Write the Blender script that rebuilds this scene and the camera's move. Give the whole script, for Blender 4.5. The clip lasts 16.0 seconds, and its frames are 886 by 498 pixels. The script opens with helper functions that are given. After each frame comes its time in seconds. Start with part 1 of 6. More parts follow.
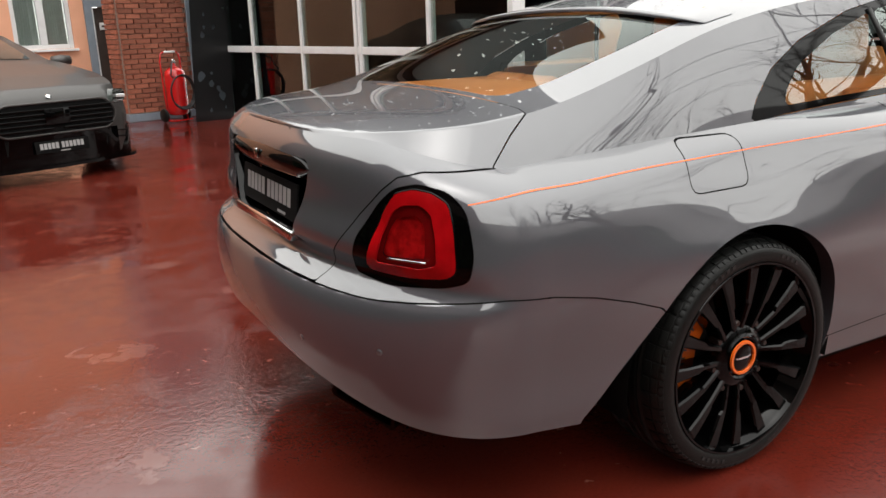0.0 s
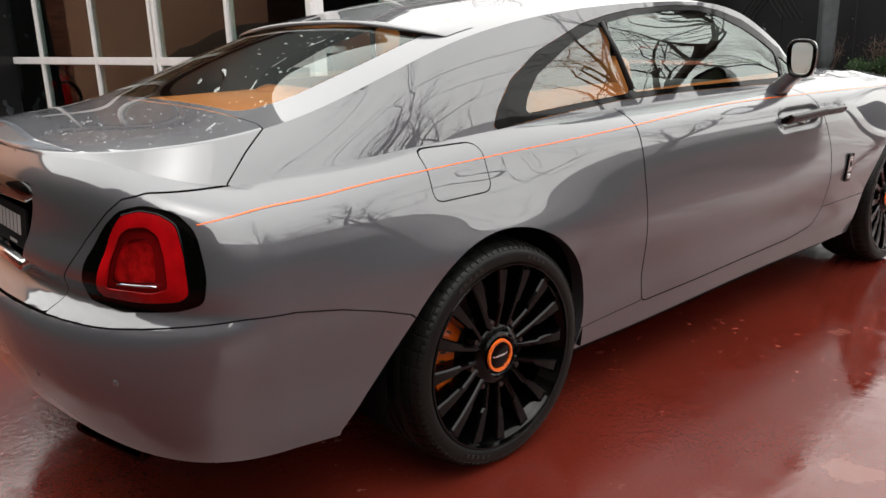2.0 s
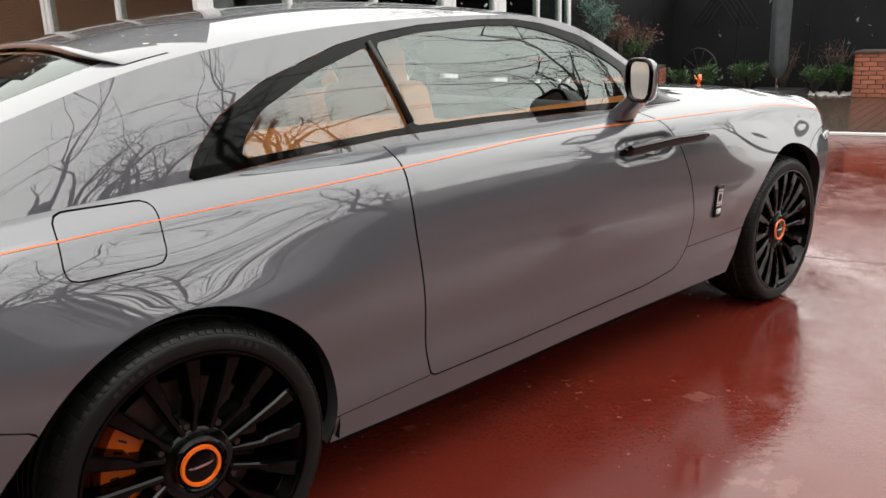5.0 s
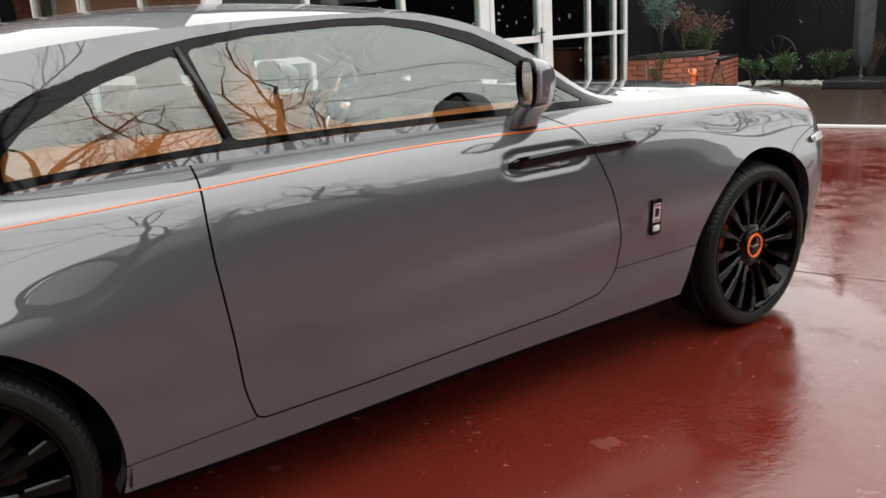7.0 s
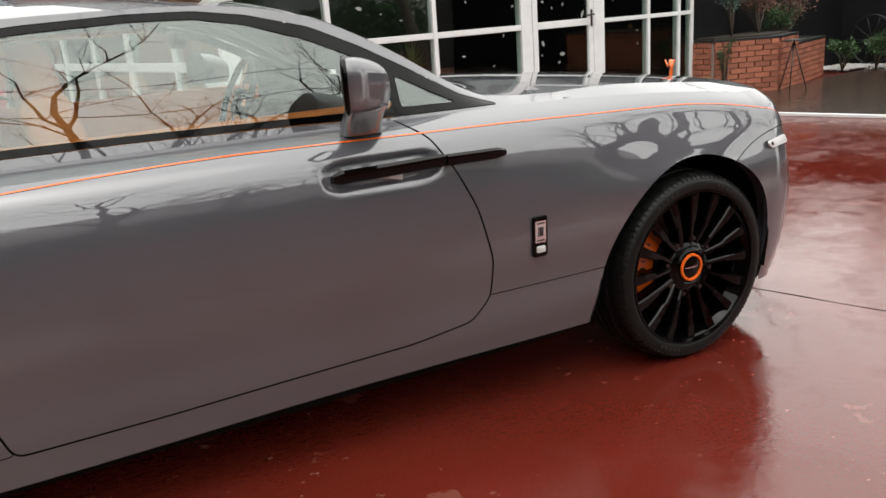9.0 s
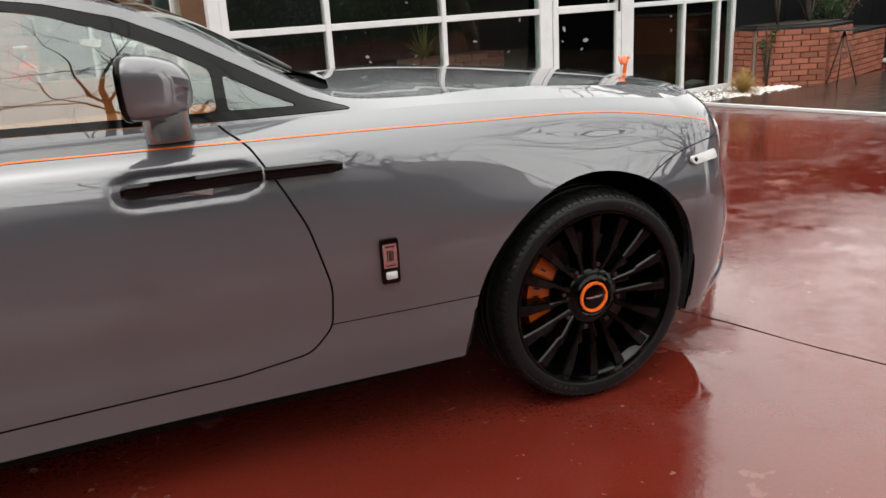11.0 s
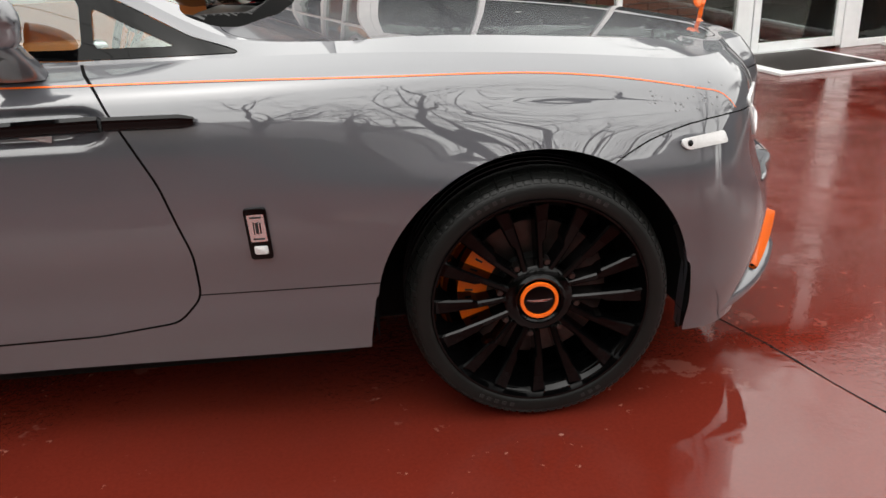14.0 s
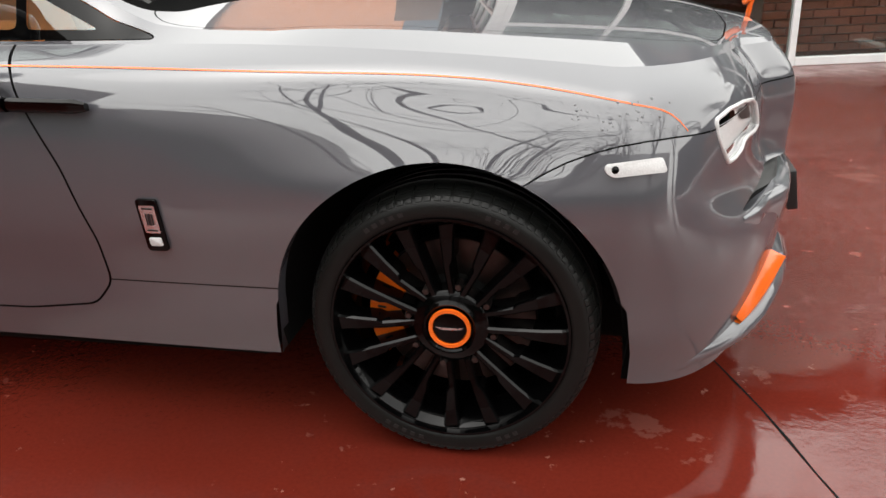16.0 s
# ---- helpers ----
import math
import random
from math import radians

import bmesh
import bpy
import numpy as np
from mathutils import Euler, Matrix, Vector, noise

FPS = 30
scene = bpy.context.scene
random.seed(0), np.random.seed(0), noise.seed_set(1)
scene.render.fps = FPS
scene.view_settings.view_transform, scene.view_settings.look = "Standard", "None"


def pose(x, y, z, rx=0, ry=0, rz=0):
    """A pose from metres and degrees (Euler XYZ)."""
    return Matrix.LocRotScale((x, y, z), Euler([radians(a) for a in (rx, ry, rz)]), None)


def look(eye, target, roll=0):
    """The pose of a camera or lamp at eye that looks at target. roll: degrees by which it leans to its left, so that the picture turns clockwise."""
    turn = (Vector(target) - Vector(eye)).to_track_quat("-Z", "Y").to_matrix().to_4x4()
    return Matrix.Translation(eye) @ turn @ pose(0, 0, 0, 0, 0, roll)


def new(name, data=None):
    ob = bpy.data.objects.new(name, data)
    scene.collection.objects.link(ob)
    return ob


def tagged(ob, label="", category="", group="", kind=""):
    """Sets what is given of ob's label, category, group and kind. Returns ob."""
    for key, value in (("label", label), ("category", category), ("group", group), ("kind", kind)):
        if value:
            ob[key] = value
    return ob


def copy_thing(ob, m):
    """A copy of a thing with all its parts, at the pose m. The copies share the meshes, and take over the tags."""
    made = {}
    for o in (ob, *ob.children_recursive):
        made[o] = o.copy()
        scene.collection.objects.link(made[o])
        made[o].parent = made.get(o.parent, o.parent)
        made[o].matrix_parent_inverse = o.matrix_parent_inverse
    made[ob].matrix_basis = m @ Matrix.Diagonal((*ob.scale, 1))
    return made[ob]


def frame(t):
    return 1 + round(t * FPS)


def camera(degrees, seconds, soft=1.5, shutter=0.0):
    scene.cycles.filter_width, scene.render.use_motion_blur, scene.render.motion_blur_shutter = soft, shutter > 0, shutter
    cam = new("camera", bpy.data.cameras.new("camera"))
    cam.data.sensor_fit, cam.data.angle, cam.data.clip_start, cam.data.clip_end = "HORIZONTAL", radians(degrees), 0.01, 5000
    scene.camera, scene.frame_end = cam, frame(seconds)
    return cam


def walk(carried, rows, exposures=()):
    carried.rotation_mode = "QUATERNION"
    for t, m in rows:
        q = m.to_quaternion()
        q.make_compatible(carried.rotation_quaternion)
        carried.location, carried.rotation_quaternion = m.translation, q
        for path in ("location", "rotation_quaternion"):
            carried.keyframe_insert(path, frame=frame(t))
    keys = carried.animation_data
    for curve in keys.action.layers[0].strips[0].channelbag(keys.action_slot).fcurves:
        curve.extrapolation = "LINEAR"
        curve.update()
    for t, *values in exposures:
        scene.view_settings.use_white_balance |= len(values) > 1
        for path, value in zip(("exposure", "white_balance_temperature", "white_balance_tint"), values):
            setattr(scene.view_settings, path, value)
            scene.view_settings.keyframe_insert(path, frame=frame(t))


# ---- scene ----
# ---- camera ----
cam = camera(57.9, 16.0)
PATH = [
    (0, (-1.862, -2.428, 1.365), (-0.92, -0.751, 0.817), -1.7),
    (0.5, (-1.853, -2.441, 1.367), (-0.832, -0.811, 0.818), -1.7),
    (1, (-1.816, -2.469, 1.368), (-0.704, -0.9, 0.82), -1.7),
    (1.5, (-1.74, -2.522, 1.37), (-0.543, -1.016, 0.825), -1.7),
    (2, (-1.665, -2.57, 1.375), (-0.394, -1.124, 0.833), -1.7),
    (2.5, (-1.539, -2.54, 1.37), (-0.207, -1.149, 0.834), -1.7),
    (3, (-1.378, -2.489, 1.38), (-0.011, -1.13, 0.846), -1.5),
    (3.5, (-1.23, -2.493, 1.384), (0.15, -1.146, 0.853), -1.3),
    (4, (-1.071, -2.574, 1.392), (0.291, -1.212, 0.854), -1.0),
    (4.2, (-1.01, -2.61, 1.393), (0.341, -1.236, 0.855), -1.1),
    (6.3, (-0.236, -2.854, 1.393), (0.937, -1.321, 0.87), -3.7),
    (6.5, (-0.157, -2.912, 1.394), (0.994, -1.363, 0.87), -3.8),
    (7, (0.06, -2.923, 1.373), (1.162, -1.34, 0.842), -3.7),
    (7.5, (0.306, -2.902, 1.37), (1.347, -1.282, 0.828), -3.8),
    (8, (0.536, -2.984, 1.363), (1.506, -1.323, 0.816), -4.2),
    (8.5, (0.77, -3.08, 1.366), (1.681, -1.389, 0.81), -4.4),
    (9, (0.961, -3.087, 1.355), (1.833, -1.376, 0.797), -4.3),
    (9.5, (1.165, -3.066, 1.363), (2.009, -1.344, 0.798), -4.1),
    (9.7, (1.244, -3.078, 1.359), (2.075, -1.349, 0.792), -3.8),
    (11.8, (1.986, -3.082, 1.352), (2.577, -1.28, 0.717), -3.4),
    (12, (2.055, -3.096, 1.355), (2.606, -1.285, 0.707), -3.3),
    (12.5, (2.201, -3.102, 1.349), (2.659, -1.275, 0.678), -3.2),
    (13, (2.364, -2.986, 1.333), (2.719, -1.145, 0.636), -3.1),
    (13.5, (2.513, -2.905, 1.33), (2.765, -1.057, 0.607), -3.0),
    (14, (2.722, -2.902, 1.338), (2.848, -1.051, 0.589), -2.8),
    (14.5, (2.907, -2.852, 1.334), (2.91, -1.003, 0.571), -2.7),
    (15, (3.066, -2.73, 1.313), (2.94, -0.887, 0.546), -2.7),
    (15.5, (3.267, -2.664, 1.312), (3.002, -0.837, 0.542), -2.8),
    (16, (3.487, -2.649, 1.321), (3.091, -0.849, 0.546), -2.8),
]
walk(cam, [(t, look(eye, target, roll)) for t, eye, target, roll in PATH],
     exposures=[(0, 0.1), (4.2, 0.12), (6.3, -0.01), (9.7, 0.0), (11.8, 0.04), (13.5, 0.13), (16, 0.17)])

# ---- light: bright overcast ----
sky_world = bpy.data.worlds.new("overcast_sky")
scene.world = sky_world
sky_world.use_nodes = True
wn = sky_world.node_tree.nodes
sky = wn.new("ShaderNodeTexSky")
sky.sky_type, sky.sun_disc = "NISHITA", False
sky.sun_elevation, sky.sun_rotation = radians(70), radians(214)
sky.air_density, sky.dust_density, sky.ozone_density = 1.0, 6.0, 0.6
soft_sky = wn.new("ShaderNodeHueSaturation")
soft_sky.inputs["Saturation"].default_value = 0.25
sky_world.node_tree.links.new(sky.outputs[0], soft_sky.inputs["Color"])
veil = wn.new("ShaderNodeMix")
veil.data_type = "RGBA"
veil.inputs["Factor"].default_value = 0.72
veil.inputs["B"].default_value = (16.4, 16.2, 15.5, 1)
sky_world.node_tree.links.new(soft_sky.outputs[0], veil.inputs["A"])
# an overcast sky is brighter overhead than at the horizon
way, upward, rise, dome = wn.new("ShaderNodeTexCoord"), wn.new("ShaderNodeSeparateXYZ"), wn.new("ShaderNodeMapRange"), wn.new("ShaderNodeVectorMath")
rise.inputs["To Min"].default_value, rise.inputs["To Max"].default_value = 0.95, 1.1
dome.operation = "MULTIPLY"
sky_world.node_tree.links.new(way.outputs["Generated"], upward.inputs[0])
sky_world.node_tree.links.new(upward.outputs["Z"], rise.inputs["Value"])
sky_world.node_tree.links.new(veil.outputs["Result"], dome.inputs[0])
sky_world.node_tree.links.new(rise.outputs[0], dome.inputs[1])
sky_world.node_tree.links.new(dome.outputs[0], wn["Background"].inputs["Color"])
wn["Background"].inputs["Strength"].default_value = 0.175
sun = new("sun", bpy.data.lights.new("sun", "SUN"))
sun.data.energy, sun.data.angle, sun.data.color = 0.2, radians(50), (1.0, 0.96, 0.9)
sun.matrix_world = look((-4, -6, 20), (0, 0, 0))
scene.view_settings.exposure = 0.0
# ---- helpers of this scene ----
def part(name, bm, material, parent=None, label="", smooth=True, sharp=None):
    """Links a bmesh as one mesh object, under a thing or a part."""
    me = bpy.data.meshes.new(name)
    bm.normal_update()
    bm.to_mesh(me)
    bm.free()
    return from_mesh(name, me, material, parent, label, smooth, sharp)


def from_mesh(name, me, material, parent=None, label="", smooth=True, sharp=None):
    if material and not me.materials:
        me.materials.append(material)
    if smooth:
        me.shade_smooth()
        if sharp:
            me.set_sharp_from_angle(angle=radians(sharp))
    ob = new(name, me)
    if parent:
        ob.parent = parent
    if label:
        tagged(ob, label)
    return ob


def data_part(name, verts, faces, material, parent=None, label="", smooth=True, sharp=None):
    me = bpy.data.meshes.new(name)
    me.from_pydata([tuple(map(float, v)) for v in verts], [], faces)
    me.update()
    return from_mesh(name, me, material, parent, label, smooth, sharp)


def thing(name, m, label, category, group="", kind=""):
    """An Empty that carries the parts of a thing."""
    ob = new(name)
    ob.matrix_world = m
    return tagged(ob, label, category, group, kind)


def box(sx, sy, sz, m=None, bevel=0.0, bm=None):
    """A box of that size round its middle."""
    b = bm or bmesh.new()
    made = bmesh.ops.create_cube(b, size=1.0, matrix=(m or Matrix()) @ Matrix.Diagonal((sx, sy, sz, 1)))
    if bevel:
        edges = list({e for v in made["verts"] for e in v.link_edges})
        bmesh.ops.bevel(b, geom=edges, offset=bevel, segments=2, affect="EDGES", profile=0.6)
    return b


def span(x0, x1, y0, y1, z0, z1, bevel=0.0, bm=None, m=None):
    return box(x1 - x0, y1 - y0, z1 - z0, (m or Matrix()) @ pose((x0 + x1) / 2, (y0 + y1) / 2, (z0 + z1) / 2), bevel, bm)


def lathe(profile, steps=48, bm=None, m=None):
    """Turns a profile of (radius, height) about z."""
    b = bm or bmesh.new()
    m = m or Matrix()
    rings = []
    for r, h in profile:
        if r < 1e-6:
            rings.append([b.verts.new(m @ Vector((0, 0, h)))] * steps)
        else:
            rings.append([b.verts.new(m @ Vector((r * math.cos(2 * math.pi * k / steps), r * math.sin(2 * math.pi * k / steps), h))) for k in range(steps)])
    for a, c in zip(rings, rings[1:]):
        for k in range(steps):
            q = [a[k], a[(k + 1) % steps], c[(k + 1) % steps], c[k]]
            q = [v for n, v in enumerate(q) if v not in q[:n]]
            if len(q) > 2:
                try:
                    b.faces.new(q)
                except ValueError:
                    pass
    return b


def tube(points, radius, sides=8, bm=None, closed=False):
    """A round bar along points; radius: one, or one a point."""
    b = bm or bmesh.new()
    pts = [Vector(p) for p in points]
    n = len(pts)
    radii = radius if isinstance(radius, (list, tuple)) else [radius] * n
    rings, side = [], None
    for k, p in enumerate(pts):
        d = (pts[(k + 1) % n] - pts[k - 1]) if closed else (pts[min(k + 1, n - 1)] - pts[max(k - 1, 0)])
        d.normalize()
        if side is None:
            side = d.orthogonal().normalized()
        side = (side - d * side.dot(d)).normalized()
        up = d.cross(side)
        rings.append([b.verts.new(p + radii[k] * (math.cos(a) * side + math.sin(a) * up)) for a in (2 * math.pi * j / sides for j in range(sides))])
    pairs = list(zip(rings, rings[1:])) + ([(rings[-1], rings[0])] if closed else [])
    for a, c in pairs:
        for j in range(sides):
            b.faces.new((a[j], a[(j + 1) % sides], c[(j + 1) % sides], c[j]))
    if not closed:
        b.faces.new(rings[0][::-1])
        b.faces.new(rings[-1])
    return b


def prism(outline, depth, bm=None, m=None, bevel=0.0):
    """A flat outline of (x, y), given thickness along z."""
    b = bm or bmesh.new()
    m = m or Matrix()
    low = [b.verts.new(m @ Vector((x, y, 0))) for x, y in outline]
    high = [b.verts.new(m @ Vector((x, y, depth))) for x, y in outline]
    n = len(low)
    faces = [b.faces.new(low[::-1]), b.faces.new(high)]
    faces += [b.faces.new((low[k], low[(k + 1) % n], high[(k + 1) % n], high[k])) for k in range(n)]
    if bevel:
        bmesh.ops.bevel(b, geom=list(faces[1].edges), offset=bevel, segments=2, affect="EDGES", profile=0.6)
    return b


def spline(xs, ys):
    """A natural cubic spline through the knots, straight past its ends."""
    xs, ys = np.array(xs, float), np.array(ys, float)
    n, h = len(xs), np.diff(xs)
    a, r = np.eye(n), np.zeros(n)
    for k in range(1, n - 1):
        a[k, k - 1 : k + 2] = h[k - 1], 2 * (h[k - 1] + h[k]), h[k]
        r[k] = 6 * ((ys[k + 1] - ys[k]) / h[k] - (ys[k] - ys[k - 1]) / h[k - 1])
    m = np.linalg.solve(a, r)

    def at(x):
        x = np.asarray(x, float)
        k = np.clip(np.searchsorted(xs, x) - 1, 0, n - 2)
        xc = np.clip(x, xs[0], xs[-1])
        t, u, hk = xc - xs[k], xs[k + 1] - xc, h[k]
        y = (m[k] * u**3 + m[k + 1] * t**3) / (6 * hk) + (ys[k] / hk - m[k] * hk / 6) * u + (ys[k + 1] / hk - m[k + 1] * hk / 6) * t
        s0 = h[0] * (-m[1] / 6) + (ys[1] - ys[0]) / h[0]
        s1 = h[-1] * (m[-2] / 6) + (ys[-1] - ys[-2]) / h[-1]
        return y + np.where(x < xs[0], (x - xs[0]) * s0, 0) + np.where(x > xs[-1], (x - xs[-1]) * s1, 0)

    return at


def ease(x):
    x = np.clip(x, 0, 1)
    return x * x * (3 - 2 * x)


def rounded(points, radius, steps=5):
    """The outline with its corners rounded."""
    out, n = [], len(points)
    for k in range(n):
        p, a, c = (np.array(points[j % n], float) for j in (k, k - 1, k + 1))
        da, dc = np.linalg.norm(a - p), np.linalg.norm(c - p)
        ra, rc = min(radius, da * 0.48), min(radius, dc * 0.48)
        s, e = p + (a - p) / da * ra, p + (c - p) / dc * rc
        for t in np.linspace(0, 1, steps):
            out.append(tuple((1 - t) ** 2 * s + 2 * t * (1 - t) * p + t * t * e))
    return out


def inside(u, v, poly):
    """Signed distance to an outline, positive inside."""
    u, v = np.asarray(u, float), np.asarray(v, float)
    d, odd = np.full(u.shape, 1e9), np.zeros(u.shape, bool)
    for (ax, ay), (bx, by) in zip(poly, list(poly[1:]) + [poly[0]]):
        ex, ey = bx - ax, by - ay
        t = np.clip(((u - ax) * ex + (v - ay) * ey) / (ex * ex + ey * ey + 1e-12), 0, 1)
        d = np.minimum(d, (u - ax - t * ex) ** 2 + (v - ay - t * ey) ** 2)
        odd ^= ((ay > v) != (by > v)) & (u < ex * (v - ay) / (ey if abs(ey) > 1e-12 else 1e-12) + ax)
    return np.where(odd, 1, -1) * np.sqrt(d)


def clip(sheet, value):
    """The share of a sheet (points, charts, faces) where value is positive, cut cleanly along its zero line."""
    pts, charts, faces = sheet
    f = value(charts[:, 0], charts[:, 1])
    keep = f > 0
    np_pts, np_ch, cut, out, used = [], [], {}, [], {}

    def old(i):
        if i not in used:
            used[i] = len(np_pts)
            np_pts.append(pts[i])
            np_ch.append(charts[i])
        return used[i]

    def mid(i, j):
        key = (min(i, j), max(i, j))
        if key not in cut:
            t = f[i] / (f[i] - f[j])
            cut[key] = len(np_pts)
            np_pts.append(pts[i] + t * (pts[j] - pts[i]))
            np_ch.append(charts[i] + t * (charts[j] - charts[i]))
        return cut[key]

    for face in faces:
        k = keep[list(face)]
        if k.all():
            out.append([old(i) for i in face])
        elif k.any():
            poly = []
            for a, i in enumerate(face):
                j = face[(a + 1) % len(face)]
                if keep[i]:
                    poly.append(old(i))
                if keep[i] != keep[j]:
                    poly.append(mid(i, j))
            if len(poly) > 2:
                out.append(poly)
    return np.array(np_pts).reshape(-1, 3), np.array(np_ch).reshape(-1, 2), out


def grid_faces(rows, cols):
    return [(r * cols + c, r * cols + c + 1, (r + 1) * cols + c + 1, (r + 1) * cols + c) for r in range(rows - 1) for c in range(cols - 1)]


def letter_bars(name, counts, height, m, mat, parent):
    """Unread lettering as a row of plain upright bars, word by word."""
    w = height * 0.52
    total = sum(counts) * (w + height * 0.16) + (len(counts) - 1) * height * 0.35
    x = -total / 2
    for n in counts:
        for _ in range(n):
            part(name, box(w, height, 0.001, m @ pose(x + w / 2, 0, 0.0)), mat, parent, smooth=False)
            x += w + height * 0.16
        x += height * 0.35
# ---- materials ----
def material(name, colour, rough=0.5, metal=0.0, coat=0.0, vary=0.0, scale=8.0, grain=0.0, grain_scale=120.0, bump=0.0, bump_scale=60.0, spec=0.5, random_piece=0.0, coat_rough=0.03):
    """A surface with broad variation (vary), fine grain and relief."""
    m = bpy.data.materials.new(name)
    m.use_nodes = True
    nt = m.node_tree
    n, ln = nt.nodes, nt.links
    b = n["Principled BSDF"]
    b.inputs["Base Color"].default_value = (*colour, 1)
    b.inputs["Roughness"].default_value = rough
    b.inputs["Metallic"].default_value = metal
    b.inputs["Coat Weight"].default_value = coat
    b.inputs["Coat Roughness"].default_value = coat_rough
    b.inputs["Specular IOR Level"].default_value = spec
    tc = n.new("ShaderNodeTexCoord")
    if vary or grain or random_piece:
        total = None
        for amount, sc, detail in ((vary, scale, 4), (grain, grain_scale, 2)):
            if not amount:
                continue
            t = n.new("ShaderNodeTexNoise")
            t.inputs["Scale"].default_value, t.inputs["Detail"].default_value = sc, detail
            ln.new(tc.outputs["Object"], t.inputs["Vector"])
            r = n.new("ShaderNodeMapRange")
            r.inputs["From Min"].default_value, r.inputs["From Max"].default_value = 0.3, 0.7
            r.inputs["To Min"].default_value, r.inputs["To Max"].default_value = 1 - amount, 1 + amount
            ln.new(t.outputs["Fac"], r.inputs["Value"])
            total = times(nt, total, r.outputs[0])
        if random_piece:
            info = n.new("ShaderNodeObjectInfo")
            r = n.new("ShaderNodeMapRange")
            r.inputs["To Min"].default_value, r.inputs["To Max"].default_value = 1 - random_piece, 1 + random_piece
            ln.new(info.outputs["Random"], r.inputs["Value"])
            total = times(nt, total, r.outputs[0])
        mix = n.new("ShaderNodeVectorMath")
        mix.operation = "MULTIPLY"
        mix.inputs[0].default_value = colour
        ln.new(total, mix.inputs[1])
        ln.new(mix.outputs[0], b.inputs["Base Color"])
    if bump:
        t = n.new("ShaderNodeTexNoise")
        t.inputs["Scale"].default_value, t.inputs["Detail"].default_value = bump_scale, 3
        ln.new(tc.outputs["Object"], t.inputs["Vector"])
        bn = n.new("ShaderNodeBump")
        bn.inputs["Strength"].default_value, bn.inputs["Distance"].default_value = bump, 0.01
        ln.new(t.outputs["Fac"], bn.inputs["Height"])
        ln.new(bn.outputs[0], b.inputs["Normal"])
    return m


def times(nt, a, b):
    if a is None:
        return b
    m = nt.nodes.new("ShaderNodeMath")
    m.operation = "MULTIPLY"
    nt.links.new(a, m.inputs[0])
    nt.links.new(b, m.inputs[1])
    return m.outputs[0]


def glass(name, tint, rough=0.0, mirror=0.1, ior=1.55):
    """Thin pane: clear, tinted, with the gloss of glass."""
    m = bpy.data.materials.new(name)
    m.use_nodes = True
    nt = m.node_tree
    n, ln = nt.nodes, nt.links
    n.remove(n["Principled BSDF"])
    clear, gloss, mix, fres = n.new("ShaderNodeBsdfTransparent"), n.new("ShaderNodeBsdfGlossy"), n.new("ShaderNodeMixShader"), n.new("ShaderNodeFresnel")
    clear.inputs["Color"].default_value = (*tint, 1)
    gloss.inputs["Roughness"].default_value = rough
    gloss.inputs["Color"].default_value = (0.9, 0.985, 0.95, 1)
    fres.inputs["IOR"].default_value = ior
    more = n.new("ShaderNodeMath")
    more.operation, more.use_clamp = "ADD", True
    more.inputs[1].default_value = mirror
    ln.new(fres.outputs[0], more.inputs[0])
    ln.new(more.outputs[0], mix.inputs[0])
    ln.new(clear.outputs[0], mix.inputs[1])
    ln.new(gloss.outputs[0], mix.inputs[2])
    ln.new(mix.outputs[0], n["Material Output"].inputs["Surface"])
    return m


PAINT = material("grey_car_paint", (0.09, 0.092, 0.104), rough=0.42, metal=0.15, spec=0.12, coat=1.0, grain=0.06, grain_scale=1800, vary=0.02, scale=3, coat_rough=0.004)
PAINT.node_tree.nodes["Principled BSDF"].inputs["Coat IOR"].default_value = 2.12
BLACK_GLOSS = material("gloss_black", (0.0012, 0.0012, 0.0013), rough=0.04, spec=0.22, vary=0.1)
BLACK_SATIN = material("satin_black", (0.012, 0.012, 0.012), rough=0.45, vary=0.1)
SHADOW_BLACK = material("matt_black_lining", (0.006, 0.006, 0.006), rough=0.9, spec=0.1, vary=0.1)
RUBBER = material("tyre_rubber", (0.0065, 0.007, 0.0066), rough=0.42, spec=0.24, vary=0.15, scale=20, bump=0.1, bump_scale=300)
ORANGE = material("orange_lacquer", (0.85, 0.14, 0.01), rough=0.25, coat=0.6, vary=0.03)
CHROME = material("chrome", (0.75, 0.75, 0.76), rough=0.08, metal=1.0)
STEEL = material("brake_steel", (0.1, 0.085, 0.08), rough=0.4, metal=1.0, vary=0.15, scale=30)
LAMP_WHITE = material("lamp_silver", (0.62, 0.62, 0.62), rough=0.25, metal=0.0, coat=0.5, grain=0.1, grain_scale=300)
RED_LENS = material("red_lens", (0.42, 0.003, 0.006), rough=0.04, spec=0.45, coat=0.0, vary=0.45, scale=9)
RED_DARK = material("dark_red_lens", (0.14, 0.002, 0.003), rough=0.08, spec=0.35, coat=0.0, vary=0.2, scale=20)
TAN = material("orange_leather", (0.74, 0.27, 0.07), rough=0.5, vary=0.08, scale=5, bump=0.1, bump_scale=400)
CREAM = material("cream_leather", (0.7, 0.6, 0.48), rough=0.5, vary=0.06)
CAR_GLASS = glass("tinted_car_glass", (0.84, 0.9, 0.87), mirror=0.115)
REAR_GLASS = glass("rear_screen_glass", (0.82, 0.88, 0.86), mirror=0.0, ior=1.38)
SCREEN_SHINE = glass("windscreen_glass", (0.6, 0.66, 0.65), mirror=0.14)
PANE = glass("window_pane", (0.85, 0.87, 0.86), mirror=0.02)
WHITE_FRAME = material("white_window_frame", (0.74, 0.75, 0.75), rough=0.4, vary=0.05)
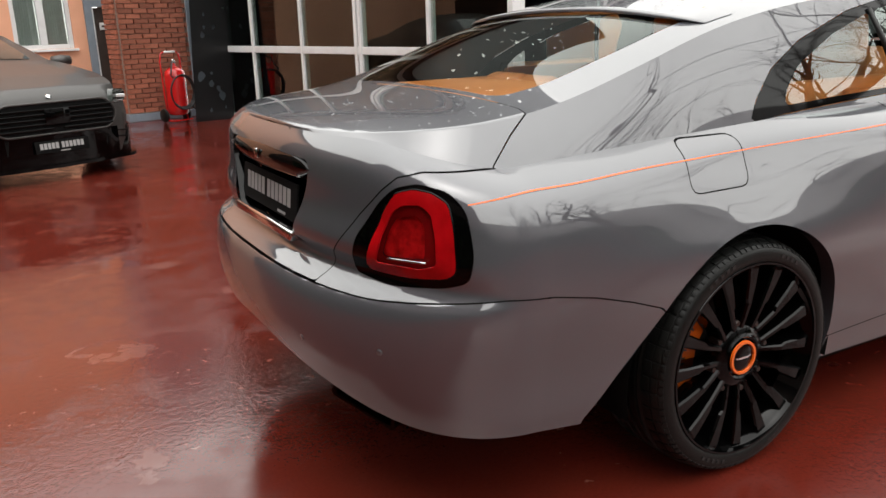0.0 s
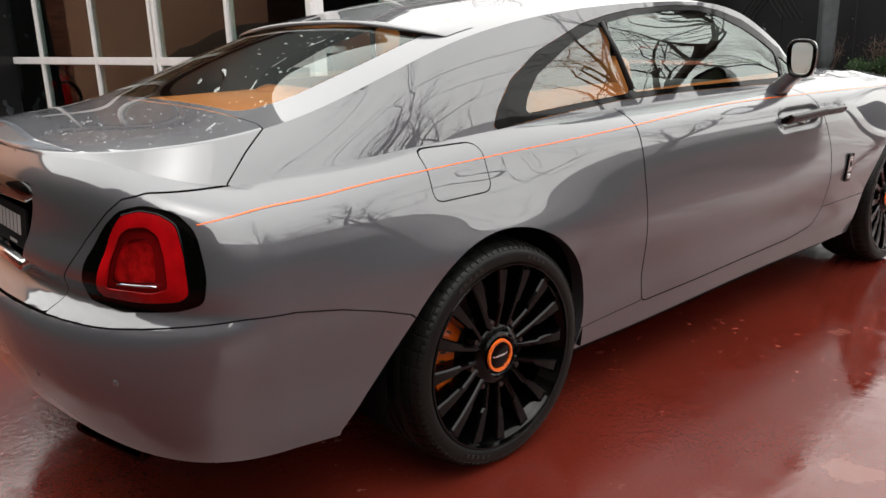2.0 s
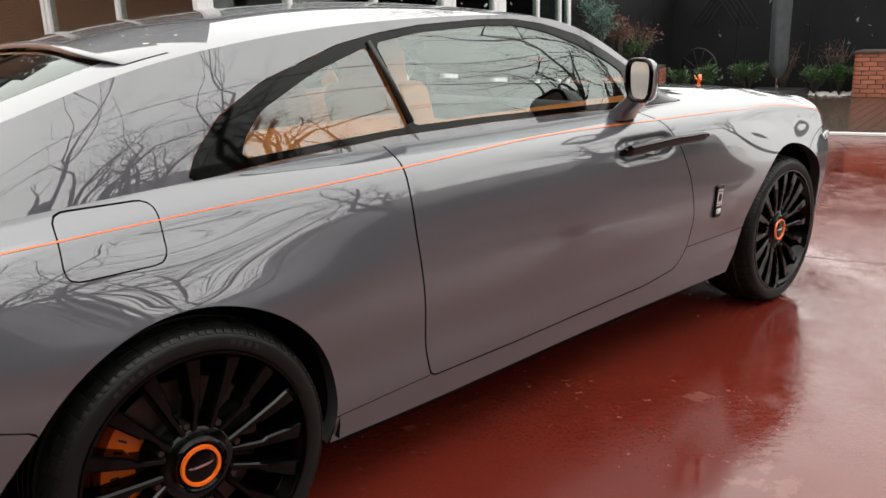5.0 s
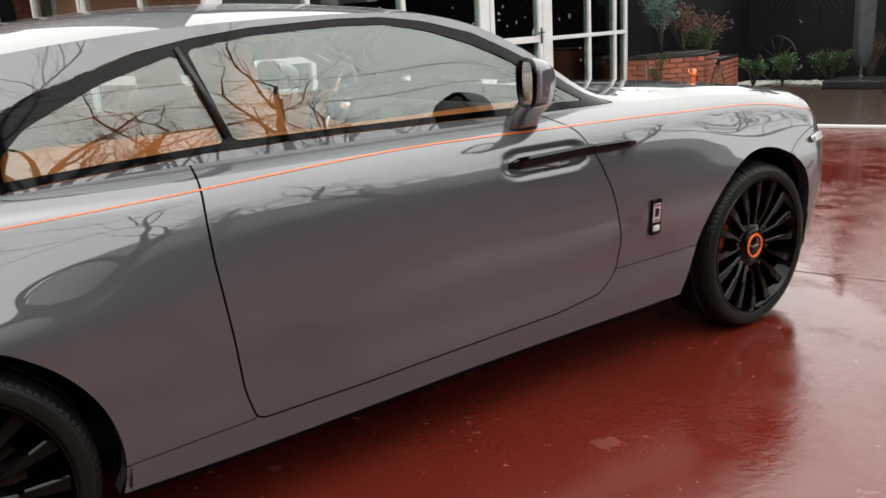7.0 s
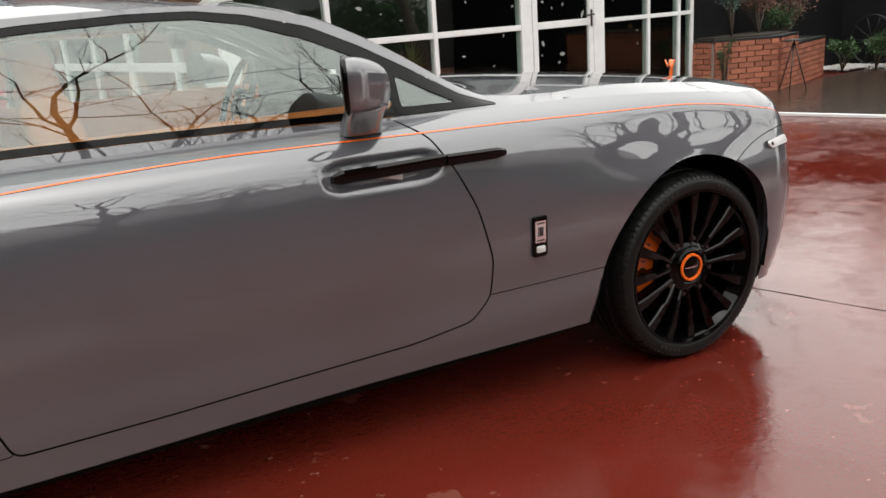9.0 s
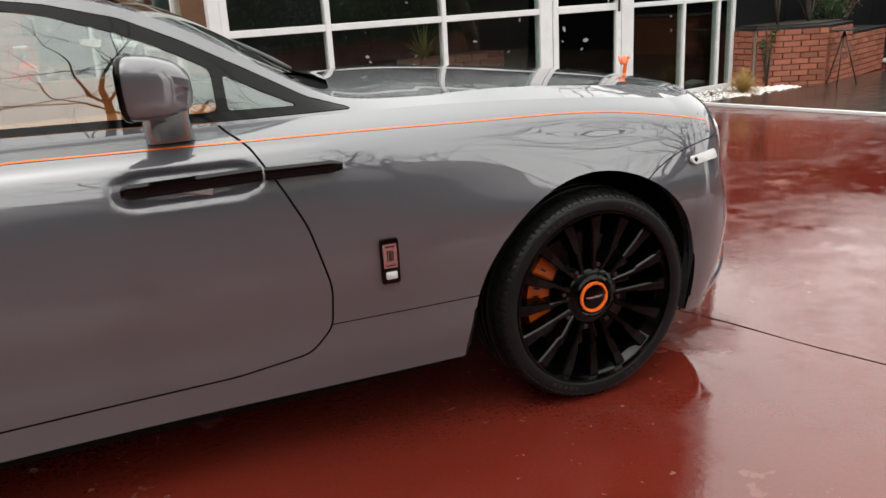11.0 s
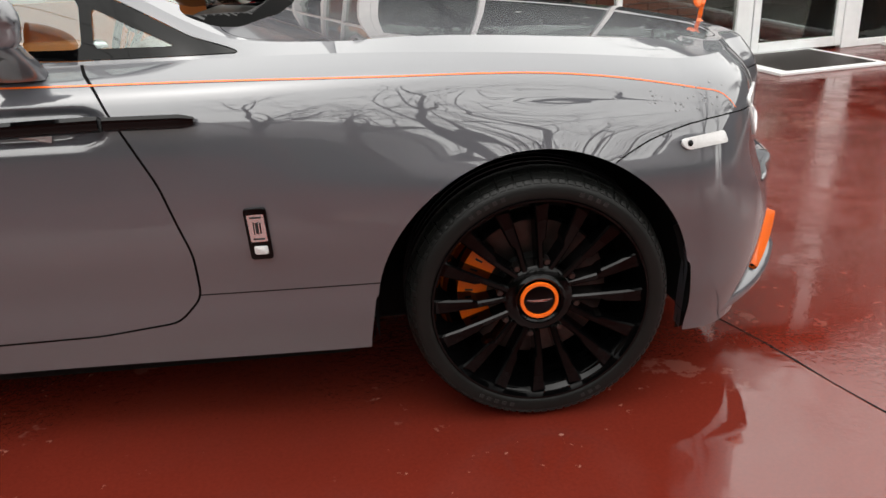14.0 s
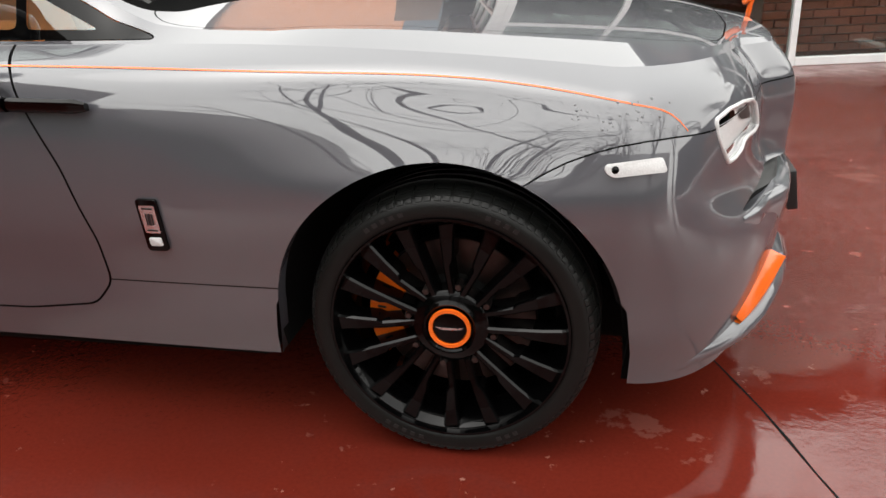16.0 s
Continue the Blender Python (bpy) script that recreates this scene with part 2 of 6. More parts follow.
BRICK = material("red_brick", (0.31, 0.105, 0.062), rough=0.85, vary=0.15, scale=6, grain=0.2, grain_scale=90, bump=0.4, bump_scale=120, random_piece=0.25)
MORTAR = material("pale_mortar", (0.26, 0.2, 0.17), rough=0.95, grain=0.15, bump=0.3)
BLACK_WALL = material("black_painted_wall", (0.007, 0.007, 0.008), rough=0.6, spec=0.25, vary=0.3, scale=2)
DECK = material("dark_wet_decking", (0.05, 0.032, 0.024), rough=0.22, vary=0.25, scale=4, grain=0.2, grain_scale=60, random_piece=0.2)
PINK = material("salmon_render", (0.8, 0.41, 0.26), rough=0.9, vary=0.05, scale=3, bump=0.15, bump_scale=200)
GREY_WALL = material("blue_grey_paint", (0.2, 0.24, 0.28), rough=0.7, vary=0.08)
RED_PAINT = material("fire_red_paint", (0.55, 0.012, 0.012), rough=0.25, coat=0.5, vary=0.05)
STONE = material("white_pebbles", (0.75, 0.73, 0.7), rough=0.7, vary=0.15, random_piece=0.1)
LEAF = material("shrub_leaf", (0.04, 0.085, 0.026), rough=0.5, vary=0.4, scale=9)
LEAF_BLUE = material("blue_grey_leaf", (0.12, 0.2, 0.17), rough=0.6, vary=0.3, scale=9)
LEAF_DRY = material("dry_russet_leaf", (0.11, 0.05, 0.032), rough=0.7, vary=0.3, scale=9)
STRAW = material("straw_grass", (0.5, 0.34, 0.13), rough=0.8, vary=0.3, scale=12)
BARK = material("grey_bark", (0.06, 0.045, 0.035), rough=0.9, vary=0.3, scale=12, bump=0.5, bump_scale=60)
SOIL = material("dark_soil", (0.03, 0.022, 0.016), rough=0.95, vary=0.3, scale=20, bump=0.5)
PLASTIC_WHITE = material("white_lettering", (0.33, 0.33, 0.33), rough=0.5)


def wet_floor():
    """Red resin coating under patchy rain water."""
    m = bpy.data.materials.new("wet_red_floor")
    m.use_nodes = True
    nt = m.node_tree
    n, ln = nt.nodes, nt.links
    b = n["Principled BSDF"]
    tc = n.new("ShaderNodeTexCoord")

    def noise_at(scale, detail, lo, hi, to_lo, to_hi, rough=0.55):
        t = n.new("ShaderNodeTexNoise")
        t.inputs["Scale"].default_value, t.inputs["Detail"].default_value, t.inputs["Roughness"].default_value = scale, detail, rough
        ln.new(tc.outputs["Object"], t.inputs["Vector"])
        r = n.new("ShaderNodeMapRange")
        for key, val in (("From Min", lo), ("From Max", hi), ("To Min", to_lo), ("To Max", to_hi)):
            r.inputs[key].default_value = val
        ln.new(t.outputs["Fac"], r.inputs["Value"])
        return r.outputs[0]

    def node(kind, op, a, b=None):
        q = n.new(kind)
        q.operation = op
        for k, v in enumerate((a, b)):
            if v is None:
                continue
            if isinstance(v, float):
                q.inputs[k].default_value = v
            else:
                ln.new(v, q.inputs[k])
        return q.outputs[0]

    tone = times(nt, noise_at(0.7, 5, 0.3, 0.7, 0.85, 1.15), noise_at(90, 2, 0.3, 0.7, 0.93, 1.07))
    mix = n.new("ShaderNodeVectorMath")
    mix.operation = "MULTIPLY"
    mix.inputs[0].default_value = (0.112, 0.0145, 0.0085)
    ln.new(tone, mix.inputs[1])
    # dried drops in scattered patches, and thin pale films with crisp borders
    spots = times(nt, noise_at(15, 6, 0.64, 0.67, 0, 1, 0.66), noise_at(0.9, 4, 0.5, 0.58, 0, 0.55))
    film = noise_at(1.5, 9, 0.622, 0.635, 0, 0.17, 0.62)
    spots = node("ShaderNodeMath", "MAXIMUM", spots, film)
    dried = n.new("ShaderNodeMix")
    dried.data_type = "RGBA"
    dried.inputs["B"].default_value = (0.4, 0.2, 0.16, 1)
    ln.new(spots, dried.inputs["Factor"])
    ln.new(mix.outputs[0], dried.inputs["A"])
    ln.new(dried.outputs["Result"], b.inputs["Base Color"])
    wet = noise_at(0.8, 10, 0.5, 0.55, 0.2, 0.04, 0.72)
    fine = noise_at(6, 5, 0.42, 0.6, 0.75, 1.25)
    ln.new(times(nt, wet, fine), b.inputs["Roughness"])
    b.inputs["Specular IOR Level"].default_value = 0.7
    # broad swell of the coat, and patches of rippled texture
    swell = noise_at(5, 6, 0.0, 1.0, 0.0, 0.5)
    ripple = times(nt, noise_at(34, 5, 0.25, 0.75, 0.0, 0.42, 0.62), noise_at(0.6, 7, 0.44, 0.56, 0.04, 1.0, 0.62))
    bn = n.new("ShaderNodeBump")
    bn.inputs["Strength"].default_value, bn.inputs["Distance"].default_value = 0.16, 0.01
    ln.new(node("ShaderNodeMath", "ADD", swell, ripple), bn.inputs["Height"])
    ln.new(bn.outputs[0], b.inputs["Normal"])
    return m


FLOOR = wet_floor()
# ---- the yard ----
B_ANGLE = 11.3                       # the building's turn to the car
CORNER = (2.72, 4.1)                 # its outer corner
BUILD = pose(CORNER[0], CORNER[1], 0, 0, 0, B_ANGLE)   # x along the front wing, y along the side wing

ground = part("ground", box(400, 400, 0.2, pose(0, 0, -0.1)), FLOOR)
tagged(ground, "wet red resin-coated yard floor with patchy puddles", "ground", kind="structure")

joint_line = [(3.36 + 0.362 * t + 0.006 * math.sin(9 * t), 0.93 - t, 0.0) for t in np.linspace(-1.6, 6.5, 60)]
jv, jf = [], []
for k, (x, y, z) in enumerate(joint_line):
    w = 0.0035 + 0.0015 * math.sin(k * 2.3) * math.sin(k * 0.7)
    jv += [(x - w, y, 0.0012), (x + w, y, 0.0012)]
    if k:
        jf.append((2 * k - 2, 2 * k - 1, 2 * k + 1, 2 * k)[::-1])
tagged(data_part("floor_joint", jv, jf, SHADOW_BLACK, smooth=False), "dark narrow expansion joint in the red floor", "joint", kind="structure")
# ---- the car's outer surface: rear axle at x = 0, nose towards +x, middle at y = 0 ----
WHEELBASE, AXLE_Z = 3.116, 0.367
XR, XF, ARC = -0.72, 3.5, 1.15       # where the rounded ends begin, and their developed length
REF_TOP = 1.06
w_mid = spline([-0.9, -0.4, 0, 0.5, 1.2, 1.8, 2.4, 3.1, 3.5, 3.8], [0.93, 0.962, 0.972, 0.966, 0.968, 0.975, 0.985, 0.982, 0.965, 0.93])
w_drop = spline([0.15, 0.24, 0.34, 0.46, 0.58, 0.7, 0.82, 0.92, 0.98, 1.03, 1.06], [0.10, 0.085, 0.055, 0.036, 0.012, 0, 0.003, 0.014, 0.036, 0.092, 0.17])
w_haunch = spline([0.15, 0.24, 0.34, 0.46, 0.58, 0.7, 0.76, 0.82, 0.92, 0.98, 1.03, 1.06], [0.10, 0.085, 0.055, 0.036, 0.012, 0, 0.008, 0.028, 0.066, 0.092, 0.124, 0.17])
belt_z = spline([-0.95, -0.7, -0.3, 0, 0.5, 1.5, 2.2, 2.6, 3.0, 3.35, 3.6], [0.995, 1.005, 1.03, 1.045, 1.06, 1.06, 1.055, 1.05, 1.03, 1.0, 0.97])
tail_x = spline([0.15, 0.3, 0.42, 0.5, 0.58, 0.63, 0.664, 0.684, 0.698, 0.708, 0.718, 0.78, 0.86, 0.96, 1.02, 1.06],
                [-1.0, -1.11, -1.185, -1.213, -1.222, -1.22, -1.214, -1.206, -1.194, -1.176, -1.152, -1.147, -1.142, -1.135, -1.122, -1.095])
nose_x = spline([0.15, 0.3, 0.5, 0.7, 0.9, 1.0, 1.06], [3.92, 3.97, 4.0, 4.01, 4.02, 3.995, 3.95])
low_z = spline([-1.88, -1.65, -1.4, -1.15, -0.8, -0.5, 0.3, 0.7, 1.5, 2.6, 3.4, 3.6, 4.2], [0.465, 0.45, 0.405, 0.345, 0.315, 0.285, 0.25, 0.24, 0.25, 0.25, 0.22, 0.2, 0.2])
mid_z = spline([-1.12, -1.0, -0.85, -0.62, -0.3, 0.0, 0.15, 0.4, 0.8, 1.2, 1.5, 1.8, 2.1, 2.35, 2.6, 3.0, 3.5, 3.8, 3.95, 4.02],
               [1.088, 1.108, 1.128, 1.155, 1.26, 1.375, 1.42, 1.465, 1.5, 1.5, 1.478, 1.425, 1.285, 1.135, 1.095, 1.075, 1.035, 0.995, 0.96, 0.93])
cant_z = spline([-1.1, -0.9, -0.6, -0.3, 0.0, 0.3, 0.8, 1.2, 1.5, 1.8, 2.1, 2.35, 2.7, 3.2, 3.6, 4.0],
                [1.084, 1.1, 1.13, 1.215, 1.31, 1.37, 1.42, 1.434, 1.43, 1.375, 1.222, 1.09, 1.07, 1.045, 1.0, 0.93])
cant_y = spline([-1.1, -0.6, -0.3, 0, 0.4, 0.9, 1.4, 1.8, 2.1, 2.35, 2.8, 3.4, 3.8], [0.67, 0.705, 0.72, 0.712, 0.69, 0.67, 0.66, 0.69, 0.735, 0.77, 0.74, 0.66, 0.56])
NOSE_TOP = 0.95


def end_arc(a, deep, wide, m=2.5, n=2.5):
    """A quarter of a rounded rectangle, by share a of its length: (inwards, across)."""
    th = np.linspace(0, np.pi / 2, 600)
    y, x = wide * np.cos(th) ** (2 / m), deep * np.sin(th) ** (2 / n)
    run = np.r_[0, np.cumsum(np.hypot(np.diff(x), np.diff(y)))]
    k = a * run[-1]
    return np.interp(k, run, x), np.interp(k, run, y)


def haunch(x):
    """How far the shoulder leans in over the wheels at x, 0 to 1."""
    return math.exp(-(((x - 0.05) / 0.48) ** 2)) + 0.95 * math.exp(-(((x - 3.12) / 0.5) ** 2))


def lower(s, zr):
    """The body's side at the developed length s (x along the side, then round the ends) and reference heights zr."""
    x0 = min(max(s, XR), XF)
    rear, front = s < XR, s > XF
    a = (XR - s) / ARC if rear else (s - XF) / ARC if front else 0.0
    over = haunch(x0)
    y = w_mid(x0) - (1 - over) * w_drop(zr) - over * w_haunch(zr)
    x = np.full_like(zr, x0)
    top = belt_z(x0)
    if rear:
        for k, z in enumerate(zr):
            dx, y[k] = end_arc(a, XR - tail_x(z), y[k], 2.7, 2.4)
            x[k] = XR - dx
        top = top + (1.08 - top) * ease(a * 2.2)
    if front:
        for k, z in enumerate(zr):
            high = float(ease((z - 0.47) / 0.31))
            dx, y[k] = end_arc(a, nose_x(z) - 0.1 * high - XF, y[k], 2.35 - 0.25 * high, 2.15 - 0.05 * high)
            half = 0.41 + 0.2 * float(ease((0.665 - z) / 0.055))
            x[k] = XF + dx + 0.088 * high * ease((half - y[k]) / 0.14)
        top = top + (NOSE_TOP - top) * ease(a)
    z = zr - (REF_TOP - top) * ease((zr - 0.55) / 0.5) ** 1.0
    return np.stack([x, -y, z], 1)


def lower_sheet(step=0.0145, rows=64):
    ss = np.r_[np.linspace(XR - ARC, XR, 81)[:-1], np.linspace(XR, XF, int((XF - XR) / step)), np.linspace(XF, XF + ARC, 81)[1:]]
    base = np.r_[np.linspace(0, 0.8, rows - 16), np.linspace(0.8, 1, 17)[1:]]
    pts, charts = [], []
    for s in ss:
        z0 = float(low_z(s))
        col = lower(s, z0 + (REF_TOP - z0) * base)
        pts.append(col)
        charts.append(np.stack([np.full(len(col), s), col[:, 2]], 1))
    return np.concatenate(pts), np.concatenate(charts), [f[::-1] for f in grid_faces(len(ss), len(base))]


TOP_S = np.r_[np.linspace(XR - ARC, XR, 300), np.linspace(XR, XF, 300)[1:], np.linspace(XF, XF + ARC, 300)[1:]]
TOP_P = np.array([lower(s, np.array([REF_TOP]))[0] for s in TOP_S])


def section(x, v):
    """The upper body across at x: v from the shoulder (0) over the cant rail (0.5) to the middle (1)."""
    k = np.argsort(TOP_P[:, 0])
    yt, zt = np.interp(x, TOP_P[k, 0], -TOP_P[k, 1]), np.interp(x, TOP_P[k, 0], TOP_P[k, 2])
    yc = min(float(cant_y(x)), 0.9 * yt)
    zm = max(float(mid_z(x)), zt + 0.001) if x < 3.7 else zt + (float(mid_z(x)) - zt) * min(1, yt / 0.3)
    share = min(1.0, yt / 0.15)
    zc = zt + (min(float(cant_z(x)), zm - 0.004) - zt) * share
    zm = zt + (zm - zt) * share
    zc = max(zc, zt + 0.45 * (zm - zt))
    y, z = np.empty_like(v), np.empty_like(v)
    side = v <= 0.5
    t = v[side] / 0.5
    bulge = 0.009 * min(1.0, (zc - zt) / 0.3)
    y[side] = yt + (yc - yt) * t + bulge * np.sin(np.pi * t)
    z[side] = zt + (zc - zt) * t
    t = (v[~side] - 0.5) / 0.5
    yy = yc * (1 - t)
    y[~side] = yy
    z[~side] = zm - (zm - zc) * (yy / yc) ** 2.6
    return np.stack([np.full_like(v, x), -y, z], 1)


def upper_sheet():
    x0, x1 = TOP_P[:, 0].min() + 1e-4, TOP_P[:, 0].max() - 1e-4
    xs = np.r_[x0 + 0.12 * (1 - np.cos(np.linspace(0, np.pi / 2, 24)))[:-1], np.linspace(x0 + 0.12, x1 - 0.12, 330), x1 - 0.12 * (1 - np.sin(np.linspace(0, np.pi / 2, 24)))[1:]]
    v = np.r_[np.linspace(0, 0.5, 31), 0.5 + 0.5 * np.linspace(0, 1, 36)[1:]]
    secs = [section(x, v) for x in xs]
    return xs, v, secs
# ---- the grey coupe ----
def mirrored(sheet):
    pts, ch, faces = sheet
    return pts * (1, -1, 1), ch, [f[::-1] for f in faces]


def both(sheet):
    """A sheet and its mirror image, as one, welded along the middle."""
    (p, c, f), (q, d, g) = sheet, mirrored(sheet)
    return np.concatenate([p, q]), np.concatenate([c, d]), list(f) + [[i + len(p) for i in face] for face in g]


def panel(name, sheet, mat, parent, label="", whole=False, lift=0.0):
    """One panel of the body; whole: with its mirror half, welded along the middle."""
    pts, ch, faces = both(sheet) if whole else sheet
    bm = bmesh.new()
    vs = [bm.verts.new(p) for p in pts]
    for f in faces:
        try:
            bm.faces.new([vs[i] for i in f])
        except ValueError:
            pass
    bmesh.ops.remove_doubles(bm, verts=bm.verts[:], dist=0.0004)
    bmesh.ops.dissolve_degenerate(bm, edges=bm.edges[:], dist=0.0003)
    loose = [v for v in bm.verts if not v.link_faces]
    bmesh.ops.delete(bm, geom=loose, context="VERTS")
    if lift:
        bm.normal_update()
        for v in bm.verts:
            v.co += v.normal * lift
    return part(name, bm, mat, parent, label)


def pair(name, sheet, mat, parent, label=""):
    """The panel of the near side and that of the far side."""
    return panel(name, sheet, mat, parent, label), panel(name, mirrored(sheet), mat, parent, label)


def take(sheet, poly, gap=0.0018):
    """Splits a sheet by an outline, with a panel gap between: (inside, outside)."""
    return clip(sheet, lambda u, v: inside(u, v, poly) - gap), clip(sheet, lambda u, v: -inside(u, v, poly) - gap)


def low_at(s, z):
    """The place on the body's side at the developed length s and height z, and the way outwards."""
    zr = np.linspace(0.18, REF_TOP, 160)
    col = lower(s, zr)
    p = np.array([np.interp(z, col[:, 2], col[:, k]) for k in range(3)])
    col2 = lower(s + 0.004, zr)
    q = np.array([np.interp(z, col2[:, 2], col2[:, k]) for k in range(3)])
    r = np.array([np.interp(z + 0.006, col[:, 2], col[:, k]) for k in range(3)])
    n = np.cross(q - p, r - p)
    return Vector(p), Vector(n / np.linalg.norm(n))


def on_body(s, z):
    """A frame on the body's side: x along it, y up it, z outwards."""
    p, n = low_at(s, z)
    q, _ = low_at(s + 0.01, z)
    x = (q - p).normalized()
    y = n.cross(x).normalized()
    return Matrix(((x.x, y.x, n.x, p.x), (x.y, y.y, n.y, p.y), (x.z, y.z, n.z, p.z), (0, 0, 0, 1)))


REAR_ARCH = lambda u, v: np.maximum(0.425 - np.hypot(u - 0.0, v - 0.355), inside(u, v, [(-0.35, 0.595), (-0.36, 0.585), (-0.575, 0.31), (-0.62, 0.1), (0.2, 0.1), (0.2, 0.4)]))
FRONT_ARCH = lambda u, v: np.maximum(0.432 - np.hypot(u - 3.105, v - 0.37), inside(u, v, [(2.63, 0.1), (2.65, 0.3), (2.67, 0.42), (3.1, 0.5), (3.542, 0.44), (3.558, 0.3), (3.555, 0.1)]))
DOOR = rounded([(0.785, 1.2), (0.75, 1.1), (0.722, 1.02), (0.712, 0.94), (0.712, 0.84), (0.722, 0.72), (0.757, 0.44), (0.787, 0.338), (1.17, 0.34), (1.53, 0.35), (1.93, 0.359), (2.145, 0.387), (2.214, 0.46), (2.218, 0.59), (2.165, 0.78), (2.105, 0.9), (2.066, 0.965), (2.04, 1.012), (1.985, 1.052), (1.9, 1.2)], 0.03)
REAR_CUT = [(XR - ARC - 1, 0.7), (-1.2, 0.7), (-1.007, 0.709), (-0.846, 0.715), (-0.72, 0.705), (-0.59, 0.68), (-0.47, 0.645), (-0.36, 0.605), (-0.3, 0.5), (-0.3, -1), (XR - ARC - 1, -1)]
FRONT_CUT = [(3.3, -1), (3.29, 0.745), (3.35, 0.78), (3.4, 0.804), (3.456, 0.823), (3.511, 0.837), (3.571, 0.845), (3.64, 0.847), (3.722, 0.843), (3.775, 0.842), (3.95, 0.85), (4.06, 0.852), (4.12, 0.862), (6, 0.87), (6, -1)]
SILL = [(0.2, -1), (0.2, 0.325), (0.782, 0.345), (0.81, 0.42), (2.0, 0.44), (2.19, 0.468), (2.9, 0.463), (2.9, -1)]
FUEL = rounded([(-0.224, 1.031), (0.004, 1.031), (-0.004, 0.892), (-0.238, 0.893)], 0.034)
TAIL = rounded([(-1.3, 0.745), (-1.262, 0.846), (-1.18, 0.938), (-1.125, 0.977), (-1.05, 0.992), (-0.967, 0.974), (-0.932, 0.932), (-0.922, 0.82), (-0.935, 0.762), (-1.0, 0.743), (-1.15, 0.732)], 0.022)
RED = rounded([(-1.24, 0.762), (-1.202, 0.85), (-1.162, 0.922), (-1.122, 0.966), (-1.062, 0.979), (-1.01, 0.971), (-0.974, 0.948), (-0.968, 0.88), (-0.965, 0.786), (-0.99, 0.77), (-1.107, 0.759)], 0.014)
LID = [(-3, 0.702), (-1.41, 0.702), (-1.375, 0.78), (-1.25, 0.902), (-1.165, 0.97), (-1.11, 1.003), (-1.03, 1.016), (-0.78, 1.007), (-0.78, 2), (-3, 2)]
MID_S = XR - ARC
RECESS = rounded([(MID_S - 1, 1.015), (MID_S + 0.385, 1.012), (MID_S + 0.37, 0.95), (MID_S + 0.25, 0.762), (MID_S - 1, 0.762)], 0.03)
HEADLAMP = rounded([(3.775, 0.862), (3.842, 0.874), (3.938, 0.873), (4.018, 0.863), (4.05, 0.85), (4.082, 0.81), (4.095, 0.785), (4.05, 0.781), (3.968, 0.787), (3.94, 0.782), (3.926, 0.766), (3.883, 0.756), (3.842, 0.755), (3.812, 0.789), (3.787, 0.825)], 0.01)
SLOT = rounded([(3.9, 0.63), (3.97, 0.643), (4.12, 0.65), (4.8, 0.645), (4.8, 0.615), (4.12, 0.613), (3.905, 0.617)], 0.006)

car = thing("coupe", Matrix(), "grey luxury coupe with orange pinstripe and gloss black wheels", "car")
skin = lower_sheet()


def dent(sheet, u0, v0, du, dv, depth, tilt=0.0):
    """Presses a shallow cup into the side."""
    pts, ch, faces = sheet
    e = ((ch[:, 0] - u0) / du) ** 4 + ((ch[:, 1] - v0 - tilt * (ch[:, 0] - u0)) / dv) ** 4
    pts = pts.copy()
    pts[:, 1] += depth * ease((1.25 - e) / 0.75)
    return pts, ch, faces


skin = dent(skin, 1.872, 0.932, 0.182, 0.042, 0.017)
lining = clip(clip(skin, lambda u, v: -REAR_ARCH(u, v) - 0.01), lambda u, v: -FRONT_ARCH(u, v) - 0.01)
skin = clip(skin, lambda u, v: -REAR_ARCH(u, v))
skin = clip(skin, lambda u, v: -FRONT_ARCH(u, v))

door_skin, rest = take(skin, DOOR, 0.003)
sill_skin, rest = take(rest, SILL)
rear_bumper_skin, rest = take(rest, REAR_CUT)
front_bumper_skin, rest = take(rest, FRONT_CUT)
fuel_skin, rest = take(rest, FUEL)
tail_skin, rest = take(rest, TAIL, 0.001)
lid_skin, rest = take(rest, LID)
lamp_skin, front_bumper_skin = take(front_bumper_skin, HEADLAMP, 0.0012)
lamp_top, rest = take(rest, HEADLAMP, 0.0012)
slot_skin, front_bumper_skin = take(front_bumper_skin, SLOT, 0.0)
recess_skin, lid_skin = take(lid_skin, RECESS, 0.0)
quarter = clip(rest, lambda u, v: 1.4 - u)
fender = clip(rest, lambda u, v: u - 1.4)
pair("rear_quarter", quarter, PAINT, car)
pair("front_fender", fender, PAINT, car)
doors = pair("car_door", door_skin, PAINT, car)
pair("sill", sill_skin, PAINT, car)
rear_bumper = panel("rear_bumper", rear_bumper_skin, PAINT, car, whole=True)
front_bumper = panel("front_bumper", front_bumper_skin, PAINT, car, whole=True)
panel("fuel_flap", fuel_skin, PAINT, car)
panel("fuel_flap", mirrored(fuel_skin), PAINT, car)


def inner(sheet, by=0.02):
    pts, ch, faces = sheet
    pts = pts.copy()
    pts[:, 1] -= np.sign(pts[:, 1]) * np.minimum(by, np.abs(pts[:, 1]))
    pts[:, 0] -= np.where(pts[:, 0] < XR, -1, 0) * by * 1.2 + np.where(pts[:, 0] > XF, 1, 0) * by * 1.2
    return pts, ch, faces


lining = clip(lining, lambda u, v: -inside(u, v, RECESS) - 0.002)
panel("body_lining", inner(lining), SHADOW_BLACK, car, whole=True)

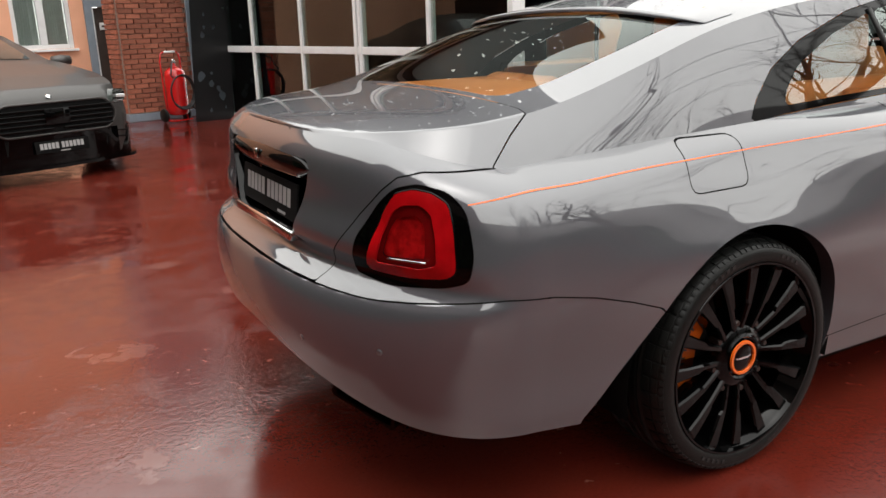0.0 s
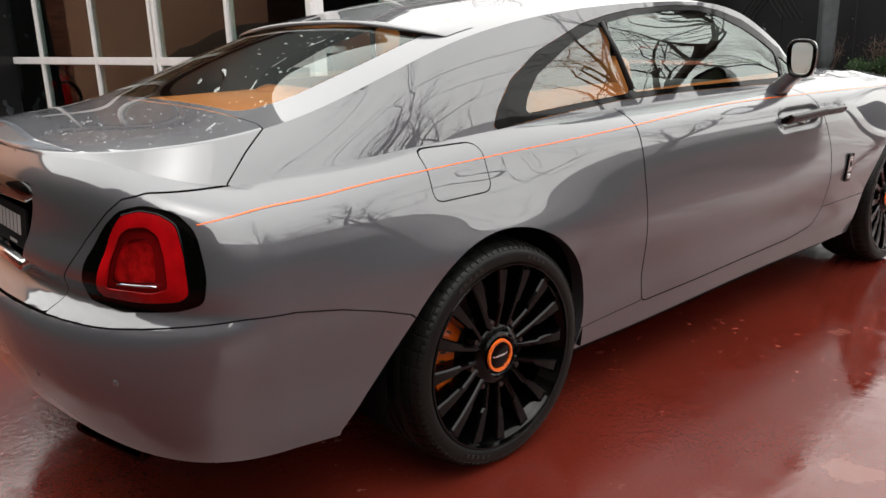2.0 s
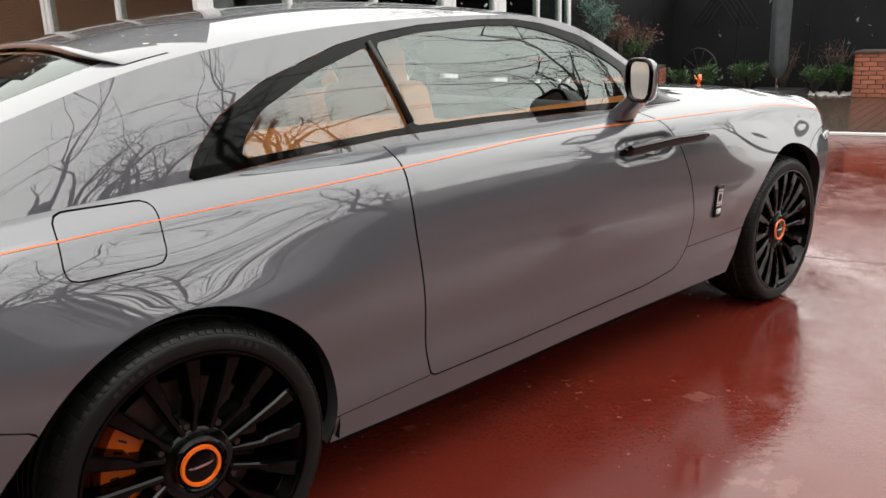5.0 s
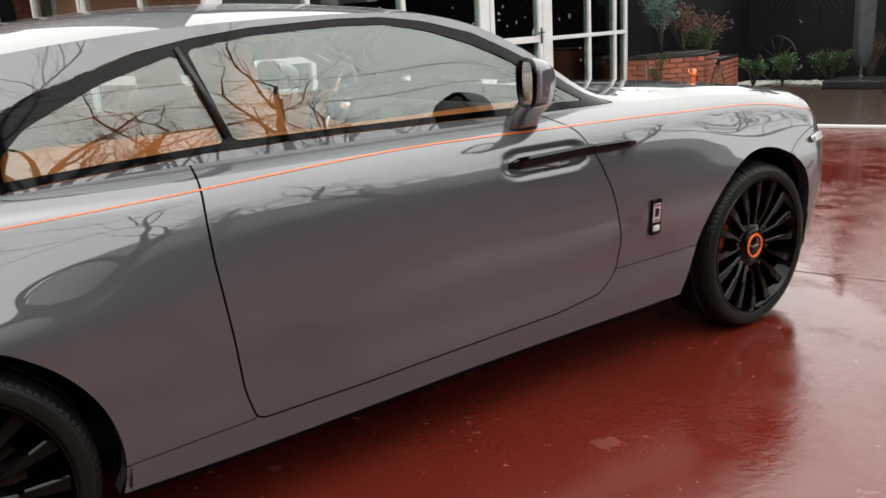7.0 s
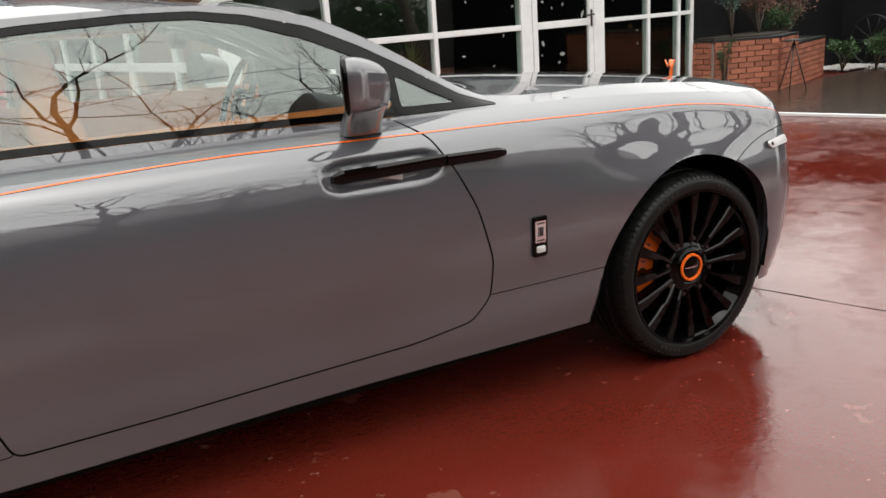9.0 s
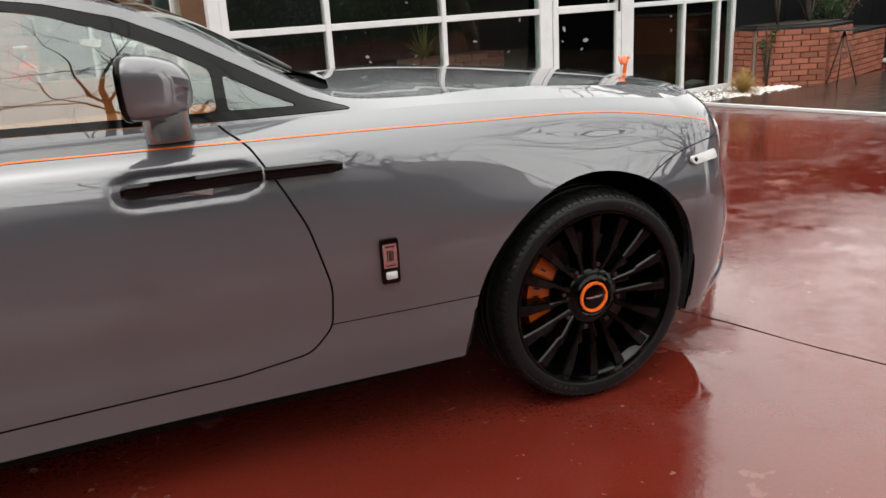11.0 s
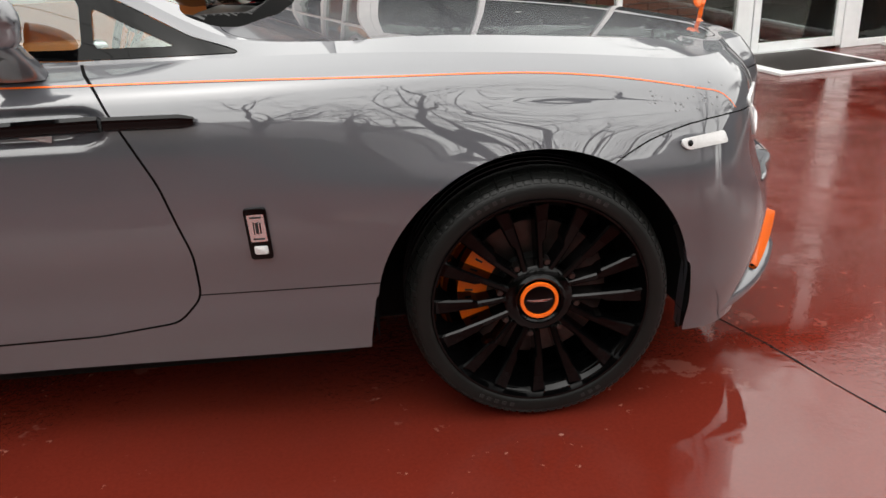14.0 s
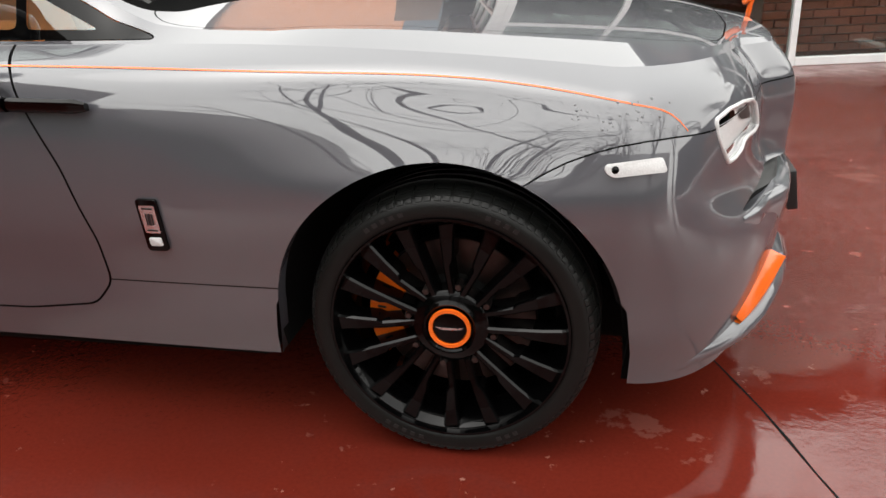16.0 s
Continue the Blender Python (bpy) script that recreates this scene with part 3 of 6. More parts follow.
# -- upper body --
xs, vs, secs = upper_sheet()
pts = np.concatenate(secs)
n_v = len(vs)
faces = [f[::-1] for f in grid_faces(len(xs), n_v)]
side_sheet = (pts, pts[:, [0, 2]], [f for f in faces if max(i % n_v for i in f) <= 30])
top_sheet = (pts, pts[:, [0, 1]], [f for f in faces if min(i % n_v for i in f) >= 30])
TRIM = rounded([(0.112, 1.05), (0.148, 1.113), (0.231, 1.196), (0.385, 1.275), (0.66, 1.36), (0.82, 1.388), (1.0, 1.408), (1.28, 1.42), (1.45, 1.418), (1.6, 1.398), (1.78, 1.352), (1.93, 1.283), (2.1, 1.19), (2.25, 1.105), (2.38, 1.062), (1.95, 1.066), (1.7, 1.076), (1.2, 1.087), (0.78, 1.087), (0.4, 1.068)], 0.02)
GLASS_REAR = rounded([(0.272, 1.085), (0.292, 1.135), (0.363, 1.202), (0.556, 1.288), (0.772, 1.352), (0.848, 1.108), (0.54, 1.097)], 0.02)
GLASS_DOOR = rounded([(0.802, 1.36), (1.0, 1.388), (1.28, 1.4), (1.45, 1.397), (1.6, 1.37), (1.76, 1.318), (1.9, 1.255), (1.99, 1.205), (1.99, 1.092), (1.7, 1.098), (1.16, 1.107), (0.872, 1.109)], 0.02)
GLASS_FRONT = rounded([(2.02, 1.188), (2.12, 1.135), (2.22, 1.086), (2.02, 1.092)], 0.012)
LID_TOP = [(-0.615, 0.5), (-0.615, -0.64), (-0.63, -0.702), (-0.79, -0.79), (-0.8, -1), (-2, -1), (-2, 0.5)]
LID_SIDE = [(-0.615, 1.6), (-0.628, 1.128), (-0.695, 1.08), (-0.78, 1.01), (-0.8, 0.9), (-2, 0.9), (-2, 1.6)]
BACK_GLASS = rounded([(-0.585, 0.5), (-0.585, -0.45), (-0.56, -0.5), (-0.45, -0.542), (-0.17, -0.582), (0.05, -0.59), (0.1, -0.3), (0.11, 0.5)], 0.02)
SCREEN = rounded([(2.36, 0.5), (2.33, -0.3), (2.23, -0.62), (2.16, -0.665), (1.8, -0.622), (1.5, -0.59), (1.4, -0.55), (1.34, -0.3), (1.32, 0.5)], 0.03)
COWL = rounded([(2.45, 0.5), (2.43, -0.3), (2.36, -0.6), (2.3, -0.68), (2.22, -0.7), (2.2, -0.6), (2.26, 0.5)], 0.03)
HOOD = rounded([(2.4, 0.5), (2.38, -0.35), (2.3, -0.68), (2.38, -0.72), (2.8, -0.7), (3.3, -0.64), (3.72, -0.53), (3.765, -0.44), (3.8, -0.2), (3.805, 0.5)], 0.05)

lid_side, side_rest = take(side_sheet, LID_SIDE)
trim_sheet, side_rest = take(side_rest, TRIM, 0.0012)
pair("roof_side", side_rest, PAINT, car)
lid_top, top_rest = take(top_sheet, LID_TOP)
back_glass, top_rest = take(top_rest, BACK_GLASS, 0.0015)
screen_glass, top_rest = take(top_rest, SCREEN, 0.0015)
cowl_sheet, top_rest = take(top_rest, COWL, 0.0)
hood_sheet, top_rest = take(top_rest, HOOD)
roof = panel("roof", top_rest, PAINT, car, whole=True)
hood = panel("bonnet", hood_sheet, PAINT, car, whole=True)
rear_screen = panel("rear_window", back_glass, REAR_GLASS, car, "tinted rear window", whole=True)
windscreen = panel("windscreen", screen_glass, SCREEN_SHINE, car, "tinted windscreen", whole=True)
for pane in (rear_screen, windscreen):
    pane.visible_shadow = False


def joined(*sheets):
    p, c, f, n = [], [], [], 0
    for pts, ch, faces in sheets:
        p.append(pts)
        c.append(ch)
        f += [[i + n for i in face] for face in faces]
        n += len(pts)
    return np.concatenate(p), np.concatenate(c), f


boot = panel("boot_lid", joined(lid_skin, lid_side, lid_top), PAINT, car, whole=True)


def sunk(sheet, by):
    pts, ch, faces = sheet
    pts = pts.copy()
    pts[:, 2] -= by
    return pts, ch, faces


panel("cowl", sunk(cowl_sheet, 0.02), BLACK_SATIN, car, "black plastic cowl", whole=True)
under_roof = clip(clip(top_sheet, lambda u, v: -inside(u, v, BACK_GLASS) - 0.004), lambda u, v: -inside(u, v, SCREEN) - 0.004)
panel("roof_lining", sunk(under_roof, 0.02), SHADOW_BLACK, car, whole=True)

# side windows: gloss black surround with three panes set in it
for flip in (False, True):
    turned = mirrored if flip else (lambda q: q)
    rest_trim = trim_sheet
    frame_part = None
    panes = []
    for poly in (GLASS_REAR, GLASS_DOOR, GLASS_FRONT):
        got, rest_trim = take(rest_trim, poly, 0.0)
        panes.append(got)
    frame_part = panel("window_surround", turned(rest_trim), BLACK_GLOSS, car, "gloss black window surround")
    for got in panes:
        g = panel("side_window", turned(inner(got, 0.004)), CAR_GLASS, frame_part)
        g.visible_shadow = False
    # division bar between the panes
    bar = bmesh.new()
    k = 1 if flip else -1
    for (xa, za), (xb, zb) in (((0.775, 1.372), (0.858, 1.1)),):
        pa, pb = section(xa, np.array([0.425]))[0], section(xb, np.array([0.08]))[0]
        tube([(pa[0], k * (abs(pa[1]) + 0.004), pa[2]), ((pa[0] + pb[0]) / 2, k * (abs(pa[1] + pb[1]) / 2 + 0.012), (pa[2] + pb[2]) / 2), (pb[0], k * (abs(pb[1]) + 0.006), pb[2])], [0.008, 0.01, 0.011], 10, bar)
    part("division_bar", bar, BLACK_SATIN, frame_part)


def ribbon(name, us, line, half, mat, parent, lift=0.0012, side=-1):
    """A thin band along the body's side: line(u) gives its height."""
    verts, faces = [], []
    for u in us:
        z = float(line(u))
        for dz in (-half, half):
            p, n = low_at(u, z + dz)
            p = p + n * lift
            verts.append((p.x, p.y * -side, p.z))
    for k in range(len(us) - 1):
        f = (2 * k, 2 * k + 1, 2 * k + 3, 2 * k + 2)
        faces.append(f[::-1] if side < 0 else f)
    return data_part(name, verts, faces, mat, parent)


flat_stripe = spline([-0.93, -0.79, -0.616, -0.449, -0.255, 0.05, 0.4, 0.75, 1.15, 1.45, 1.7, 2.06, 2.3, 2.55, 2.8, 3.095, 3.336, 3.451, 3.511, 3.571, 3.617, 3.652, 3.677],
                     [0.945, 0.959, 0.9655, 0.977, 0.986, 0.995, 1.003, 1.013, 1.026, 1.029, 1.025, 1.018, 1.014, 1.0075, 1.0, 0.989, 0.962, 0.941, 0.929, 0.917, 0.904, 0.882, 0.858])
stripe = lambda u: flat_stripe(u) - 0.008 * haunch(u)
for side in (-1, 1):
    st = ribbon("pinstripe", np.linspace(-0.925, 3.677, 200), stripe, 0.0016, ORANGE, car, side=side)
    tagged(st, "thin orange pinstripe")

# wheel-arch returns, housings and underside
for cx, cz, rad, a0, a1, arch in ((0.0, 0.355, 0.425, -6, 146, "rear"), (3.105, 0.37, 0.432, 7, 173, "front")):
    for side in (-1, 1):
        verts, faces = [], []
        pts2 = [(cx + rad * math.cos(radians(a)), cz + rad * math.sin(radians(a))) for a in np.linspace(a0, a1, 60)]
        if arch == "rear":
            pts2 = [(0.40, 0.25)] + pts2 + [(-0.47, 0.44), (-0.575, 0.31), (-0.59, 0.29)]
        else:
            pts2 = [(3.545, 0.21)] + pts2 + [(2.675, 0.4), (2.66, 0.3), (2.65, 0.25)]
        for u, z in pts2:
            p, n = low_at(u, z)
            for d in (0.0, 0.012, 0.05):
                verts.append((p.x, side * (abs(p.y) - d), p.z + (0 if d < 0.01 else 0.004)))
        for k in range(len(pts2) - 1):
            for j in (0, 1):
                q = (3 * k + j, 3 * k + j + 1, 3 * k + j + 4, 3 * k + j + 3)
                faces.append(q if side < 0 else q[::-1])
        data_part("arch_lip", verts, faces, PAINT, car)
        liner = bmesh.new()
        ring = []
        r2 = rad + 0.012
        prof = [(cx + r2 * math.cos(radians(a)), cz + r2 * math.sin(radians(a))) for a in np.linspace(-12, 192, 40)]
        for y in (0.93, 0.6, 0.58):
            ring.append([liner.verts.new((x, side * min(y, 0.91), z)) for x, z in prof])
        for ra, rb in zip(ring[:1], ring[1:2]):
            for k in range(len(prof) - 1):
                liner.faces.new((ra[k], ra[k + 1], rb[k + 1], rb[k]))
        liner.faces.new(ring[1])
        for v in ring[2]:
            liner.verts.remove(v)
        part("arch_liner", liner, SHADOW_BLACK, car, "black wheel-arch liner")
under = bmesh.new()
span(-0.7, 3.7, -0.62, 0.62, 0.19, 0.38, 0.03, under)
span(0.45, 2.6, -0.85, 0.85, 0.2, 0.36, 0.03, under)
part("underbody", under, SHADOW_BLACK, car)


# -- wheels: axis along -y at the hub's outer face --
def tyre_mesh():
    prof = [(0.299, 0.004), (0.304, 0.0095), (0.311, 0.0118), (0.32, 0.012), (0.332, 0.0115), (0.343, 0.007), (0.351, -0.003), (0.357, -0.017), (0.361, -0.038), (0.364, -0.062)]
    groove = []
    for g in (-0.075, -0.115, -0.155, -0.195):
        groove += [(0.3695, g + 0.006), (0.362, g + 0.004), (0.362, g - 0.004), (0.3695, g - 0.006)]
    prof += groove + [(0.366, -0.232), (0.356, -0.262), (0.33, -0.272), (0.3, -0.265)]
    bm = lathe(prof, 144)
    # blocks of the shoulder, parted by sipes
    for k in range(48):
        m = pose(0, 0, 0, 0, 0, 7.5 * k)
        box(0.006, 0.0405, 0.026, m @ pose(0.362, 0, -0.043, 0, -9, 0), 0.0015, bm)
        box(0.006, 0.0395, 0.021, m @ pose(0.3555, 0, -0.016, 0, -22, 0), 0.0015, bm)
        box(0.005, 0.0165, 0.013, m @ pose(0.3475, -0.0105, 0.002, 0, -46, 0), 0.0012, bm)
        box(0.005, 0.0165, 0.013, m @ pose(0.3475, 0.0105, 0.002, 0, -46, 0), 0.0012, bm)
        box(0.005, 0.014, 0.026, m @ pose(0.3675, 0.01, -0.095, 0, 0, 0), 0, bm)
    return bm


def spoke_mesh(side):
    """One blade of a twin spoke: narrow and straight from the hub, then kinked outwards and broad to the rim."""
    bm = bmesh.new()
    # radius, middle across, half width, height of the front
    stations = [(0.08, 0.02, 0.011, -0.026), (0.096, 0.0235, 0.0095, -0.021), (0.135, 0.027, 0.0095, -0.014), (0.168, 0.0305, 0.01, -0.009), (0.181, 0.036, 0.014, -0.008), (0.23, 0.0455, 0.0175, -0.004), (0.276, 0.054, 0.0215, -0.003), (0.297, 0.058, 0.024, -0.007)]
    rings = []
    for r, c, w, h in stations:
        c *= side
        sec = [(c - w - 0.003, h - 0.055), (c - w, h - 0.006), (c - w + 0.0045, h), (c + w - 0.0045, h), (c + w, h - 0.006), (c + w + 0.003, h - 0.055)]
        rings.append([bm.verts.new((r, y, z)) for y, z in sec])
    for a, b in zip(rings, rings[1:]):
        for k in range(6):
            bm.faces.new((a[k], b[k], b[(k + 1) % 6], a[(k + 1) % 6]))
    bm.faces.new(rings[0])
    bm.faces.new(rings[-1][::-1])
    bmesh.ops.recalc_face_normals(bm, faces=bm.faces[:])
    return bm


def make_wheel(phase):
    """A wheel whose twin spokes are turned by phase degrees, with its brake upright."""
    w = new("wheel")
    ty = part("tyre", tyre_mesh(), RUBBER, w, "black low-profile tyre", sharp=35)
    bars = bmesh.new()
    for a0, n in ((58, 4), (108, 5), (238, 5), (292, 3)):
        for k in range(n):
            a = radians(a0 + 4.2 * k)
            box(0.011, 0.012, 0.003, pose(0.323 * math.cos(a), 0.323 * math.sin(a), 0.0122, 0, 0, math.degrees(a)), 0, bars)
    tagged(part("sidewall_marking", bars, BLACK_SATIN, ty, smooth=False), kind="stuff")
    rim = part("rim", lathe([(0.303, 0.006), (0.3, 0.0115), (0.294, 0.0115), (0.291, 0.001), (0.286, -0.008), (0.255, -0.05), (0.248, -0.1), (0.246, -0.22), (0.29, -0.262)], 96), BLACK_GLOSS, w, "gloss black rim", sharp=40)
    a = part("spoke", spoke_mesh(-1), BLACK_GLOSS, rim, smooth=False)
    b = part("spoke", spoke_mesh(1), BLACK_GLOSS, rim, smooth=False)
    for o in (a, b):
        o.matrix_basis = pose(0, 0, 0, 0, 0, phase)
    for k in range(1, 8):
        for src in (a, b):
            c = src.copy()
            scene.collection.objects.link(c)
            c.matrix_basis = pose(0, 0, 0, 0, 0, phase + 45 * k)
    hub = part("hub", lathe([(0, -0.03), (0.058, -0.03), (0.061, -0.016), (0.066, -0.013), (0.071, -0.017), (0.078, -0.021), (0.092, -0.023), (0.098, -0.029), (0.1, -0.075), (0.0, -0.075)], 64), BLACK_GLOSS, rim, sharp=40)
    for k in range(8):
        m = pose(0, 0, 0, 0, 0, phase + 22.5 + 45 * k)
        part("wheel_bolt", lathe([(0, -0.012), (0.008, -0.012), (0.01, -0.016), (0.01, -0.05), (0.0, -0.05)], 6, None, m @ pose(0.11, 0, -0.012)), STEEL, rim, smooth=False)
    part("cap_ring", lathe([(0.043, -0.014), (0.0445, -0.009), (0.0525, -0.009), (0.0545, -0.015), (0.043, -0.018)], 64), ORANGE, w, "orange ring round the hub cap", sharp=40)
    cap = part("hub_cap", lathe([(0, -0.012), (0.039, -0.013), (0.044, -0.015), (0.044, -0.025)], 48), BLACK_GLOSS, w, "gloss black hub cap")
    mark = bmesh.new()
    box(0.04, 0.006, 0.001, pose(0, 0, -0.0108), 0, mark)
    for sx in (-1, 1):
        prism([(sx * 0.022, -0.003), (sx * 0.036, 0.004), (sx * 0.022, 0.003)], 0.001, mark, pose(0, 0, -0.0125))
    part("cap_emblem", mark, CHROME, cap, smooth=False)
    part("valve", lathe([(0, 0.0), (0.005, 0.0), (0.005, -0.03), (0, -0.03)], 10, None, pose(-0.245, -0.02, -0.03)), CHROME, rim)
    part("brake_disc", lathe([(0.08, -0.105), (0.205, -0.105), (0.208, -0.108), (0.208, -0.135), (0.08, -0.135)], 72), STEEL, w, "steel brake disc", sharp=40)
    part("brake_bell", lathe([(0, -0.09), (0.1, -0.09), (0.112, -0.106), (0.112, -0.14), (0, -0.14)], 48), BLACK_SATIN, w, sharp=40)
    part("barrel_back", lathe([(0.0, -0.2), (0.27, -0.2), (0.27, -0.21), (0, -0.21)], 48), SHADOW_BLACK, w)
    cal = bmesh.new()
    arc = [(0.222 * math.cos(radians(q)), 0.222 * math.sin(radians(q))) for q in np.linspace(136, 212, 20)] + [(0.14 * math.cos(radians(q)), 0.14 * math.sin(radians(q))) for q in np.linspace(210, 138, 20)]
    prism(arc, 0.06, cal, pose(0, 0, -0.135), 0.008)
    cl = part("brake_caliper", cal, ORANGE, w, "orange brake caliper", sharp=40)
    let = bmesh.new()
    for q in (146, 156, 166, 174, 182, 190, 200):
        box(0.022, 0.006, 0.001, pose(0.19 * math.cos(radians(q)), 0.19 * math.sin(radians(q)), -0.0744, 0, 0, q), 0, let)
    tagged(part("caliper_marking", let, BLACK_SATIN, cl, smooth=False), kind="stuff")
    return w


for x, phase in ((0.0, -13), (WHEELBASE, 10)):
    near = make_wheel(phase)
    near.parent = car
    near.matrix_basis = pose(x, -0.945, AXLE_Z, 90, 0, 0)
    copy_thing(near, pose(x, 0.945, AXLE_Z, -90, 0, 0))
# -- tail lamps --
RED_DEEP = material("deep_red_reflector", (0.3, 0.004, 0.005), rough=0.12, spec=0.3, vary=0.5, scale=30)
def shrink(sheet, by):
    """Moves a sheet inwards along the body's normals."""
    pts, ch, faces = sheet
    out = pts.copy()
    out[:, 1] -= np.sign(pts[:, 1]) * by * 0.7
    out[:, 0] += by * 0.7 * np.where(pts[:, 0] < XR, 1, -1)
    return out, ch, faces


for flip in (False, True):
    turned = mirrored if flip else (lambda q: q)
    lens, bezel = take(tail_skin, RED, 0.0)
    lamp = panel("tail_lamp", turned(bezel), BLACK_GLOSS, car, "red tail lamp in a gloss black surround")
    core_poly = rounded([(-1.198, 0.787), (-1.172, 0.862), (-1.136, 0.922), (-1.104, 0.941), (-1.05, 0.945), (-1.022, 0.925), (-1.015, 0.87), (-1.012, 0.8), (-1.06, 0.786)], 0.012)
    core, band = take(lens, core_poly, 0.0)
    panel("lens", turned(shrink(band, -0.003)), RED_LENS, lamp, "bright red lens band")
    deep_poly = rounded([(-1.172, 0.806), (-1.155, 0.865), (-1.132, 0.9), (-1.1, 0.913), (-1.062, 0.915), (-1.047, 0.895), (-1.046, 0.812)], 0.008)
    deep, mid_band = take(core, deep_poly, 0.0)
    panel("inner_lens", turned(shrink(mid_band, 0.006)), RED_DARK, lamp, "dark red inner lens")
    panel("inner_lens", turned(shrink(deep, 0.012)), RED_DEEP, lamp)
    k = 1 if flip else -1
    for poly, name in ((RED, "lens_edge"), (core_poly, "light_guide")):
        line = []
        for u, v in poly:
            p, n = low_at(u, v)
            line.append((p.x, p.y * -k, p.z))
        part(name, tube(line, 0.0035 if poly is RED else 0.003, 6, None, True), BLACK_GLOSS if poly is RED else RED_LENS, lamp)
    glint = []
    for u in np.linspace(-1.15, -1.04, 8):
        p, n = low_at(u, 0.807)
        glint.append((p.x + n.x * 0.003, p.y * -k + n.y * -k * 0.003, p.z))
    part("reflector_bar", tube(glint, 0.003, 6), CHROME, lamp)

# -- number plate recess, handle and plate on the boot lid --
tray = bmesh.new()
rim_pts = [p for p in RECESS if p[0] > MID_S - 0.02]
outline = sorted(rim_pts, key=lambda p: math.atan2(p[1] - 0.88, p[0] - MID_S))
pts3 = [low_at(max(u, MID_S + 0.001), v)[0] for u, v in outline]
loop = [Vector((p.x, p.y, p.z)) for p in pts3]
full = loop + [Vector((p.x, -p.y, p.z)) for p in reversed(loop)]
front = [tray.verts.new(p) for p in full]
back = [tray.verts.new((-1.085, p.y * 0.96, 0.88 + (p.z - 0.88) * 0.96)) for p in full]
for k in range(len(full)):
    tray.faces.new((front[k], front[(k + 1) % len(full)], back[(k + 1) % len(full)], back[k]))
tray.faces.new(back)
bmesh.ops.recalc_face_normals(tray, faces=tray.faces[:])
bmesh.ops.reverse_faces(tray, faces=tray.faces[:])
part("plate_recess", tray, BLACK_GLOSS, boot, "gloss black number plate recess", sharp=30)
bar = bmesh.new()
n_bar, rings = 24, []
for k in range(n_bar + 1):
    y = -0.375 + 0.75 * k / n_bar
    x0 = -1.108 - 0.012 + 0.05 * (y / 0.375) ** 2 * 0.5
    h = 0.034 * (1 - 0.75 * max(0, (abs(y) - 0.3) / 0.075))
    sec = [(0.03, -h), (-0.012, -h), (-0.022, -h * 0.6), (-0.026, 0), (-0.02, h * 0.7), (-0.008, h), (0.03, h)]
    rings.append([bar.verts.new((x0 + dx, y, 0.985 + dz)) for dx, dz in sec])
for a, b in zip(rings, rings[1:]):
    for k in range(len(a)):
        bar.faces.new((a[k], b[k], b[(k + 1) % 7], a[(k + 1) % 7]))
bar.faces.new(rings[0][::-1])
bar.faces.new(rings[-1])
bmesh.ops.recalc_face_normals(bar, faces=bar.faces[:])
finisher = part("boot_handle", bar, BLACK_GLOSS, boot, "gloss black boot finisher", sharp=50)
part("emblem", box(0.008, 0.022, 0.03, pose(-1.15, 0.0, 0.99), 0.003), CHROME, finisher)
PLATE_AT = pose(-1.118, 0, 0.868, 90 - 6, 0, -90)
plate = part("number_plate", box(0.52, 0.115, 0.008, PLATE_AT, 0.003), SHADOW_BLACK, boot, "black dealer plate with white lettering")
letter_bars("lettering", (5, 6), 0.055, PLATE_AT @ pose(0, 0.008, 0.0045), PLASTIC_WHITE, plate)
part("plate_marking", box(0.07, 0.008, 0.001, PLATE_AT @ pose(0.13, -0.045, 0.005)), PLASTIC_WHITE, plate, smooth=False)
part("ledge_trim", span(-1.156, -1.09, -0.27, 0.27, 0.764, 0.797, 0.008), CHROME, boot, "chrome strip under the plate")

# -- rear bumper: parking sensors, exhausts, diffuser --
for u, z in ((-1.157, 0.568), (-1.46, 0.53)):
    for side in (1, -1):
        m = on_body(u, z)
        if side < 0:
            m = Matrix.Diagonal((1, -1, 1, 1)) @ m
        part("parking_sensor", lathe([(0.0092, 0.0), (0.0092, 0.0008), (0.0, 0.0008)], 20, None, m), PAINT, rear_bumper)
        part("sensor_ring", lathe([(0.0096, 0.0), (0.0096, 0.0005), (0.0106, 0.0005), (0.0106, 0.0)], 20, None, m), BLACK_SATIN, rear_bumper)
for side in (-1,):
    ex = bmesh.new()
    ring_o = rounded([(-0.115, -0.03), (0.115, -0.03), (0.1, 0.03), (-0.1, 0.03)], 0.02)
    ring_i = [(x * 0.88, y * 0.72) for x, y in ring_o]
    m = pose(-1.07, side * 0.56, 0.358, 90, 0, -90 - side * 28) @ pose(0, 0, 0, 0, 0, side * 17)
    sets = [[ex.verts.new(m @ Vector((x, y, z))) for x, y in ring] for ring, z in ((ring_o, -0.12), (ring_o, 0.012), (ring_i, 0.012), (ring_i, -0.1))]
    for a, b in zip(sets, sets[1:]):
        for k in range(len(a)):
            ex.faces.new((a[k], a[(k + 1) % len(a)], b[(k + 1) % len(a)], b[k]))
    ex.faces.new(sets[-1])
    part("exhaust_tip", ex, BLACK_GLOSS, car, "black exhaust tip", sharp=40)
dif = bmesh.new()
span(-0.98, -0.6, -0.6, 0.6, 0.28, 0.47, 0.05, dif)
part("diffuser", dif, SHADOW_BLACK, car)

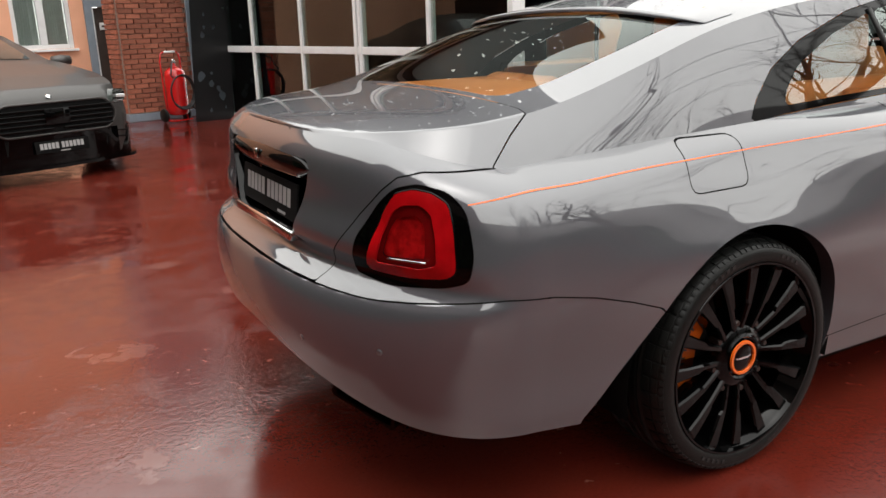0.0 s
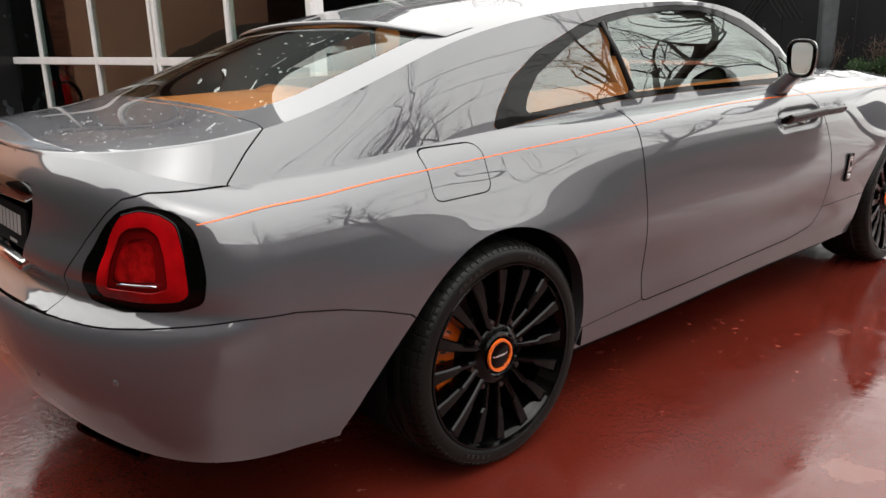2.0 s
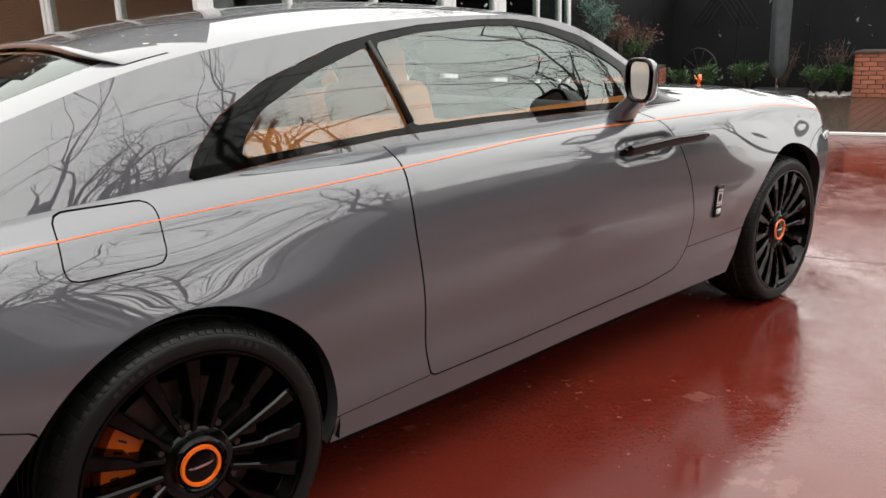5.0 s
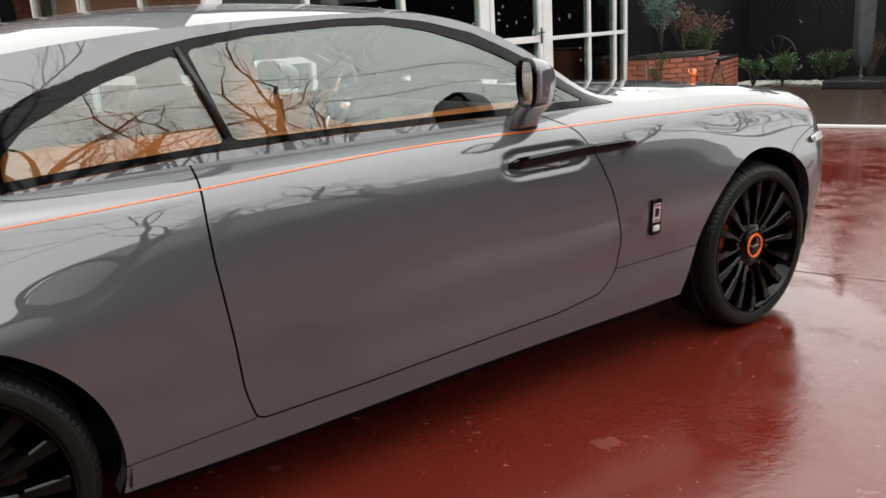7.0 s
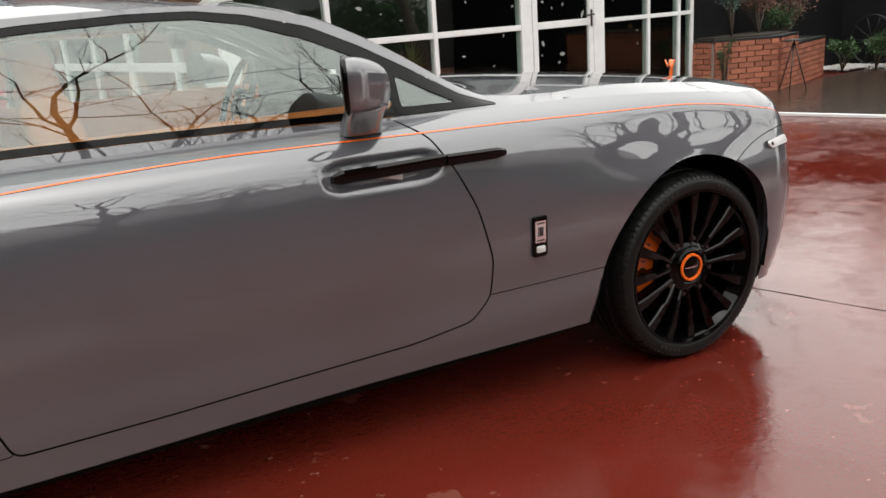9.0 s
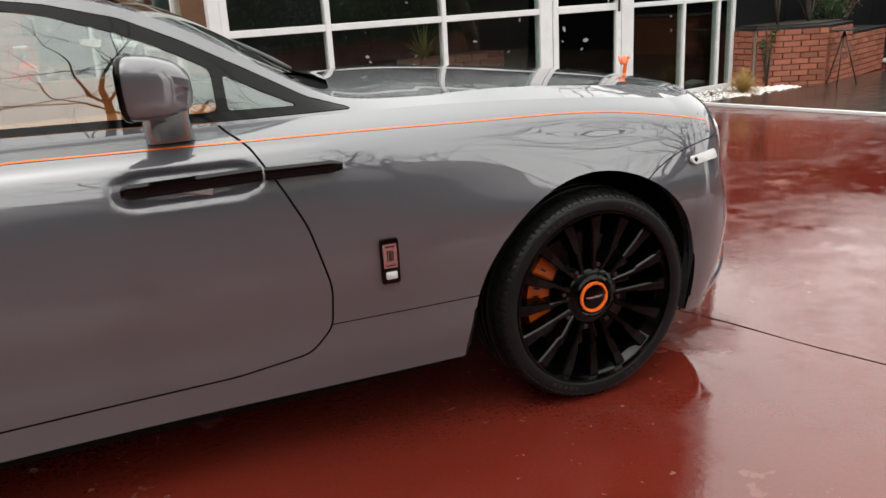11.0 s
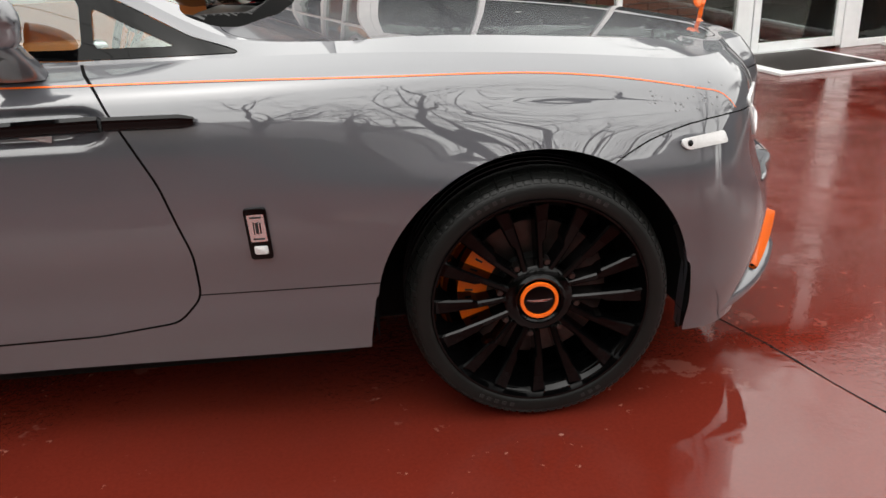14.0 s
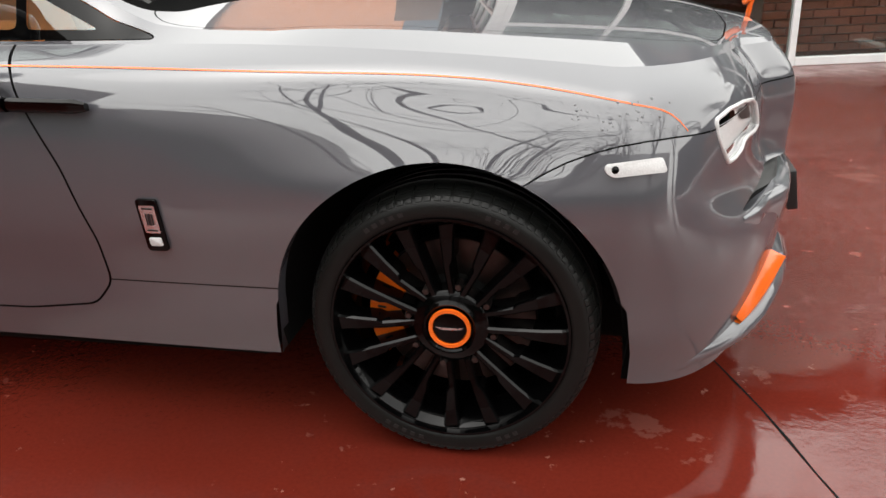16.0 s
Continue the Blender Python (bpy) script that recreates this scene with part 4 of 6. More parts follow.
# -- roof spoiler --
sp = bmesh.new()
rows = []
for w in np.linspace(0, 1, 9):
    row = []
    for y in np.linspace(-0.66, 0.66, 61):
        e = abs(y) / 0.66
        x = 0.19 - 0.02 * e**2 - 0.185 * w * (1 - 0.35 * e**8)
        sec = section(x, np.linspace(0.5, 1, 60))
        zc = float(np.interp(abs(y), -sec[::-1, 1], sec[::-1, 2]))
        row.append((x, y, zc + 0.002 + (0.006 * w + 0.012 * w**2) * (1 - e**10)))
    rows.append(row)
for dx, dz in ((-0.004, -0.005), (0.001, -0.009), (0.05, -0.002)):
    rows.append([(x + dx * (1 - (abs(y) / 0.66) ** 6), y, z + dz * (1 - (abs(y) / 0.66) ** 6)) for x, y, z in rows[-1]])
vr = [[sp.verts.new(p) for p in r] for r in rows]
for a, b in zip(vr, vr[1:]):
    for k in range(len(a) - 1):
        sp.faces.new((a[k], b[k], b[k + 1], a[k + 1]))
bmesh.ops.recalc_face_normals(sp, faces=sp.faces[:])
part("roof_spoiler", sp, PAINT, car, "grey roof spoiler", sharp=50)

# -- rain drops left on the lid, the roof and the front fender --
DROP = material("rain_water", (0.16, 0.165, 0.175), rough=0.06, spec=0.6, vary=0.1)


def drops(name, n, seed, spot, parent):
    r = random.Random(seed)
    verts, faces = [], []
    for _ in range(n):
        p, up = spot(r)
        s0 = r.choice((0.0018, 0.0022, 0.003, 0.004))
        a = up.orthogonal().normalized()
        b = up.cross(a)
        k = len(verts)
        verts.append(p + up * s0 * 0.55)
        verts += [p + up * s0 * 0.3 + (a * math.cos(q) + b * math.sin(q)) * s0 * 0.7 for q in np.linspace(0, 6.2832, 6, endpoint=False)]
        verts += [p + (a * math.cos(q) + b * math.sin(q)) * s0 for q in np.linspace(0, 6.2832, 6, endpoint=False)]
        for q in range(6):
            t = (q + 1) % 6
            faces += [(k, k + 1 + q, k + 1 + t), (k + 1 + q, k + 7 + q, k + 7 + t, k + 1 + t)]
    tagged(data_part(name, verts, faces, DROP, parent, "small rain drops on the paint"), kind="stuff")


def on_top(x0, x1, v0, v1):
    def spot(r):
        x, v = r.uniform(x0, x1), r.uniform(v0, v1)
        p, q, t = (Vector(section(a, np.array([b]))[0]) for a, b in ((x, v), (x + 0.01, v), (x, v + 0.01)))
        up = (q - p).cross(t - p).normalized()
        return p, up if up.z > 0 else -up
    return spot


drops("rainwater", 130, 5, on_top(-1.0, -0.63, 0.55, 1.0), boot)
drops("rainwater", 40, 7, lambda r: low_at(r.uniform(3.4, 3.66), r.uniform(0.86, 0.93)), car)

# -- door handles, badges, mirrors, side markers --
for side in (-1, 1):
    far = Matrix.Diagonal((1, -side, 1, 1)) if side > 0 else Matrix()
    door = doors[0] if side < 0 else doors[1]
    hb, rings = bmesh.new(), []
    for k, x in enumerate(np.linspace(1.708, 2.058, 20)):
        z = 0.931 + 0.003 * ease((x - 1.72) / 0.4)
        p, n = low_at(x, z)
        ends = min(1.0, (k + 1.4) / 2.4)
        h, d = 0.0195 * ends, 0.018
        out = 0.03 - 0.008 * (k == 0)
        c = p + n * (out - 0.008)
        rings.append([hb.verts.new(far @ (c + n * (d * a) + Vector((0, 0, h * b)))) for a, b in ((-1, -0.8), (0.3, -1), (1, -0.45), (1, 0.45), (0.3, 1), (-1, 0.8))])
    for a, b in zip(rings, rings[1:]):
        for k in range(6):
            hb.faces.new((a[k], b[k], b[(k + 1) % 6], a[(k + 1) % 6]))
    hb.faces.new(rings[0])
    hb.faces.new(rings[-1])
    bmesh.ops.recalc_face_normals(hb, faces=hb.faces[:])
    handle = part("door_handle", hb, BLACK_GLOSS, door, "gloss black door handle", sharp=50)
    fb, rings = bmesh.new(), []
    for k, x in enumerate(np.linspace(2.068, 2.276, 14)):
        p, n = low_at(x, 0.933 - 0.004 * (k / 13))
        ends = min(1.0, (14 - k) / 3.0) ** 0.5
        h, d = 0.0175 * ends, 0.016 * ends
        c = p + n * 0.02
        rings.append([fb.verts.new(far @ (c + n * (d * a) + Vector((0, 0, h * b)))) for a, b in ((-1, -0.8), (0.3, -1), (1, -0.45), (1, 0.45), (0.3, 1), (-1, 0.8))])
    for a, b in zip(rings, rings[1:]):
        for k in range(6):
            fb.faces.new((a[k], b[k], b[(k + 1) % 6], a[(k + 1) % 6]))
    fb.faces.new(rings[0])
    fb.faces.new(rings[-1])
    bmesh.ops.recalc_face_normals(fb, faces=fb.faces[:])
    part("handle_fin", fb, BLACK_GLOSS, car, "gloss black handle extension on the fender", sharp=50)
    tag = prism(rounded([(-0.05, 0.004), (0.03, -0.012), (0.034, 0.014), (-0.052, 0.012)], 0.002), 0.003, None, far @ on_body(1.9, 0.912) @ pose(0, 0, -0.012))
    part("handle_plate", tag, LAMP_WHITE, handle, "bright plate behind the handle")
    m = far @ on_body(2.39, 0.641)
    badge = part("side_badge", prism(rounded([(-0.026, -0.07), (0.03, -0.07), (0.026, 0.07), (-0.03, 0.07)], 0.008), 0.008, None, m, 0.002), BLACK_GLOSS, car, "black side badge with chrome emblem", sharp=40)
    part("emblem", prism(rounded([(-0.0195, -0.02), (0.0215, -0.02), (0.0195, 0.055), (-0.0225, 0.055)], 0.003), 0.0015, None, m @ pose(0, 0, 0.008)), CHROME, badge, smooth=False)
    glyph = bmesh.new()
    for dx in (-0.008, 0.002):
        box(0.003, 0.034, 0.001, m @ pose(dx, 0.018, 0.0102), 0, glyph)
        box(0.004, 0.03, 0.001, m @ pose(dx + 0.006, 0.018, 0.0102), 0, glyph)
    box(0.028, 0.004, 0.001, m @ pose(-0.001, 0.047, 0.0102), 0, glyph)
    box(0.028, 0.004, 0.001, m @ pose(0.001, -0.012, 0.0102), 0, glyph)
    part("emblem_mark", glyph, BLACK_SATIN, badge, smooth=False)
    part("badge_lamp", prism(rounded([(-0.014, -0.055), (0.02, -0.055), (0.019, -0.032), (-0.015, -0.032)], 0.005), 0.003, None, m @ pose(0, 0, 0.008), 0.001), LAMP_WHITE, badge)
    m = far @ on_body(3.548, 0.792)
    mk = part("side_marker", prism(rounded([(-0.07, -0.004), (-0.052, -0.019), (0.068, -0.012), (0.058, 0.021), (-0.066, 0.011)], 0.008), 0.007, None, m, 0.002), LAMP_WHITE, car, "silver side marker lamp", sharp=40)
    part("marker_hole", lathe([(0, 0.0082), (0.007, 0.008), (0.0085, 0.007), (0.0085, 0.004)], 20, None, m @ pose(-0.046, -0.002, 0)), BLACK_GLOSS, mk)

    # mirror: foot, housing, glass
    foot = bmesh.new()
    rings = []
    for z, dy, hx, hy in ((1.035, 0.045, 0.062, 0.04), (1.07, 0.022, 0.06, 0.042), (1.1, -0.018, 0.058, 0.044), (1.125, -0.056, 0.06, 0.048)):
        rings.append([foot.verts.new(far @ Vector((1.855 - 0.15 * (z - 1.035) + hx * math.copysign(abs(math.cos(a)) ** 0.6, math.cos(a)), -0.895 + dy + hy * math.copysign(abs(math.sin(a)) ** 0.6, math.sin(a)), z))) for a in np.linspace(0, 2 * math.pi, 24, endpoint=False)])
    for a, b in zip(rings, rings[1:]):
        for k in range(24):
            foot.faces.new((a[k], a[(k + 1) % 24], b[(k + 1) % 24], b[k]))
    bmesh.ops.recalc_face_normals(foot, faces=foot.faces[:])
    mirror = part("door_mirror", foot, PAINT, door, "grey door mirror on a short grey foot")
    house, rings = bmesh.new(), []
    angles = np.linspace(0, 2 * math.pi, 40, endpoint=False)

    def mirror_ring(x, grow):
        t = (x - 1.735) / 0.15
        y_out, y_in = -1.085 + 0.13 * max(t, 0) ** 1.6, -0.935 + 0.035 * t
        cy, hw = (y_out + y_in) / 2, (y_in - y_out) / 2
        ring = []
        for a in angles:
            c, q = math.copysign(abs(math.cos(a)) ** 0.6, math.cos(a)), math.copysign(abs(math.sin(a)) ** 0.6, math.sin(a))
            p = Matrix.Rotation(radians(-20), 3, "Z") @ Vector((x - 1.81, cy - (hw + 0.006 * q) * c * grow + 0.99, 0))
            ring.append(far @ Vector((p.x + 1.825, p.y - 0.99, 1.19 + 0.078 * q * grow - 0.03 * max(t, 0) ** 2 * (1 if q > 0 else 0.35))))
        return ring

    for x, grow in ((1.758, 0.92), (1.762, 0.98), (1.768, 1.0), (1.78, 1.01), (1.806, 1.0), (1.832, 0.96), (1.854, 0.89), (1.87, 0.77), (1.88, 0.58), (1.884, 0.25)):
        rings.append([house.verts.new(p) for p in mirror_ring(x, grow)])
    for a, b in zip(rings, rings[1:]):
        for k in range(40):
            house.faces.new((a[k], a[(k + 1) % 40], b[(k + 1) % 40], b[k]))
    house.faces.new(rings[-1])
    bmesh.ops.recalc_face_normals(house, faces=house.faces[:])
    part("mirror_housing", house, PAINT, mirror)
    ring = mirror_ring(1.756, 0.94)
    part("mirror_frame", tube(ring, 0.008, 8, None, True), BLACK_GLOSS, mirror)
    face = bmesh.new()
    face.faces.new([face.verts.new(p + Vector((0.004, 0.002, 0))) for p in ring])
    bmesh.ops.recalc_face_normals(face, faces=face.faces[:])
    part("mirror_glass", face, CHROME, mirror, "mirror glass", smooth=False)

# -- front: headlamps, intake slots, lip, plate, bonnet figure --
for flip in (False, True):
    turned = mirrored if flip else (lambda q: q)
    k = 1 if flip else -1
    whole_lamp = joined(lamp_skin, lamp_top)
    hl = panel("headlamp", turned(shrink(whole_lamp, 0.013)), LAMP_WHITE, car, "bright silver-white headlamp with a dark lens slot")
    line, deep_line = [], []
    for u, v in HEADLAMP:
        p, n = low_at(u, v)
        line.append(Vector((p.x + n.x * 0.001, (p.y + n.y * 0.001) * -k, p.z)))
        q = p - n * 0.018
        deep_line.append(Vector((q.x, q.y * -k, q.z)))
    part("lamp_rim", tube(line, 0.0055, 8, None, True), LAMP_WHITE, hl, "pale lamp rim")
    wall = bmesh.new()
    outer_ring, inner_ring = [wall.verts.new(p) for p in line], [wall.verts.new(p) for p in deep_line]
    for a in range(len(line)):
        b = (a + 1) % len(line)
        wall.faces.new((outer_ring[a], outer_ring[b], inner_ring[b], inner_ring[a]))
    part("lamp_wall", wall, LAMP_WHITE, hl)
    slot_eye, _ = take(whole_lamp, rounded([(3.786, 0.858), (3.893, 0.864), (3.9, 0.846), (3.8, 0.838)], 0.006), 0.0)
    panel("lens_slot", turned(shrink(slot_eye, 0.01)), BLACK_GLOSS, hl, "dark lens slot")
    lens_eye, _ = take(whole_lamp, rounded([(3.913, 0.86), (4.012, 0.85), (4.05, 0.812), (3.935, 0.833)], 0.006), 0.0)
    panel("lens", turned(shrink(lens_eye, 0.01)), STEEL, hl, "grey projector lens")
    step_eye, _ = take(whole_lamp, rounded([(3.83, 0.778), (3.93, 0.797), (4.05, 0.81), (4.05, 0.798), (3.94, 0.784), (3.84, 0.764)], 0.003), 0.0)
    panel("lamp_step", turned(shrink(step_eye, 0.009)), CHROME, hl)
    panel("intake", turned(shrink(slot_skin, 0.03)), BLACK_SATIN, front_bumper, "dark intake slot")
    ledge, faces = [], []
    us = np.linspace(3.89, 4.6, 30)
    for u in us:
        p, n = low_at(u, 0.603)
        grow = float(ease((u - 3.885) / 0.1))
        for out, dz in ((0.0012, -0.012 - 0.08 * grow), (0.0012 + 0.01 * grow, -0.01 - 0.03 * grow), (0.0012 + 0.012 * grow, -0.002), (0.0012 + 0.004 * grow, 0.009), (-0.04, 0.016)):
            q = p + n * out
            ledge.append((q.x, q.y * -k, q.z + dz))
    for a in range(len(us) - 1):
        for j in range(4):
            q = (5 * a + j, 5 * a + j + 1, 5 * a + j + 6, 5 * a + j + 5)
            faces.append(q[::-1] if k < 0 else q)
    data_part("intake_ledge", ledge, faces, PAINT, front_bumper)
    # orange blade above the lower lip, both following the bumper round its corner
    blade, lipv, bf, lf = [], [], [], []
    for t in np.linspace(0, 1, 24):
        p, n = low_at(3.9 + 0.2 * t, 0.32 + 0.118 * t)
        h = 0.046 * math.sin(math.pi * (0.05 + t * 0.88)) ** 0.8 + 0.003
        for out, dz in ((-0.015, -h * 0.6), (0.014 + 0.02 * t, -h * 0.5), (0.02 + 0.02 * t, h * 0.2), (-0.012, h)):
            q = p + n * out
            blade.append((q.x, q.y * -k, q.z + dz))
    for a in range(23):
        for j in range(3):
            q = (4 * a + j, 4 * a + j + 1, 4 * a + j + 5, 4 * a + j + 4)
            bf.append(q if k > 0 else q[::-1])
    data_part("bumper_blade", blade, bf, ORANGE, front_bumper, "orange bumper blade")
    for t in np.linspace(0, 1, 36):
        p, n = low_at(3.7 + 0.75 * t, 0.235 + 0.12 * min(1, t * 2.2) ** 1.4)
        g = float(ease(t * 2.5))
        for out, dz in ((-0.01, 0.03), (0.03 * g, 0.018), (0.05 * g, 0.006), (0.046 * g, -0.012), (-0.03, -0.045)):
            q = p + n * out
            lipv.append((q.x, q.y * -k, q.z + dz))
    for a in range(35):
        for j in range(4):
            q = (5 * a + j, 5 * a + j + 1, 5 * a + j + 6, 5 * a + j + 5)
            lf.append(q if k > 0 else q[::-1])
    data_part("front_lip", lipv, lf, PAINT, front_bumper)
part("front_plate", box(0.03, 0.52, 0.12, pose(4.02, 0, 0.52, 0, -8, 0), 0.004), BLACK_SATIN, car, "black front number plate holder")

fig = bmesh.new()
lathe([(0, 0), (0.022, 0), (0.02, 0.006), (0.01, 0.012), (0.009, 0.02), (0, 0.02)], 20, fig, pose(3.885, 0, 0.972))
tube([(3.885, 0, 0.985), (3.889, 0, 1.01), (3.893, 0, 1.035), (3.9, 0, 1.055), (3.908, 0, 1.07)], [0.009, 0.011, 0.009, 0.008, 0.005], 10, fig)
for s in (-1, 1):
    lathe([(0, -0.004), (0.012, -0.003), (0.02, 0), (0.012, 0.003), (0, 0.004)], 14, fig, pose(3.872, s * 0.018, 1.066, 70, 0, s * 25) @ Matrix.Diagonal((0.8, 1.5, 1, 1)))
    tube([(3.895, s * 0.004, 1.05), (3.882, s * 0.014, 1.055), (3.87, s * 0.022, 1.062)], [0.006, 0.006, 0.004], 8, fig)
lathe([(0, -0.011), (0.008, -0.006), (0.0095, 0.0), (0.006, 0.008), (0, 0.011)], 12, fig, pose(3.912, 0, 1.078))
foot_at = Vector((3.885, 0, 0.972))
bmesh.ops.transform(fig, matrix=Matrix.Translation(foot_at) @ Matrix.Diagonal((0.8, 0.9, 0.78, 1)) @ Matrix.Translation(-foot_at), verts=fig.verts[:])
part("bonnet_figure", fig, ORANGE, hood, "orange bonnet figure")

# wipers
for y0 in (-0.5, 0.25):
    wp = bmesh.new()
    ptsw = []
    for t in np.linspace(0, 1, 9):
        y = y0 + 0.5 * t
        x = 2.27 - 0.10 * t
        sec = section(x, np.linspace(0.5, 1, 40))
        ptsw.append((x, y, float(np.interp(abs(y), -sec[::-1, 1], sec[::-1, 2])) + 0.012))
    tube(ptsw, 0.007, 6, wp)
    part("wiper", wp, BLACK_SATIN, car)

# -- cabin --
def cushion(sx, sy, sz, m, mat, name, parent, bevel=0.04):
    bm = bmesh.new()
    bmesh.ops.create_cube(bm, size=1.0, matrix=Matrix.Diagonal((sx, sy, sz, 1)))
    bmesh.ops.bevel(bm, geom=bm.edges[:], offset=bevel, segments=4, affect="EDGES", profile=0.5)
    bmesh.ops.transform(bm, matrix=m, verts=bm.verts[:])
    return part(name, bm, mat, parent)


part("cabin_floor", span(0.1, 2.2, -0.78, 0.78, 0.32, 0.42, 0.02), SHADOW_BLACK, car, "dark cabin carpet")
for y in (-0.38, 0.38):
    seat = cushion(0.52, 0.5, 0.16, pose(1.38, y, 0.62), TAN, "front_seat", car, 0.05)
    cushion(0.15, 0.48, 0.56, pose(1.09, y, 0.95, 0, -14, 0), TAN, "seat_back", seat, 0.05)
    cushion(0.11, 0.3, 0.2, pose(1.03, y, 1.27, 0, -10, 0), TAN, "headrest", seat, 0.045)
    rear = cushion(0.42, 0.46, 0.15, pose(0.38, y * 0.8, 0.62), TAN, "rear_seat", car, 0.05)
    cushion(0.14, 0.46, 0.5, pose(0.12, y * 0.8, 0.9, 0, -18, 0), TAN, "seat_back", rear, 0.05)
    cushion(0.1, 0.26, 0.1, pose(0.05, y, 1.1, 0, -14, 0), TAN, "headrest", rear, 0.04)
shelf = bmesh.new()
span(-0.52, 0.1, -0.56, 0.56, 1.1, 1.13, 0.01, shelf)
part("parcel_shelf", shelf, TAN, car, "orange leather parcel shelf")
dash = bmesh.new()
rings = []
for y in np.linspace(-0.76, 0.76, 25):
    sec = [(1.95, 0.8), (1.93, 0.98), (1.97, 1.04), (2.06, 1.065), (2.25, 1.05), (2.25, 0.7)]
    rings.append([dash.verts.new((x, y, z)) for x, z in sec])
for a, b in zip(rings, rings[1:]):
    for k in range(5):
        dash.faces.new((a[k], b[k], b[k + 1], a[k + 1]))
bmesh.ops.recalc_face_normals(dash, faces=dash.faces[:])
dashboard = part("dashboard", dash, BLACK_SATIN, car, "dark dashboard", sharp=50)
part("dash_fascia", span(1.925, 1.95, -0.74, 0.74, 0.86, 0.97, 0.008), TAN, dashboard, "orange dashboard fascia")
wheel_m = pose(1.8, 0.38, 1.07, 0, -66, 0)
ring = [wheel_m @ Vector((0.185 * math.cos(a), 0.185 * math.sin(a), 0)) for a in np.linspace(0, 2 * math.pi, 40, endpoint=False)]
steer = part("steering_wheel", tube(ring, 0.014, 8, None, True), BLACK_SATIN, car, "dark steering wheel with chrome spokes")
part("hub", lathe([(0, 0.02), (0.05, 0.018), (0.06, 0.0), (0.06, -0.03), (0, -0.03)], 24, None, wheel_m), BLACK_GLOSS, steer)
for a in (0, 180, 270):
    part("spoke", box(0.13, 0.03, 0.012, wheel_m @ pose(0, 0, 0, 0, 0, a) @ pose(0.115, 0, 0), 0.004), CHROME, steer)
for side in (-1, 1):
    d = doors[0] if side < 0 else doors[1]
    card = bmesh.new()
    span(0.6, 2.0, side * 0.765 - 0.015, side * 0.765 + 0.015, 0.5, 1.112, 0.01, card)
    span(0.3, 0.84, side * 0.745 - 0.012, side * 0.745 + 0.012, 0.98, 1.15, 0.01, card)
    part("door_card", card, TAN, d, "orange leather door card")
    part("speaker_grille", prism(rounded([(-0.12, -0.05), (0.12, -0.05), (0.12, 0.05), (-0.12, 0.05)], 0.04), 0.01, None, pose(1.45, side * (0.76 if side < 0 else 0.745), 0.9, 90, 0, 0)), CHROME, d)
part("rear_view_mirror", box(0.03, 0.22, 0.06, pose(1.52, 0, 1.34), 0.012), BLACK_SATIN, car)
part("centre_console", span(0.6, 1.9, -0.12, 0.12, 0.42, 0.72, 0.03), BLACK_GLOSS, car)
part("head_lining", span(0.15, 1.35, -0.56, 0.56, 1.372, 1.385, 0.005), CREAM, car, "pale roof lining")
# ---- the showroom: side wing along y, front wing along x, in the building's own frame ----
def in_build(x, y, z=0.0, turn=0.0):
    return BUILD @ pose(x, y, z, 0, 0, turn)


def bar_part(name, x0, x1, y0, y1, z0, z1, mat, parent, bevel=0.006):
    return part(name, span(x0, x1, y0, y1, z0, z1, bevel, m=BUILD), mat, parent, smooth=False)


def glazing(name, label, wall, posts, rails, top, width=0.055, depth=0.07):
    """White-framed glass wall. posts: (place, width); rails: (z0, z1); wall: 'x' or 'y', the way it runs."""
    root = thing(name, Matrix(), label, "glass wall", kind="structure")
    put = (lambda a0, a1, d0, d1, z0, z1, n, mt: bar_part(n, a0, a1, d0, d1, z0, z1, mt, root)) if wall == "x" else (lambda a0, a1, d0, d1, z0, z1, n, mt: bar_part(n, d0, d1, a0, a1, z0, z1, mt, root))
    for p, w in posts:
        put(p - w / 2, p + w / 2, 0, depth, 0, top, "post", WHITE_FRAME)
    for (a, wa), (b, wb) in zip(posts, posts[1:]):
        for z0, z1 in rails:
            put(a + wa / 2 + 0.001, b - wb / 2 - 0.001, 0.004, depth - 0.004, z0, z1, "rail", WHITE_FRAME)
        for (_, z0), (z1, _) in zip(rails, rails[1:]):
            if b - a > 0.2:
                pane = put(a + wa / 2, b - wb / 2, depth / 2 - 0.006, depth / 2 + 0.006, z0, z1, "pane", PANE)
                pane.visible_shadow = False
    return root


side_posts = [(0.05, 0.1), (1.37, 0.055), (2.65, 0.06), (2.74, 0.06), (3.99, 0.055), (5.33, 0.055), (6.28, 0.06)]
glazing("window_1", "white-framed folding glass doors of the side wing", "y", side_posts, [(0.0, 0.07), (1.0, 1.09), (2.16, 2.26), (3.1, 3.2)], 3.2)
front_posts = [(-0.05, 0.1), (1.0, 0.055), (2.28, 0.055), (3.62, 0.17)]
front_glass = glazing("window_2", "white-framed glazing beside the entrance door", "x", front_posts, [(0.0, 0.07), (1.13, 1.19), (2.16, 2.26), (3.1, 3.2)], 3.2)
end_glass = glazing("window_3", "white-framed glazing between entrance and planter", "x", [(4.88, 0.2), (5.88, 0.05), (6.55, 0.05), (6.85, 0.06)], [(0.0, 0.07), (1.13, 1.18), (2.16, 2.26), (3.1, 3.2)], 3.2)
entrance = thing("door_1", Matrix(), "white-framed glass entrance door with a black lever handle", "door", kind="structure")
